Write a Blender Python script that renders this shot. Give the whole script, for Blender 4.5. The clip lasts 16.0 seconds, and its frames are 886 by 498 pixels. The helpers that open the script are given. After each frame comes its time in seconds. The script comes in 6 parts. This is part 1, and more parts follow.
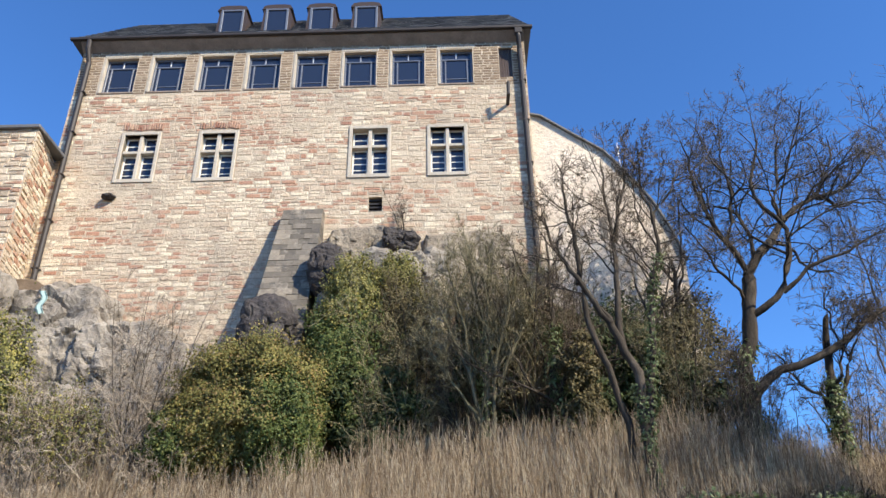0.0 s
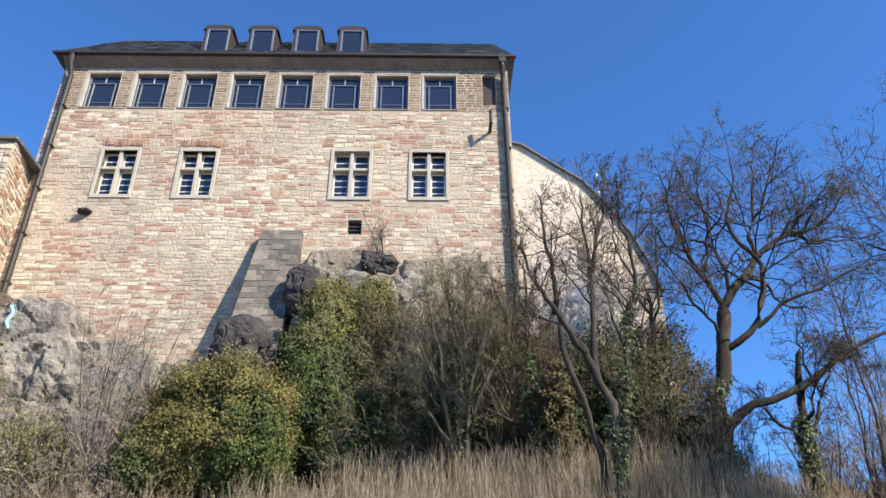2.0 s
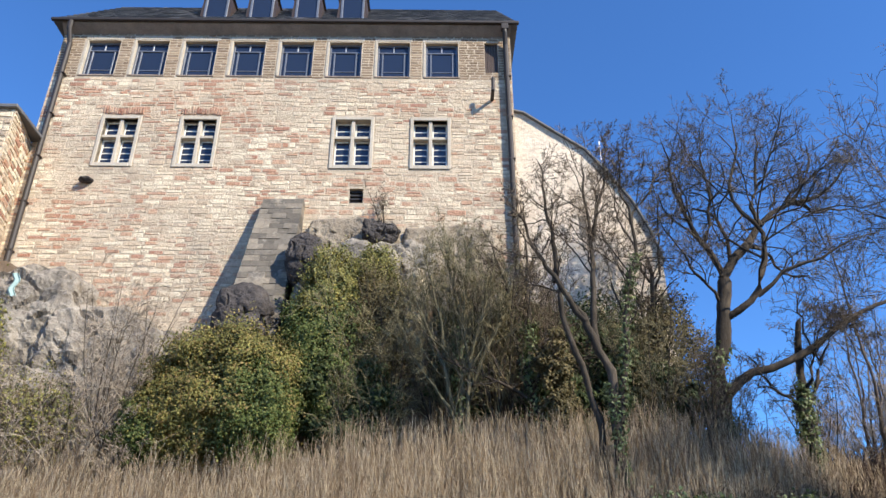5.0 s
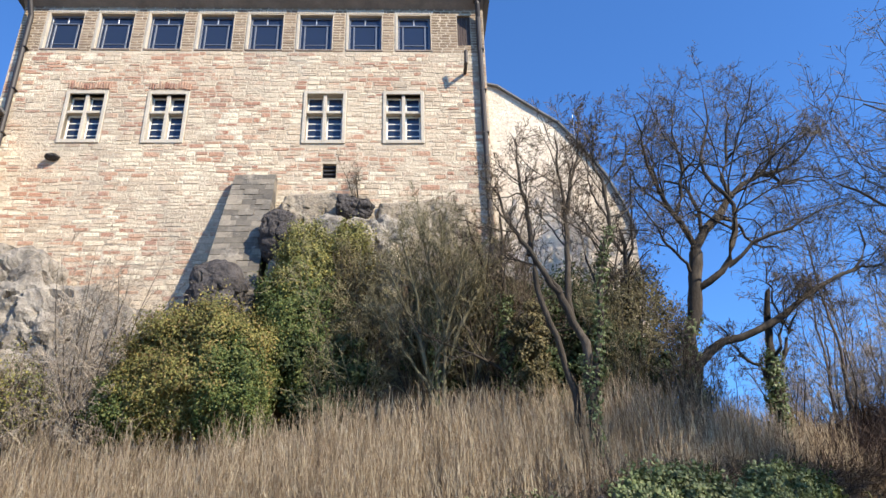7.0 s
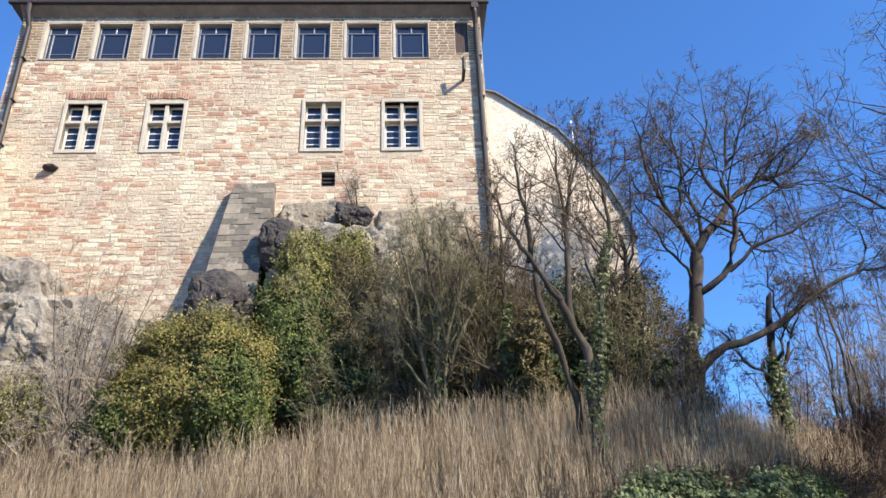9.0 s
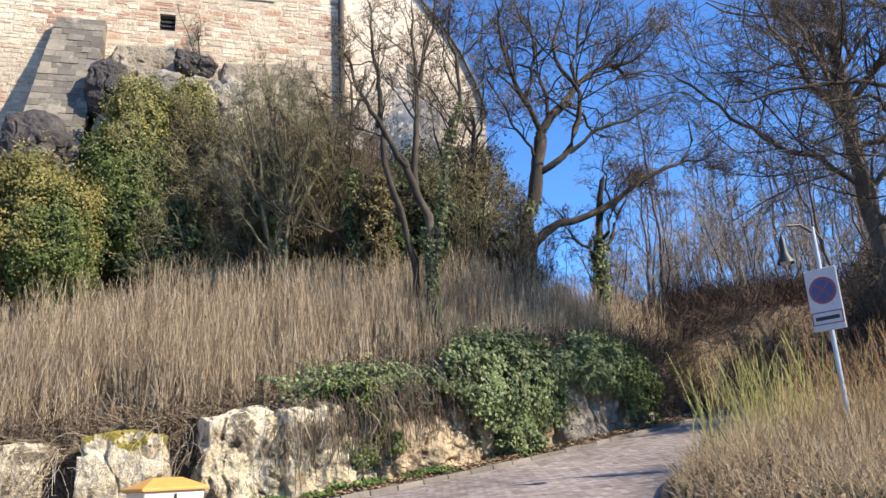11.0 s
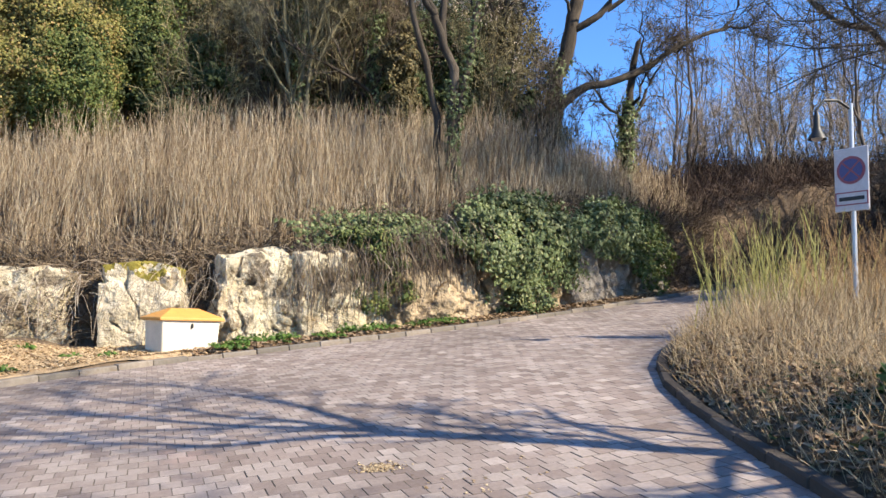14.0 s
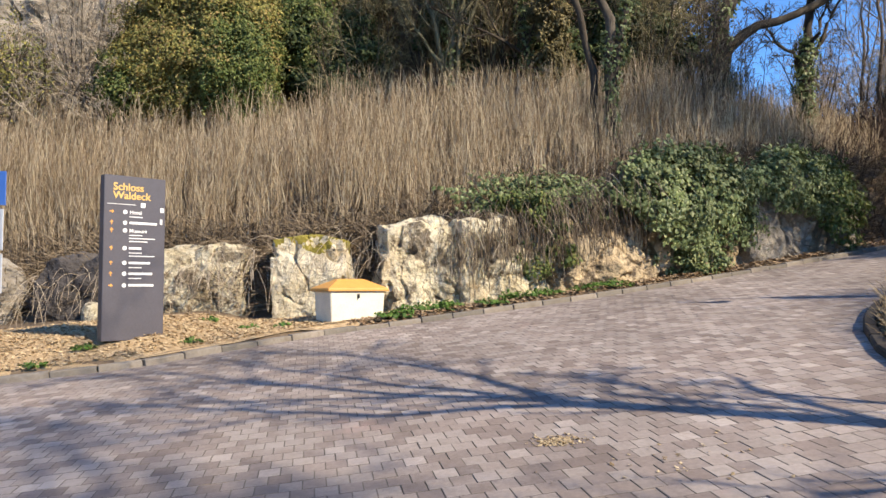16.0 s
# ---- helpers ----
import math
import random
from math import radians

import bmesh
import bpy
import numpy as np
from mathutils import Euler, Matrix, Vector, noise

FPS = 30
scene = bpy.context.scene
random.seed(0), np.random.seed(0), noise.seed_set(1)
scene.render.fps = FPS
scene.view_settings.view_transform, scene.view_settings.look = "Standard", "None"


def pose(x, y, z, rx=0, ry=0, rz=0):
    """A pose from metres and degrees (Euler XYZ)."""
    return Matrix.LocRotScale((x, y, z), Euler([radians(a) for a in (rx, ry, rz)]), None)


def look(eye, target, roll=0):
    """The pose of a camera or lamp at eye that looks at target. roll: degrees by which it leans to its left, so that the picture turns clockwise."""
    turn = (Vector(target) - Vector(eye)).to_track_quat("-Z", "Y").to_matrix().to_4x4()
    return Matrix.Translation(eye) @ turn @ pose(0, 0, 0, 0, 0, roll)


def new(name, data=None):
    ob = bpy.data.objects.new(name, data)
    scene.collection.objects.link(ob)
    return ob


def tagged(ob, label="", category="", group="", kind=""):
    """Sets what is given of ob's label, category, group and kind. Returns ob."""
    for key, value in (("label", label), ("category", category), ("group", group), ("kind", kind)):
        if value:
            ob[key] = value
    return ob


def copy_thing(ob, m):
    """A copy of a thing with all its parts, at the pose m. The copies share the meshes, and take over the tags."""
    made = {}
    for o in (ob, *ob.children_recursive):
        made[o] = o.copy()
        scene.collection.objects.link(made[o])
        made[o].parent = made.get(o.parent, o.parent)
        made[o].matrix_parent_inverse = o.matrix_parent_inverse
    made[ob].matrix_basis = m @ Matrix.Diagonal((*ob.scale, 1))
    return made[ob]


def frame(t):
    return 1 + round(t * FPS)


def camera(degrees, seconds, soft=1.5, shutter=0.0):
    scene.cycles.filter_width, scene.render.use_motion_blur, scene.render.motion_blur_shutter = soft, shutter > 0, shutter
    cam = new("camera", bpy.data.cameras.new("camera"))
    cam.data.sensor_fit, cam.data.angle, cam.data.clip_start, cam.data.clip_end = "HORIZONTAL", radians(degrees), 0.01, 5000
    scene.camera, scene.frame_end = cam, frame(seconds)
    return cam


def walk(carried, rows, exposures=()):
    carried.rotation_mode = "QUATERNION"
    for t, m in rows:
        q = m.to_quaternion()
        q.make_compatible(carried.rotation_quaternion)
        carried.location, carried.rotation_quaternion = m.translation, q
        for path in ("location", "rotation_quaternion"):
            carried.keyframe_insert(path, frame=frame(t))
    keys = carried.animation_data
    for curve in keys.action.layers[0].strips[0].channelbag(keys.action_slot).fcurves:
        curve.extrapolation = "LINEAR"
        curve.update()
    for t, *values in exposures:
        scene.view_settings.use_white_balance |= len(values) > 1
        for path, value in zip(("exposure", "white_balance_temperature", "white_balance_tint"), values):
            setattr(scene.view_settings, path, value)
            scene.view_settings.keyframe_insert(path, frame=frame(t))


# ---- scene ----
cam = camera(60.66, 16.0)


def aim(x, y, z, yaw, pitch, roll):
    return Matrix.Translation((x, y, z)) @ pose(0, 0, 0, 0, 0, yaw) @ pose(0, 0, 0, 90 + pitch) @ pose(0, 0, 0, 0, 0, roll)


PATH = [
    (0.0, -0.000, -0.000, 1.700, 0.00, 28.07, -1.04),
    (0.5, 0.011, -0.006, 1.720, -0.90, 28.22, -0.90),
    (1.0, 0.015, -0.029, 1.732, -1.45, 28.86, -0.59),
    (1.5, 0.015, -0.029, 1.745, -1.72, 29.57, -0.20),
    (2.0, 0.025, -0.001, 1.740, -1.82, 29.90, -0.21),
    (2.5, 0.027, 0.004, 1.719, -1.88, 29.83, -0.15),
    (3.0, -0.000, 0.022, 1.713, -1.53, 29.28, 0.65),
    (5.3, 0.114, 0.006, 1.707, -1.65, 27.21, -0.19),
    (5.5, 0.116, 0.009, 1.710, -2.19, 26.89, -0.50),
    (6.0, 0.103, 0.001, 1.714, -3.28, 26.24, -0.94),
    (6.5, 0.090, -0.000, 1.705, -3.82, 25.83, -1.15),
    (7.0, 0.080, 0.001, 1.710, -3.67, 25.64, -1.63),
    (7.5, 0.085, 0.000, 1.708, -3.33, 25.16, -1.92),
    (8.0, 0.077, -0.003, 1.755, -3.51, 25.17, -2.21),
    (8.2, 0.076, 0.003, 1.773, -3.50, 25.70, -2.17),
    (10.3, 0.174, 0.158, 1.599, -5.83, 26.27, -2.41),
    (10.5, 0.184, 0.156, 1.565, -8.88, 23.61, -2.92),
    (11.0, 0.225, 0.198, 1.522, -15.32, 16.28, -2.79),
    (11.5, 0.255, 0.220, 1.511, -18.40, 11.72, -0.86),
    (12.0, 0.266, 0.218, 1.517, -20.19, 9.92, -0.00),
    (12.5, 0.259, 0.223, 1.511, -19.96, 8.87, 0.78),
    (13.0, 0.276, 0.227, 1.496, -18.03, 7.86, 1.34),
    (13.5, 0.293, 0.255, 1.492, -15.76, 6.59, 1.30),
    (14.0, 0.317, 0.273, 1.482, -13.54, 5.60, 1.41),
    (14.5, 0.329, 0.309, 1.471, -9.69, 4.61, 1.07),
    (15.0, 0.340, 0.400, 1.471, -6.73, 3.79, 0.74),
    (15.5, 0.327, 0.546, 1.471, -4.25, 3.36, 0.34),
    (16.0, 0.288, 0.637, 1.463, -1.81, 2.99, -0.08),
]
walk(cam, [(row[0], aim(*row[1:])) for row in PATH], [(0.0, 0.68, 6450, 10), (2.0, 0.68, 6350, 10), (6.0, 0.72, 6450, 10), (8.0, 0.93, 6500, 10), (10.5, 0.82, 6500, 10), (11.5, 1.18, 6850, 10), (12.5, 1.24, 7050, 10), (13.5, 1.15, 6950, 10), (15.0, 0.95, 6950, 10), (16.0, 0.84, 7100, 10)])

# ---- world and sun ----
TO_SUN = Vector((0.615, -0.526, 0.588))
world = bpy.data.worlds.new("sky")
scene.world = world
world.use_nodes = True
wn, wl = world.node_tree.nodes, world.node_tree.links
wn.clear()
sky = wn.new("ShaderNodeTexSky")
sky.sky_type = "NISHITA"
sky.sun_disc = False
sky.sun_elevation = math.asin(TO_SUN.z)
sky.sun_rotation = math.atan2(TO_SUN.x, TO_SUN.y)
sky.altitude = 300
sky.air_density = 1.0
sky.dust_density = 0.0
sky.ozone_density = 4.0
bg = wn.new("ShaderNodeBackground")
bg.inputs["Strength"].default_value = 0.114
out = wn.new("ShaderNodeOutputWorld")
deep = wn.new("ShaderNodeMix")
deep.data_type, deep.blend_type = "RGBA", "MULTIPLY"
deep.inputs["Factor"].default_value = 1.0
deep.inputs[7].default_value = (0.60, 0.968, 1.365, 1)
wl.new(sky.outputs["Color"], deep.inputs[6])
wl.new(deep.outputs[2], bg.inputs["Color"])
wl.new(bg.outputs["Background"], out.inputs["Surface"])

sun_data = bpy.data.lights.new("sun", "SUN")
sun_data.energy = 5.0
sun_data.angle = radians(0.55)
sun_data.color = (1.0, 0.895, 0.735)
sun = new("sun", sun_data)
sun.matrix_world = look(TO_SUN * 60, (0, 0, 0))

# ---- materials ----


def ramp(nt, source, stops, interpolation="LINEAR"):
    node = nt.nodes.new("ShaderNodeValToRGB")
    cr = node.color_ramp
    cr.interpolation = interpolation
    while len(cr.elements) < len(stops):
        cr.elements.new(0.5)
    for e, (p, col) in zip(cr.elements, stops):
        e.position = p
        e.color = (*col, 1)
    nt.links.new(source, node.inputs["Fac"])
    return node.outputs["Color"]


def mixed(nt, fac, a, b, mode="MIX"):
    node = nt.nodes.new("ShaderNodeMix")
    node.data_type = "RGBA"
    node.blend_type = mode
    for socket, value in ((node.inputs["Factor"], fac), (node.inputs[6], a), (node.inputs[7], b)):
        if hasattr(value, "is_output"):
            nt.links.new(value, socket)
        elif isinstance(value, tuple):
            socket.default_value = (*value, 1)
        else:
            socket.default_value = value
    return node.outputs[2]


def grain(nt, where, scale, detail=5, rough=0.6, squash=(1, 1, 1)):
    m = nt.nodes.new("ShaderNodeMapping")
    m.inputs["Scale"].default_value = squash
    nt.links.new(where, m.inputs["Vector"])
    node = nt.nodes.new("ShaderNodeTexNoise")
    node.inputs["Scale"].default_value = scale
    node.inputs["Detail"].default_value = detail
    node.inputs["Roughness"].default_value = rough
    nt.links.new(m.outputs["Vector"], node.inputs["Vector"])
    return node.outputs["Fac"]


def surface(name, stops, rnd="", scale=1.0, fine=12.0, stain=(0.75, 1.1), rough=0.9, bump=0.3, depth=0.02, metallic=0.0, squash=(1, 1, 1), patch=None, through_light=0.0, spec=0.3):
    """A mottled surface: colours spread by noise or by a random value a piece, stains at a large scale and grain at a fine one."""
    mat = bpy.data.materials.new(name)
    mat.use_nodes = True
    nt = mat.node_tree
    bsdf = nt.nodes["Principled BSDF"]
    where = nt.nodes.new("ShaderNodeNewGeometry")
    place = where.outputs["Position"]
    big = grain(nt, place, scale, 4, 0.6, squash)
    small = grain(nt, place, fine, 6, 0.7, squash)
    if rnd == "island":
        base = ramp(nt, where.outputs["Random Per Island"], stops)
    elif rnd == "object":
        info = nt.nodes.new("ShaderNodeObjectInfo")
        base = ramp(nt, info.outputs["Random"], stops)
    else:
        base = ramp(nt, grain(nt, place, scale * 2.3, 6, 0.65, squash), [(0.25 + 0.5 * p, c) for p, c in stops])
    lo, hi = stain
    base = mixed(nt, 1.0, base, ramp(nt, big, [(0.3, (lo, lo, lo)), (0.7, (hi, hi, hi))]), "MULTIPLY")
    base = mixed(nt, 0.55, base, ramp(nt, small, [(0.25, (0.55, 0.53, 0.5)), (0.75, (1.25, 1.25, 1.25))]), "MULTIPLY")
    for col, size, lo, hi in patch if isinstance(patch, list) else [patch] if patch else []:
        base = mixed(nt, ramp(nt, grain(nt, place, size, 6, 0.7), [(lo, (0, 0, 0)), (hi, (1, 1, 1))]), base, col)
    nt.links.new(base, bsdf.inputs["Base Color"])
    bsdf.inputs["Roughness"].default_value = rough
    bsdf.inputs["Metallic"].default_value = metallic
    bsdf.inputs["Specular IOR Level"].default_value = spec
    if bump:
        b = nt.nodes.new("ShaderNodeBump")
        b.inputs["Strength"].default_value = bump
        b.inputs["Distance"].default_value = depth
        nt.links.new(small, b.inputs["Height"])
        nt.links.new(b.outputs["Normal"], bsdf.inputs["Normal"])
    if through_light:
        tr = nt.nodes.new("ShaderNodeBsdfTranslucent")
        nt.links.new(base, tr.inputs["Color"])
        ms = nt.nodes.new("ShaderNodeMixShader")
        ms.inputs["Fac"].default_value = through_light
        nt.links.new(bsdf.outputs["BSDF"], ms.inputs[1])
        nt.links.new(tr.outputs["BSDF"], ms.inputs[2])
        nt.links.new(ms.outputs["Shader"], nt.nodes["Material Output"].inputs["Surface"])
    return mat


def plain(name, col, rough=0.5, metallic=0.0, spec=0.5):
    c = Vector(col)
    return surface(name, [(0.0, tuple(c * 0.92)), (1.0, tuple(c * 1.06))], scale=3, fine=60, stain=(0.94, 1.04), rough=rough, bump=0.06, depth=0.004, metallic=metallic, spec=spec)


def wall_stone(name, rnd):
    """Rubble of cream, beige and red stones that gather in zones, with lime mortar smeared over the joints in places."""
    mat = bpy.data.materials.new(name)
    mat.use_nodes = True
    nt = mat.node_tree
    bsdf = nt.nodes["Principled BSDF"]
    where = nt.nodes.new("ShaderNodeNewGeometry")
    place = where.outputs["Position"]

    def calc(op, a, b):
        node = nt.nodes.new("ShaderNodeMath")
        node.operation = op
        for socket, value in zip(node.inputs, (a, b)):
            if hasattr(value, "is_output"):
                nt.links.new(value, socket)
            else:
                socket.default_value = value
        return node.outputs["Value"]

    chance = where.outputs["Random Per Island"]
    if rnd == "object":
        chance = nt.nodes.new("ShaderNodeObjectInfo").outputs["Random"]
    second = calc("FRACT", calc("MULTIPLY", chance, 17.31), 0.0)
    third = calc("FRACT", calc("MULTIPLY", chance, 53.77), 0.0)

    def zone(scale, squash, luck, weight, lo, hi):
        field = calc("ADD", grain(nt, place, scale, 4, 0.6, squash), calc("MULTIPLY", calc("SUBTRACT", luck, 0.5), weight))
        return ramp(nt, field, [(lo, (0, 0, 0)), (hi, (1, 1, 1))])

    fine = grain(nt, place, 9, 6, 0.7)
    if rnd == "none":
        base = ramp(nt, grain(nt, place, 1.2, 5), [(0.3, (0.43, 0.355, 0.265)), (0.7, (0.58, 0.49, 0.37))])
    else:
        base = ramp(nt, chance, [(0.0, (0.47, 0.37, 0.265)), (0.25, (0.64, 0.52, 0.38)), (0.45, (0.52, 0.40, 0.285)), (0.7, (0.69, 0.57, 0.42)), (0.9, (0.37, 0.295, 0.215)), (1.0, (0.58, 0.455, 0.33))])
        base = mixed(nt, zone(0.30, (1, 1, 1.6), second, 0.42, 0.585, 0.615), base, ramp(nt, third, [(0.0, (0.76, 0.665, 0.50)), (1.0, (0.68, 0.58, 0.425))]))
        base = mixed(nt, zone(0.26, (0.8, 1, 1.9), third, 0.50, 0.575, 0.60), base, ramp(nt, second, [(0.0, (0.43, 0.235, 0.155)), (0.5, (0.52, 0.335, 0.225)), (1.0, (0.37, 0.195, 0.135))]))
    smear = ramp(nt, calc("ADD", grain(nt, place, 0.55, 3), calc("MULTIPLY", grain(nt, place, 3.5, 5, 0.7), 0.45)), [(0.745, (0, 0, 0)), (0.84, (0.8, 0.8, 0.8))])
    base = mixed(nt, smear, base, ramp(nt, grain(nt, place, 2.0, 5), [(0.3, (0.50, 0.41, 0.30)), (0.7, (0.66, 0.56, 0.42))]))
    base = mixed(nt, ramp(nt, grain(nt, place, 0.22, 5, 0.65), [(0.50, (0, 0, 0)), (0.72, (0.7, 0.7, 0.7))]), base, (0.36, 0.315, 0.25))
    base = mixed(nt, ramp(nt, grain(nt, place, 4.2, 6, 0.75), [(0.56, (0, 0, 0)), (0.74, (0.8, 0.8, 0.8))]), base, (0.26, 0.205, 0.15))
    base = mixed(nt, 0.55, base, ramp(nt, fine, [(0.25, (0.6, 0.58, 0.55)), (0.75, (1.25, 1.25, 1.25))]), "MULTIPLY")
    nt.links.new(base, bsdf.inputs["Base Color"])
    bsdf.inputs["Roughness"].default_value = 0.92
    bsdf.inputs["Specular IOR Level"].default_value = 0.25
    b = nt.nodes.new("ShaderNodeBump")
    b.inputs["Strength"].default_value = 0.8
    b.inputs["Distance"].default_value = 0.05
    nt.links.new(fine, b.inputs["Height"])
    nt.links.new(b.outputs["Normal"], bsdf.inputs["Normal"])
    return mat


M_STONE = wall_stone("wall_stone_rubble", "island")
M_STONE_OB = wall_stone("wall_stone_single", "object")
M_MORTAR = wall_stone("lime_mortar", "none")
BRICKS = [(0.0, (0.31, 0.225, 0.15)), (0.3, (0.22, 0.16, 0.108)), (0.6, (0.37, 0.28, 0.19)), (0.8, (0.27, 0.195, 0.13)), (1.0, (0.19, 0.13, 0.088))]
M_ASHLAR = surface("ashlar_block", BRICKS, "island", scale=0.8, fine=14, bump=0.35, depth=0.015)
M_REDSTONE = surface("red_sandstone", [(0.0, (0.42, 0.24, 0.165)), (0.5, (0.50, 0.35, 0.25)), (1.0, (0.35, 0.18, 0.125))], "island", scale=0.5, fine=11, bump=0.7, depth=0.04)
M_EAVE = surface("brown_eave_boards", [(0.0, (0.24, 0.19, 0.15)), (1.0, (0.34, 0.275, 0.22))], scale=1.2, fine=18, bump=0.3, depth=0.01)
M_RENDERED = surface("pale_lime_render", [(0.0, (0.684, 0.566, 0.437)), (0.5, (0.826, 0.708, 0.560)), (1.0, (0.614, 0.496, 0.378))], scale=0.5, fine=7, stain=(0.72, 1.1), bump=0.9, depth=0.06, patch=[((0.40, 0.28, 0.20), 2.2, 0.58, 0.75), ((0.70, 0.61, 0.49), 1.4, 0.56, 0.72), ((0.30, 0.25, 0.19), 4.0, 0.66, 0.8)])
M_GREYSTONE = surface("weathered_grey_masonry", [(0.0, (0.13, 0.115, 0.095)), (0.5, (0.20, 0.177, 0.145)), (1.0, (0.29, 0.25, 0.195))], "object", scale=0.6, fine=8, stain=(0.7, 1.15), bump=0.6, depth=0.04, patch=[((0.09, 0.083, 0.075), 1.5, 0.54, 0.68), ((0.36, 0.32, 0.26), 2.2, 0.56, 0.7)])
M_SURROUND = surface("pale_dressed_stone", [(0.0, (0.46, 0.41, 0.335)), (1.0, (0.57, 0.515, 0.425))], scale=1.2, fine=16, stain=(0.88, 1.06), bump=0.25, depth=0.01)
M_WHITE = plain("white_window_paint", (0.78, 0.76, 0.70), 0.45)
M_FRAME = plain("blue_grey_metal", (0.16, 0.18, 0.22), 0.4, 0.2)
M_SLATE = surface("dark_slate", [(0.0, (0.11, 0.11, 0.113)), (0.5, (0.15, 0.15, 0.153)), (1.0, (0.2, 0.198, 0.195))], "island", scale=0.9, fine=18, rough=0.6, bump=0.3, depth=0.01)
M_COPPER = plain("brown_sheet_metal", (0.085, 0.06, 0.048), 0.5, 0.4)
M_LEADPIPE = plain("dark_rain_pipe", (0.04, 0.033, 0.03), 0.6, 0.1)
# near-black colour standing in for unlit depth behind openings
M_INSIDE = plain("room_shade_black", (0.03, 0.03, 0.035), 0.9)
M_ROCK = surface("cream_limestone_rock", [(0.0, (0.40, 0.30, 0.17)), (0.35, (0.66, 0.56, 0.375)), (0.65, (0.80, 0.71, 0.52)), (1.0, (0.56, 0.43, 0.255))], scale=0.7, fine=7, stain=(0.62, 1.1), bump=1.0, depth=0.12, patch=[((0.19, 0.155, 0.11), 1.7, 0.52, 0.60), ((0.15, 0.11, 0.07), 4.5, 0.54, 0.63), ((0.34, 0.235, 0.12), 1.1, 0.60, 0.76)])
M_ROCKMOSS = surface("mossy_limestone_rock", [(0.0, (0.40, 0.31, 0.19)), (0.35, (0.62, 0.53, 0.37)), (0.65, (0.74, 0.66, 0.50)), (1.0, (0.52, 0.41, 0.26))], scale=0.7, fine=7, stain=(0.7, 1.15), bump=1.0, depth=0.10, patch=((0.17, 0.145, 0.11), 2.9, 0.58, 0.66))
M_ROCKTAN = surface("ochre_crumbling_rock", [(0.0, (0.31, 0.235, 0.15)), (0.4, (0.48, 0.37, 0.235)), (1.0, (0.58, 0.475, 0.33))], scale=1.1, fine=8, stain=(0.65, 1.15), bump=1.0, depth=0.10, patch=((0.14, 0.105, 0.075), 2.6, 0.5, 0.62))
M_ROCKGREY = surface("grey_crag_rock", [(0.0, (0.189, 0.161, 0.130)), (0.5, (0.314, 0.278, 0.229)), (1.0, (0.439, 0.394, 0.328))], scale=0.5, fine=5, stain=(0.65, 1.15), bump=1.0, depth=0.08, patch=((0.10, 0.085, 0.065), 1.3, 0.55, 0.66))
M_ROCKWALL = surface("brown_grey_rock_face", [(0.0, (0.22, 0.185, 0.14)), (0.5, (0.33, 0.275, 0.205)), (1.0, (0.45, 0.38, 0.285))], scale=0.8, fine=5, stain=(0.65, 1.2), bump=1.0, depth=0.08, patch=((0.14, 0.12, 0.095), 1.6, 0.55, 0.68))
M_ROCKDARK = surface("lichened_and_shade_dark_rock", [(0.0, (0.038, 0.034, 0.034)), (0.5, (0.078, 0.069, 0.066)), (1.0, (0.15, 0.133, 0.122))], scale=0.9, fine=6, stain=(0.7, 1.15), bump=1.0, depth=0.08)
M_MOSS = surface("yellow_green_moss", [(0.0, (0.13, 0.115, 0.025)), (0.5, (0.27, 0.225, 0.045)), (1.0, (0.18, 0.14, 0.035))], scale=4, fine=40, rough=1.0, bump=0.8, depth=0.02)
M_SOIL = surface("leaf_littered_soil", [(0.0, (0.09, 0.063, 0.042)), (0.5, (0.145, 0.105, 0.07)), (1.0, (0.22, 0.165, 0.11))], scale=0.6, fine=14, stain=(0.7, 1.15), rough=1.0, bump=0.8, depth=0.04)
M_CHIPS = surface("wood_chip", [(0.0, (0.36, 0.24, 0.13)), (0.4, (0.52, 0.38, 0.22)), (0.75, (0.62, 0.49, 0.31)), (1.0, (0.28, 0.18, 0.10))], "island", scale=2, fine=40, bump=0.3, depth=0.01)
M_CHIPBED = surface("chip_bed", [(0.0, (0.32, 0.22, 0.12)), (0.5, (0.47, 0.34, 0.20)), (1.0, (0.56, 0.43, 0.27))], scale=6, fine=45, bump=0.9, depth=0.03)
PAVERS = [(0.0, (0.19, 0.15, 0.133)), (0.3, (0.285, 0.235, 0.21)), (0.55, (0.335, 0.29, 0.262)), (0.8, (0.235, 0.19, 0.17)), (1.0, (0.41, 0.355, 0.322))]
WORN = [((0.34, 0.30, 0.275), 1.1, 0.56, 0.8), ((0.17, 0.145, 0.13), 2.6, 0.60, 0.82), ((0.37, 0.25, 0.22), 0.8, 0.62, 0.9)]
M_PAVER = surface("concrete_paver_rest", PAVERS, "island", scale=0.45, fine=28, stain=(0.72, 1.16), rough=0.85, bump=0.35, depth=0.006, patch=WORN)
M_PAVER_OB = surface("concrete_paver_single", PAVERS, "object", scale=0.45, fine=28, stain=(0.72, 1.16), rough=0.85, bump=0.35, depth=0.006, patch=WORN)
M_JOINT = surface("sandy_joint", [(0.0, (0.105, 0.09, 0.078)), (1.0, (0.17, 0.145, 0.125))], scale=2, fine=40, rough=1.0, bump=0.4, depth=0.01)
M_KERB = surface("weathered_kerb_stone", [(0.0, (0.15, 0.135, 0.115)), (0.5, (0.21, 0.185, 0.155)), (1.0, (0.26, 0.225, 0.185))], "object", scale=1.2, fine=22, stain=(0.7, 1.1), bump=0.6, depth=0.012, patch=((0.15, 0.12, 0.09), 5, 0.55, 0.72))
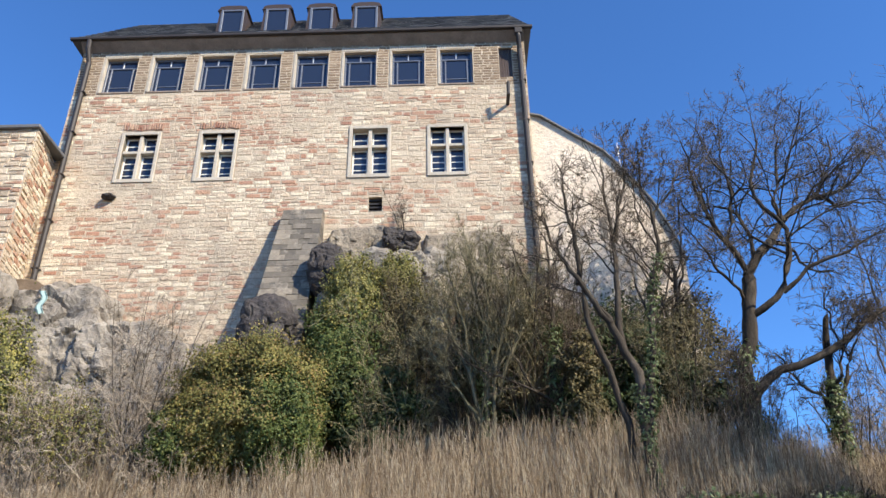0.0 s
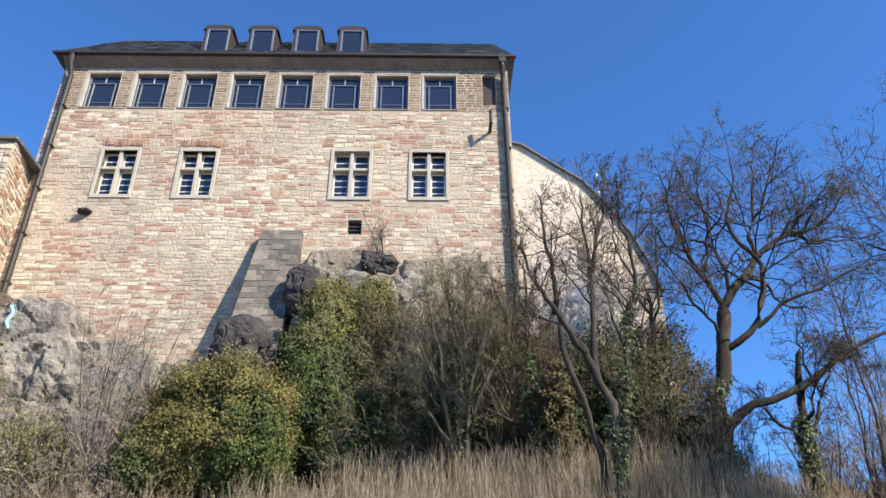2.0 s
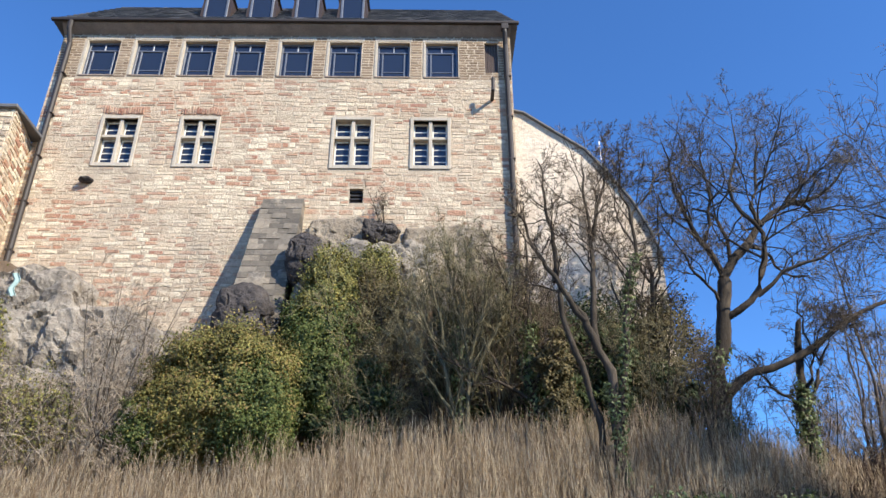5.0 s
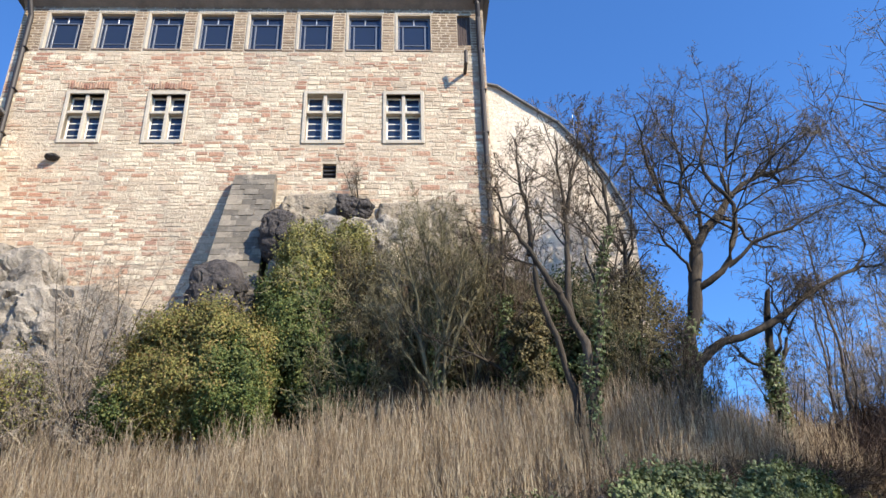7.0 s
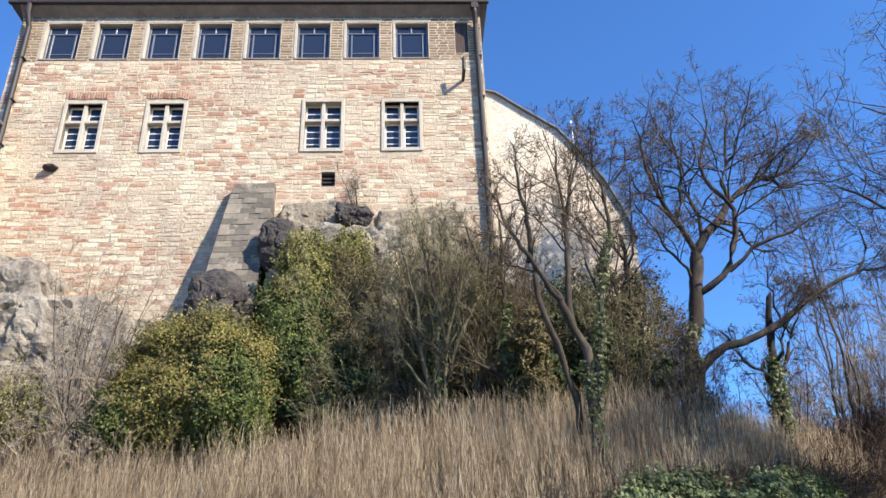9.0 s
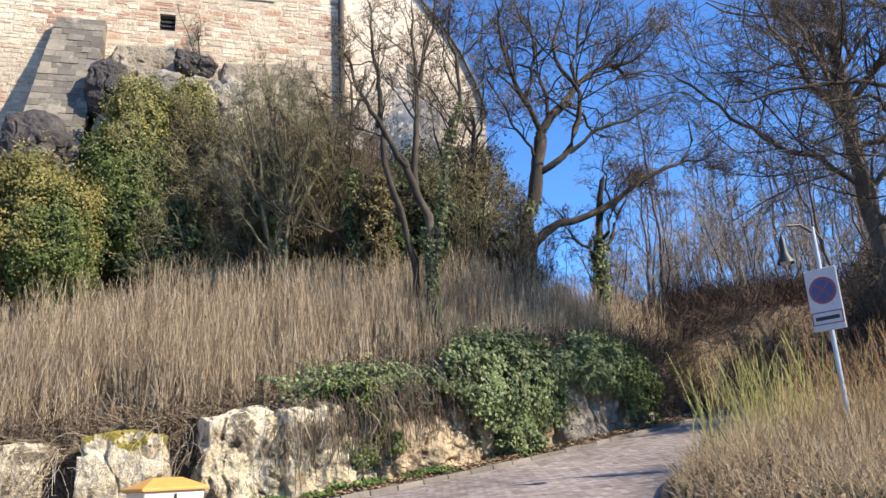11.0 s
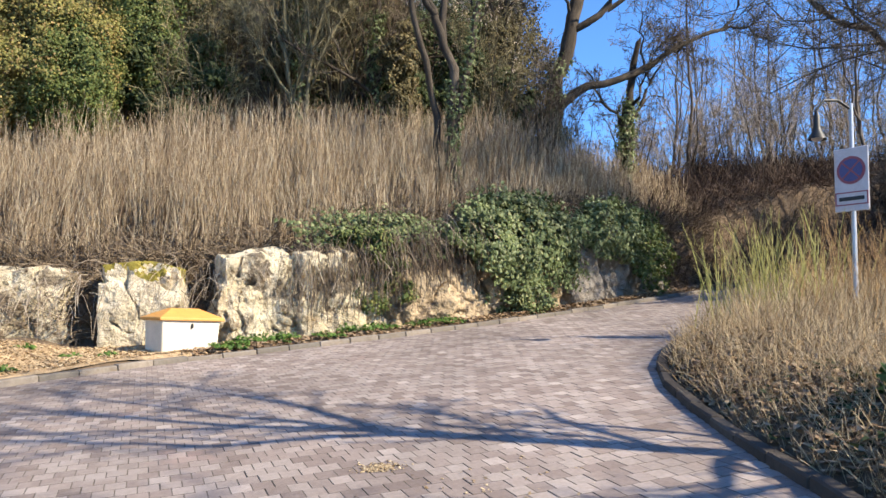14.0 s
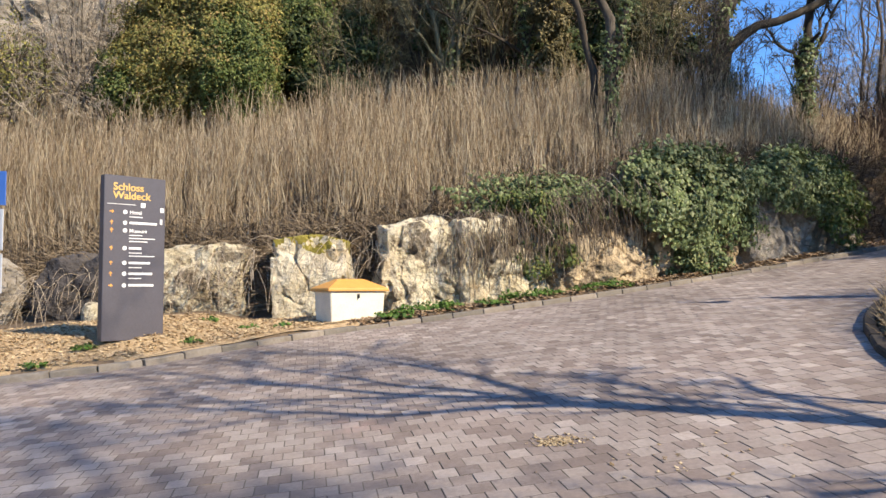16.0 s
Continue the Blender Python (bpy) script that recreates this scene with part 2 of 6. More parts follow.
M_KERBDARK = surface("dirty_grey_kerb", [(0.0, (0.05, 0.042, 0.035)), (1.0, (0.10, 0.085, 0.07))], "object", scale=1.5, fine=22, bump=0.5, depth=0.01)
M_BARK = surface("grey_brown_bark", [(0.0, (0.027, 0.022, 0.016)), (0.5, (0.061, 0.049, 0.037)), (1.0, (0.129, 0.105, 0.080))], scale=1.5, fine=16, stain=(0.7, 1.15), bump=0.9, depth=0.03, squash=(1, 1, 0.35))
# bark copy with sunlight put into its paler brown
M_BARKSUNLIT = surface("sunlit_brown_bark", [(0.0, (0.081, 0.062, 0.048)), (0.5, (0.130, 0.105, 0.084)), (1.0, (0.192, 0.161, 0.130))], scale=1.5, fine=16, stain=(0.75, 1.15), bump=0.8, depth=0.02, squash=(1, 1, 0.35))
M_BARKOLIVE = surface("olive_grey_bark", [(0.0, (0.077, 0.070, 0.042)), (0.5, (0.154, 0.140, 0.084)), (1.0, (0.266, 0.231, 0.147))], scale=1.5, fine=16, stain=(0.7, 1.15), bump=0.8, depth=0.02, squash=(1, 1, 0.35))
M_TWIG = surface("thin_brown_twigs", [(0.0, (0.085, 0.062, 0.042)), (0.5, (0.15, 0.113, 0.078)), (1.0, (0.24, 0.19, 0.135))], "island", scale=0.6, fine=8, bump=0.0)
M_HILLTWIG = surface("dark_reddish_brush", [(0.0, (0.045, 0.028, 0.021)), (0.5, (0.085, 0.056, 0.042)), (1.0, (0.15, 0.105, 0.08))], "island", scale=0.6, fine=8, bump=0.0)
M_TWIGPALE = surface("pale_grey_brown_twigs", [(0.0, (0.22, 0.175, 0.13)), (0.5, (0.36, 0.295, 0.225)), (1.0, (0.50, 0.43, 0.335))], "island", scale=0.6, fine=8, bump=0.0)
M_TWIGOLIVE = surface("olive_twigs", [(0.0, (0.112, 0.099, 0.056)), (0.5, (0.216, 0.192, 0.104)), (1.0, (0.400, 0.336, 0.192))], "island", scale=0.6, fine=8, bump=0.0)
M_CANE = surface("dry_cane", [(0.0, (0.113, 0.075, 0.047)), (0.3, (0.252, 0.180, 0.110)), (0.6, (0.423, 0.329, 0.211)), (0.85, (0.648, 0.549, 0.387)), (1.0, (0.198, 0.122, 0.075))], "island", scale=0.9, fine=6, stain=(0.7, 1.2), bump=0.0, through_light=0.15)
M_GRASS = surface("dry_grass", [(0.0, (0.246, 0.174, 0.101)), (0.5, (0.448, 0.342, 0.207)), (1.0, (0.672, 0.549, 0.358))], "island", scale=0.8, fine=6, stain=(0.8, 1.1), bump=0.0, through_light=0.2)
M_REDSTEM = surface("orange_brown_stems", [(0.0, (0.20, 0.115, 0.055)), (0.5, (0.33, 0.205, 0.095)), (1.0, (0.46, 0.32, 0.16))], "island", scale=0.8, fine=6, bump=0.0)
M_GREENSHOOT = surface("yellow_green_shoots", [(0.0, (0.27, 0.27, 0.08)), (0.5, (0.40, 0.39, 0.14)), (1.0, (0.50, 0.44, 0.20))], "island", scale=0.8, fine=6, bump=0.0, through_light=0.2)
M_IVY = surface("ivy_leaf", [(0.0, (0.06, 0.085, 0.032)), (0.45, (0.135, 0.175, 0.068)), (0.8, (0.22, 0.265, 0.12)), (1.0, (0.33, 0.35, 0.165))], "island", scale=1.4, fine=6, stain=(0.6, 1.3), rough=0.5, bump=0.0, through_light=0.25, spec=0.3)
# deep green ivy, darkened further to hold the shade inside the thickets
M_IVYDARK = surface("shaded_deep_green_ivy_leaf", [(0.0, (0.03, 0.046, 0.018)), (0.6, (0.06, 0.085, 0.032)), (1.0, (0.13, 0.15, 0.06))], "island", scale=0.9, fine=8, rough=0.6, bump=0.0, through_light=0.2, spec=0.22)
M_IVYYELLOW = surface("yellowish_ivy_leaf", [(0.0, (0.09, 0.10, 0.03)), (0.5, (0.21, 0.205, 0.058)), (0.85, (0.35, 0.32, 0.09)), (1.0, (0.46, 0.39, 0.11))], "island", scale=0.7, fine=8, rough=0.5, bump=0.0, through_light=0.25, spec=0.4)
M_HEDGE = surface("laurel_leaf", [(0.0, (0.11, 0.115, 0.035)), (0.4, (0.19, 0.185, 0.057)), (0.7, (0.27, 0.245, 0.078)), (0.85, (0.28, 0.19, 0.085)), (1.0, (0.44, 0.37, 0.11))], "island", scale=1.1, fine=5, stain=(0.5, 1.4), rough=0.6, bump=0.0, through_light=0.22, spec=0.22)
M_IVYMID = surface("mid_green_ivy_leaf", [(0.0, (0.05, 0.075, 0.02)), (0.5, (0.105, 0.145, 0.04)), (0.85, (0.17, 0.20, 0.06)), (1.0, (0.28, 0.27, 0.09))], "island", scale=0.9, fine=8, rough=0.55, bump=0.0, through_light=0.2, spec=0.25)
M_IVYDULL = surface("dull_olive_leaf", [(0.0, (0.068, 0.061, 0.030)), (0.5, (0.135, 0.115, 0.054)), (1.0, (0.243, 0.196, 0.095))], "island", scale=0.9, fine=8, rough=0.6, bump=0.0, through_light=0.2, spec=0.2)
M_WEED = surface("fresh_green_weed", [(0.0, (0.05, 0.11, 0.02)), (0.6, (0.09, 0.18, 0.035)), (1.0, (0.16, 0.24, 0.06))], "island", scale=2, fine=8, rough=0.5, bump=0.0, through_light=0.25)
M_DEADLEAF = surface("dead_leaf", [(0.0, (0.17, 0.105, 0.06)), (0.5, (0.31, 0.205, 0.12)), (1.0, (0.47, 0.36, 0.235))], "island", scale=2, fine=8, bump=0.0)
M_SIGN = plain("slate_grey_panel", (0.075, 0.068, 0.078), 0.4)
M_GOLD = plain("golden_yellow_letter", (0.68, 0.43, 0.12), 0.5)
M_LETTER = plain("white_letter", (0.75, 0.74, 0.72), 0.5)
M_ORANGE = plain("orange_arrow", (0.65, 0.30, 0.06), 0.5)
M_BIN = plain("cream_plastic", (0.66, 0.60, 0.49), 0.5)
M_LID = plain("orange_yellow_lid", (0.62, 0.30, 0.075), 0.5)
M_GALV = plain("galvanised_steel", (0.52, 0.52, 0.53), 0.4, 0.5)
M_LAMP = plain("black_green_lamp_metal", (0.015, 0.018, 0.018), 0.5, 0.0)
M_SIGNWHITE = plain("white_sign_face", (0.60, 0.57, 0.58), 0.5)
M_SIGNBLUE = plain("faded_blue_sign", (0.07, 0.07, 0.20), 0.45)
M_SIGNRED = plain("faded_red_sign", (0.30, 0.07, 0.09), 0.45)
M_STREETBLUE = plain("blue_plate", (0.03, 0.10, 0.35), 0.4)
M_TEAL = plain("turquoise_cloth", (0.42, 0.58, 0.54), 0.8)

glass = bpy.data.materials.new("window_glass")
glass.use_nodes = True
gb = glass.node_tree.nodes["Principled BSDF"]
gb.inputs["Base Color"].default_value = (0.02, 0.028, 0.05, 1)
gb.inputs["Roughness"].default_value = 0.06
gb.inputs["Specular IOR Level"].default_value = 0.7
glass_bump = glass.node_tree.nodes.new("ShaderNodeBump")
glass_bump.inputs["Strength"].default_value = 0.05
glass_wave = glass.node_tree.nodes.new("ShaderNodeTexNoise")
glass_wave.inputs["Scale"].default_value = 1.3
glass.node_tree.links.new(glass_wave.outputs["Fac"], glass_bump.inputs["Height"])
glass.node_tree.links.new(glass_bump.outputs["Normal"], gb.inputs["Normal"])

# ---- mesh helpers ----
RNG = np.random.default_rng(7)


def quick(name, verts, faces):
    """A mesh from arrays of corners and of faces with equally many sides."""
    verts, faces = np.asarray(verts, np.float32), np.asarray(faces, np.int32)
    me = bpy.data.meshes.new(name)
    n, k = faces.shape
    me.vertices.add(len(verts))
    me.vertices.foreach_set("co", verts.ravel())
    me.loops.add(n * k)
    me.loops.foreach_set("vertex_index", faces.ravel())
    me.polygons.add(n)
    me.polygons.foreach_set("loop_start", np.arange(0, n * k, k, dtype=np.int32))
    me.update(calc_edges=True)
    return me


def place_mesh(name, me, material, parent=None, label="", smooth=False):
    if not me.materials:
        me.materials.append(material)
    if me.users == 0:
        me.polygons.foreach_set("use_smooth", np.full(len(me.polygons), smooth))
    ob = new(name, me)
    if parent:
        ob.parent = parent
    return tagged(ob, label)


def part(name, bm, material, parent=None, label="", smooth=False):
    me = bpy.data.meshes.new(name)
    bm.to_mesh(me)
    bm.free()
    return place_mesh(name, me, material, parent, label, smooth)


def base_at(name, x=0.0, y=0.0, z=0.0, turn=0.0):
    ob = new(name)
    ob.matrix_basis = pose(x, y, z, 0, 0, turn)
    return ob


def box(bm, x0, x1, y0, y1, z0, z1, bevel=0.0, m=None):
    made = bmesh.ops.create_cube(bm, size=1)["verts"]
    for v in made:
        v.co = Vector((x0 + (v.co.x + 0.5) * (x1 - x0), y0 + (v.co.y + 0.5) * (y1 - y0), z0 + (v.co.z + 0.5) * (z1 - z0)))
    if bevel:
        edges = list({e for v in made for e in v.link_edges})
        out = bmesh.ops.bevel(bm, geom=edges, offset=bevel, segments=1, affect="EDGES", profile=0.6)
        made = list({v for f in out["faces"] for v in f.verts} | {v for v in made if v.is_valid})
    if m:
        for v in made:
            v.co = m @ v.co
    return made


def rod(bm, a, b, r0, r1=None, sides=10):
    a, b = Vector(a), Vector(b)
    m = Matrix.Translation((a + b) / 2) @ (b - a).to_track_quat("Z", "Y").to_matrix().to_4x4()
    bmesh.ops.create_cone(bm, cap_ends=True, segments=sides, radius1=r0, radius2=r0 if r1 is None else r1, depth=(b - a).length, matrix=m)


def tubes(lines, radii, sides):
    """Corners and quads of tubes along many lines of equally many points."""
    n, s, _ = lines.shape
    along = np.gradient(lines, axis=1)
    along /= np.linalg.norm(along, axis=2, keepdims=True) + 1e-9
    ref = np.where(np.abs(along[..., 2:]) > 0.9, np.array([1.0, 0, 0]), np.array([0, 0, 1.0]))
    a = np.cross(along, ref)
    a /= np.linalg.norm(a, axis=2, keepdims=True) + 1e-9
    b = np.cross(along, a)
    ang = np.arange(sides) * 2 * np.pi / sides
    ring = a[:, :, None] * np.cos(ang)[:, None] + b[:, :, None] * np.sin(ang)[:, None]
    verts = (lines[:, :, None] + ring * radii[:, :, None, None]).reshape(-1, 3)
    i = np.arange(n)[:, None, None] * s * sides + np.arange(s - 1)[None, :, None] * sides
    k = np.arange(sides)[None, None]
    k2 = (k + 1) % sides
    faces = np.stack([i + k, i + k2, i + sides + k2, i + sides + k], -1).reshape(-1, 4)
    return verts, faces


def joined(pieces):
    verts, faces, n = [], [], 0
    for v, f in pieces:
        verts.append(v)
        faces.append(f + n)
        n += len(v)
    return np.concatenate(verts), np.concatenate(faces)


def wander(rng, start, way, length, points, wiggle, lift):
    """Lines that set off from start along way and bend by chance, lifted or drooping on the way."""
    n = len(start)
    out = [start]
    way = way.copy()
    for _ in range(points - 1):
        way = way + rng.normal(0, wiggle, (n, 3)) + np.array([0, 0, lift])
        way /= np.linalg.norm(way, axis=1, keepdims=True)
        out.append(out[-1] + way * (length / (points - 1))[:, None])
    return np.stack(out, 1)


def branch_out(rng, lines, radii, count, ratio, angle, wiggle, lift, thin, first=0.25, points=5, keep=1.0, least=0.006):
    """The next generation of branches on the given ones."""
    n, s, _ = lines.shape
    which = np.repeat(np.arange(n), count)
    t = np.clip(first + (1 - first) * (np.tile((np.arange(count) + 0.5) / count, n) + rng.normal(0, 0.08, n * count)), 0.05, 0.99)
    if keep < 1:
        some = rng.random(len(t)) < keep
        which, t = which[some], t[some]
    at = t * (s - 1)
    k = np.minimum(at.astype(int), s - 2)
    w = (at - k)[:, None]
    p = lines[which, k] * (1 - w) + lines[which, k + 1] * w
    r = radii[which, k] * (1 - w[:, 0]) + radii[which, k + 1] * w[:, 0]
    along = lines[which, k + 1] - lines[which, k]
    along /= np.linalg.norm(along, axis=1, keepdims=True) + 1e-9
    side = np.cross(along, rng.normal(0, 1, along.shape))
    side /= np.linalg.norm(side, axis=1, keepdims=True) + 1e-9
    a = np.radians(rng.normal(angle, angle * 0.22, len(t)))[:, None]
    way = along * np.cos(a) + side * np.sin(a)
    whole = np.linalg.norm(np.diff(lines, axis=1), axis=2).sum(1)[which]
    length = whole * ratio * (1.1 - 0.55 * t) * rng.uniform(0.65, 1.25, len(t))
    new_lines = wander(rng, p, way, length, points, wiggle, lift)
    r0 = np.maximum(r * thin * rng.uniform(0.75, 1.1, len(t)), least)
    new_radii = r0[:, None] * np.linspace(1, 0.45, points)[None]
    return new_lines, new_radii


def kites(rng, at, normal, size, droop=0.3):
    """Leaves: one folded kite each, at a place and facing roughly along a normal."""
    n = len(at)
    normal = normal + rng.normal(0, 0.36, (n, 3))
    normal /= np.linalg.norm(normal, axis=1, keepdims=True) + 1e-9
    down = np.array([0, 0, -1.0]) * droop + rng.normal(0, 0.6, (n, 3))
    tip = down - normal * (down * normal).sum(1, keepdims=True)
    tip /= np.linalg.norm(tip, axis=1, keepdims=True) + 1e-9
    side = np.cross(normal, tip)
    s = (size * rng.uniform(0.6, 1.35, n))[:, None]
    fold = normal * s * 0.16
    verts = np.stack([at - tip * s * 0.5, at + side * s * 0.42 - tip * s * 0.08 - fold, at + tip * s * 0.6, at - side * s * 0.42 - tip * s * 0.08 - fold], 1).reshape(-1, 3)
    return verts, np.arange(4 * n).reshape(-1, 4)


def on_lumps(rng, lumps, count, hollow=0.25):
    """Places and outward normals on the skins of many ellipsoids, some of them inside."""
    c, r = np.array([l[0] for l in lumps], float), np.array([l[1] for l in lumps], float)
    area = (r[:, 0] * r[:, 1] + r[:, 1] * r[:, 2] + r[:, 0] * r[:, 2])
    which = rng.choice(len(lumps), count, p=area / area.sum())
    d = rng.normal(0, 1, (count, 3))
    d /= np.linalg.norm(d, axis=1, keepdims=True)
    far = 1 - np.abs(rng.normal(0, hollow, count))[:, None] + rng.normal(0, 0.06, (count, 1))
    n = d / r[which]
    n /= np.linalg.norm(n, axis=1, keepdims=True)
    return c[which] + d * r[which] * far, n

# ---- the lie of the land ----
ROCK_LINE = np.array([(-40, 14.5), (-8, 14.2), (-4.5, 14.0), (-2.5, 13.8), (-0.1, 13.7), (2.8, 14.2), (6.5, 15.8), (9, 17.3), (11.5, 18.7), (14, 19.5), (18, 19.9), (40, 20.4)])
ROCK_RISE = np.array([(-40, 1.0), (-6, 1.0), (-4, 1.1), (-2, 1.25), (0, 1.4), (3, 1.7), (5, 2.1), (9, 2.1), (12, 1.7), (14, 2.2), (17, 2.9), (20, 3.2), (40, 3.2)])
BANK_SLOPE = np.array([(-40, 0.40), (3, 0.40), (9, 0.22), (14, 0.25), (40, 0.25)])
CRAG_FOOT = np.array([(-60, 13.3), (-14, 13.0), (-12, 11.7), (-8, 10.4), (-3, 11.2), (0, 12.3), (3, 12.2), (6.5, 10.6), (7.6, 9.0), (8.6, 6.0), (60, 5.0)])
KERB = np.array([(-16, 8.9), (-9, 9.0), (-5, 9.35), (-3.2, 9.9), (-2.2, 10.8), (-0.87, 11.75), (0.8, 12.3), (2.6, 12.85), (4.5, 13.6), (7.1, 14.9), (10.1, 16.55), (12.5, 17.9), (15, 18.8), (19, 19.2), (26, 19.5)])
ISLAND = np.array([(3.2, -6), (3.2, 3.4), (3.33, 3.95), (3.46, 4.6), (3.76, 5.7), (4.12, 6.8), (4.65, 7.9), (5.3, 8.85), (6.5, 10.1), (9.0, 12.5), (12, 14.7), (15, 15.6), (19, 16.0), (26, 16.3)])


def smooth01(v):
    v = np.clip(v, 0, 1)
    return v * v * (3 - 2 * v)


def road_z(x, y):
    x, y = np.clip(x, -16, 16), np.clip(y, -8, 22)
    return 0.075 * y + np.where(x > 0, 0.1, 0.075) * x


def lumpy(x, y):
    return 0.5 * np.sin(1.3 * x + 0.7 * y) * np.sin(0.9 * y - 0.5 * x) + 0.3 * np.sin(3.1 * x - 1.7 * y) * np.sin(2.3 * y + 1.1 * x)


def land(x, y):
    x, y = np.asarray(x, float), np.asarray(y, float)
    z = road_z(x, y) - 0.07
    d = y - np.interp(x, *ROCK_LINE.T)
    bank = smooth01((d + 0.1) / 0.7) * np.interp(x, *ROCK_RISE.T) + np.interp(x, *BANK_SLOPE.T) * np.clip(d - 0.4, 0, 5.4)
    z = z + bank + 0.10 * smooth01(d / 0.5) * lumpy(x, y)
    foot = np.interp(x, *CRAG_FOOT.T)
    z = np.maximum(z, z + (foot - z) * smooth01((y - 20.8) / 2.4))
    # planted ground: a bed along the kerb, the island, and the wooded hill beyond it
    kerb = np.interp(x, *KERB.T)
    z = z + 0.17 * smooth01((y - kerb) / 0.3) * (d < 0.2) * (y > kerb)
    z = z + 0.22 * smooth01((-x - 2.4) / 1.0) * smooth01((y - kerb - 0.2) / 0.9)
    side = x - np.interp(y, ISLAND[:, 1], ISLAND[:, 0])
    z = z + smooth01(side / 0.25) * (0.17 + 0.14 * smooth01(side / 0.9) + 0.10 * smooth01(side / 1.5) * (1 + lumpy(x, y)))
    s, w = 0.74 * x + 0.67 * y, -0.67 * x + 0.74 * y
    z = z + 3.3 * smooth01((s - 16.3) / 6.5) * smooth01((4.8 - w) / 5.4) * smooth01(side / 1.0)
    far = smooth01((np.hypot(x, y - 10) - 55) / 120)
    return z * (1 - far) + 2.0 * far


def stretched(lo, hi, step, reach):
    near = np.arange(lo, hi + 1e-6, step)
    out = np.geomspace(step * 2, reach, 22)
    return np.r_[lo - out[::-1], near, hi + out]


gx, gy = np.meshgrid(stretched(-22, 26, 0.22, 900), stretched(-8, 30, 0.22, 900))
gz = land(gx, gy)
idx = np.arange(gx.size).reshape(gx.shape)
quads = np.stack([idx[:-1, :-1], idx[:-1, 1:], idx[1:, 1:], idx[1:, :-1]], -1).reshape(-1, 4)
ground = place_mesh("ground", quick("ground", np.stack([gx, gy, gz], -1).reshape(-1, 3), quads), M_SOIL, smooth=True)
tagged(ground, "brown leaf-littered soil of the bank and hill", "ground", kind="structure")


def resampled(line, n):
    d = np.r_[0, np.cumsum(np.linalg.norm(np.diff(line, axis=0), axis=1))]
    t = np.linspace(0, d[-1], n)
    return np.stack([np.interp(t, d, line[:, 0]), np.interp(t, d, line[:, 1])], 1)


near_edge = np.concatenate([[(-16, -6)], ISLAND])
left, right = resampled(KERB, 160), resampled(near_edge, 160)
loft = left[:, None] + (right - left)[:, None] * np.linspace(0, 1, 40)[None, :, None]
lz = road_z(loft[..., 0], loft[..., 1]) + 0.004
idx = np.arange(160 * 40).reshape(160, 40)
quads = np.stack([idx[:-1, :-1], idx[:-1, 1:], idx[1:, 1:], idx[1:, :-1]], -1).reshape(-1, 4)
road = place_mesh("road", quick("road", np.concatenate([loft, lz[..., None]], -1).reshape(-1, 3), quads), M_JOINT)
tagged(road, "pinkish grey block-paved lane climbing past the bank", "road", kind="structure")


# ---- rocks ----
def rock(name, at, size, seed, material, label, detail=5, rough=0.35, blocky=0.5, turn=0.0, moss=False):
    bm = bmesh.new()
    bmesh.ops.create_icosphere(bm, subdivisions=detail, radius=1)
    off = Vector((seed * 7.3, seed * 3.1, seed * 5.7))
    mean = sum(size) / 3
    for v in bm.verts:
        n = v.co.normalized()
        k = max(abs(n.x), abs(n.y), abs(n.z))
        shape = n.lerp(n / k * 0.85, blocky)
        p = Vector((shape.x * size[0], shape.y * size[1], shape.z * size[2]))
        q = p * (1.1 / max(0.5, mean ** 0.5)) + off
        cell = noise.voronoi(q * 1.15)[0]
        h = rough * mean * (0.55 * (min(cell[1] - cell[0], 0.45) - 0.3) + 0.40 * noise.fractal(q * 1.3, 1.0, 2.0, 6))
        h += 0.045 * mean * noise.turbulence(q * 3.2, 4, True)
        crack = abs(noise.noise(q * 1.5 + Vector((3, 1, 4)))) + 0.6 * abs(noise.noise(Vector((q.x * 1.6, q.y * 1.6, q.z * 0.5)) + Vector((9, 2, 6))))
        h -= 0.24 * mean * max(0.0, 1 - crack / 0.14)
        v.co = p + n * h
    bm.transform(pose(*at, 0, 0, turn))
    ob = part(name, bm, material, label=label)
    ob.data.materials.append(M_MOSS)
    if moss:
        top = at[2] + size[2] * 0.62
        for poly in ob.data.polygons:
            c = poly.center
            if poly.normal.z > -0.2 and c.z + 0.45 * noise.noise(c * 2.3 + off) > top:
                poly.material_index = 1
    ob.data.polygons.foreach_set("use_smooth", np.zeros(len(ob.data.polygons), bool))
    tagged(ob, "", "rock", "rocks along the lane")
    return ob


def z_at(x, y):
    return float(land(x, y))


rock("rock", (-3.42, 14.1, 1.5), (0.86, 0.5, 0.80), 1, M_ROCK, "cream limestone rock face above the wood chips", 6, 0.36, 0.75)
rock("rock", (-1.55, 13.75, 1.6), (0.76, 0.6, 0.86), 2, M_ROCKMOSS, "cream limestone boulder capped with yellow moss", 6, 0.26, 0.75, 0, True)
rock("rock", (0.35, 13.85, 1.72), (0.95, 0.6, 0.98), 3, M_ROCK, "pale limestone outcrop beside the grit bin", 6, 0.44, 0.62, 12)
rock("rock", (1.75, 14.1, 1.8), (1.2, 0.6, 0.95), 4, M_ROCK, "fissured limestone outcrop hung with dry ivy", 6, 0.46, 0.6, 18)
rock("rock", (3.35, 14.5, 1.9), (1.15, 0.6, 0.95), 5, M_ROCKTAN, "ochre crumbling rock with deep cracks", 6, 0.55, 0.6, 22)
rock("rock", (4.25, 14.65, 1.75), (0.5, 0.4, 0.4), 6, M_ROCKTAN, "small tan boulder at the foot of the bank", 5, 0.4, 0.4, 22)
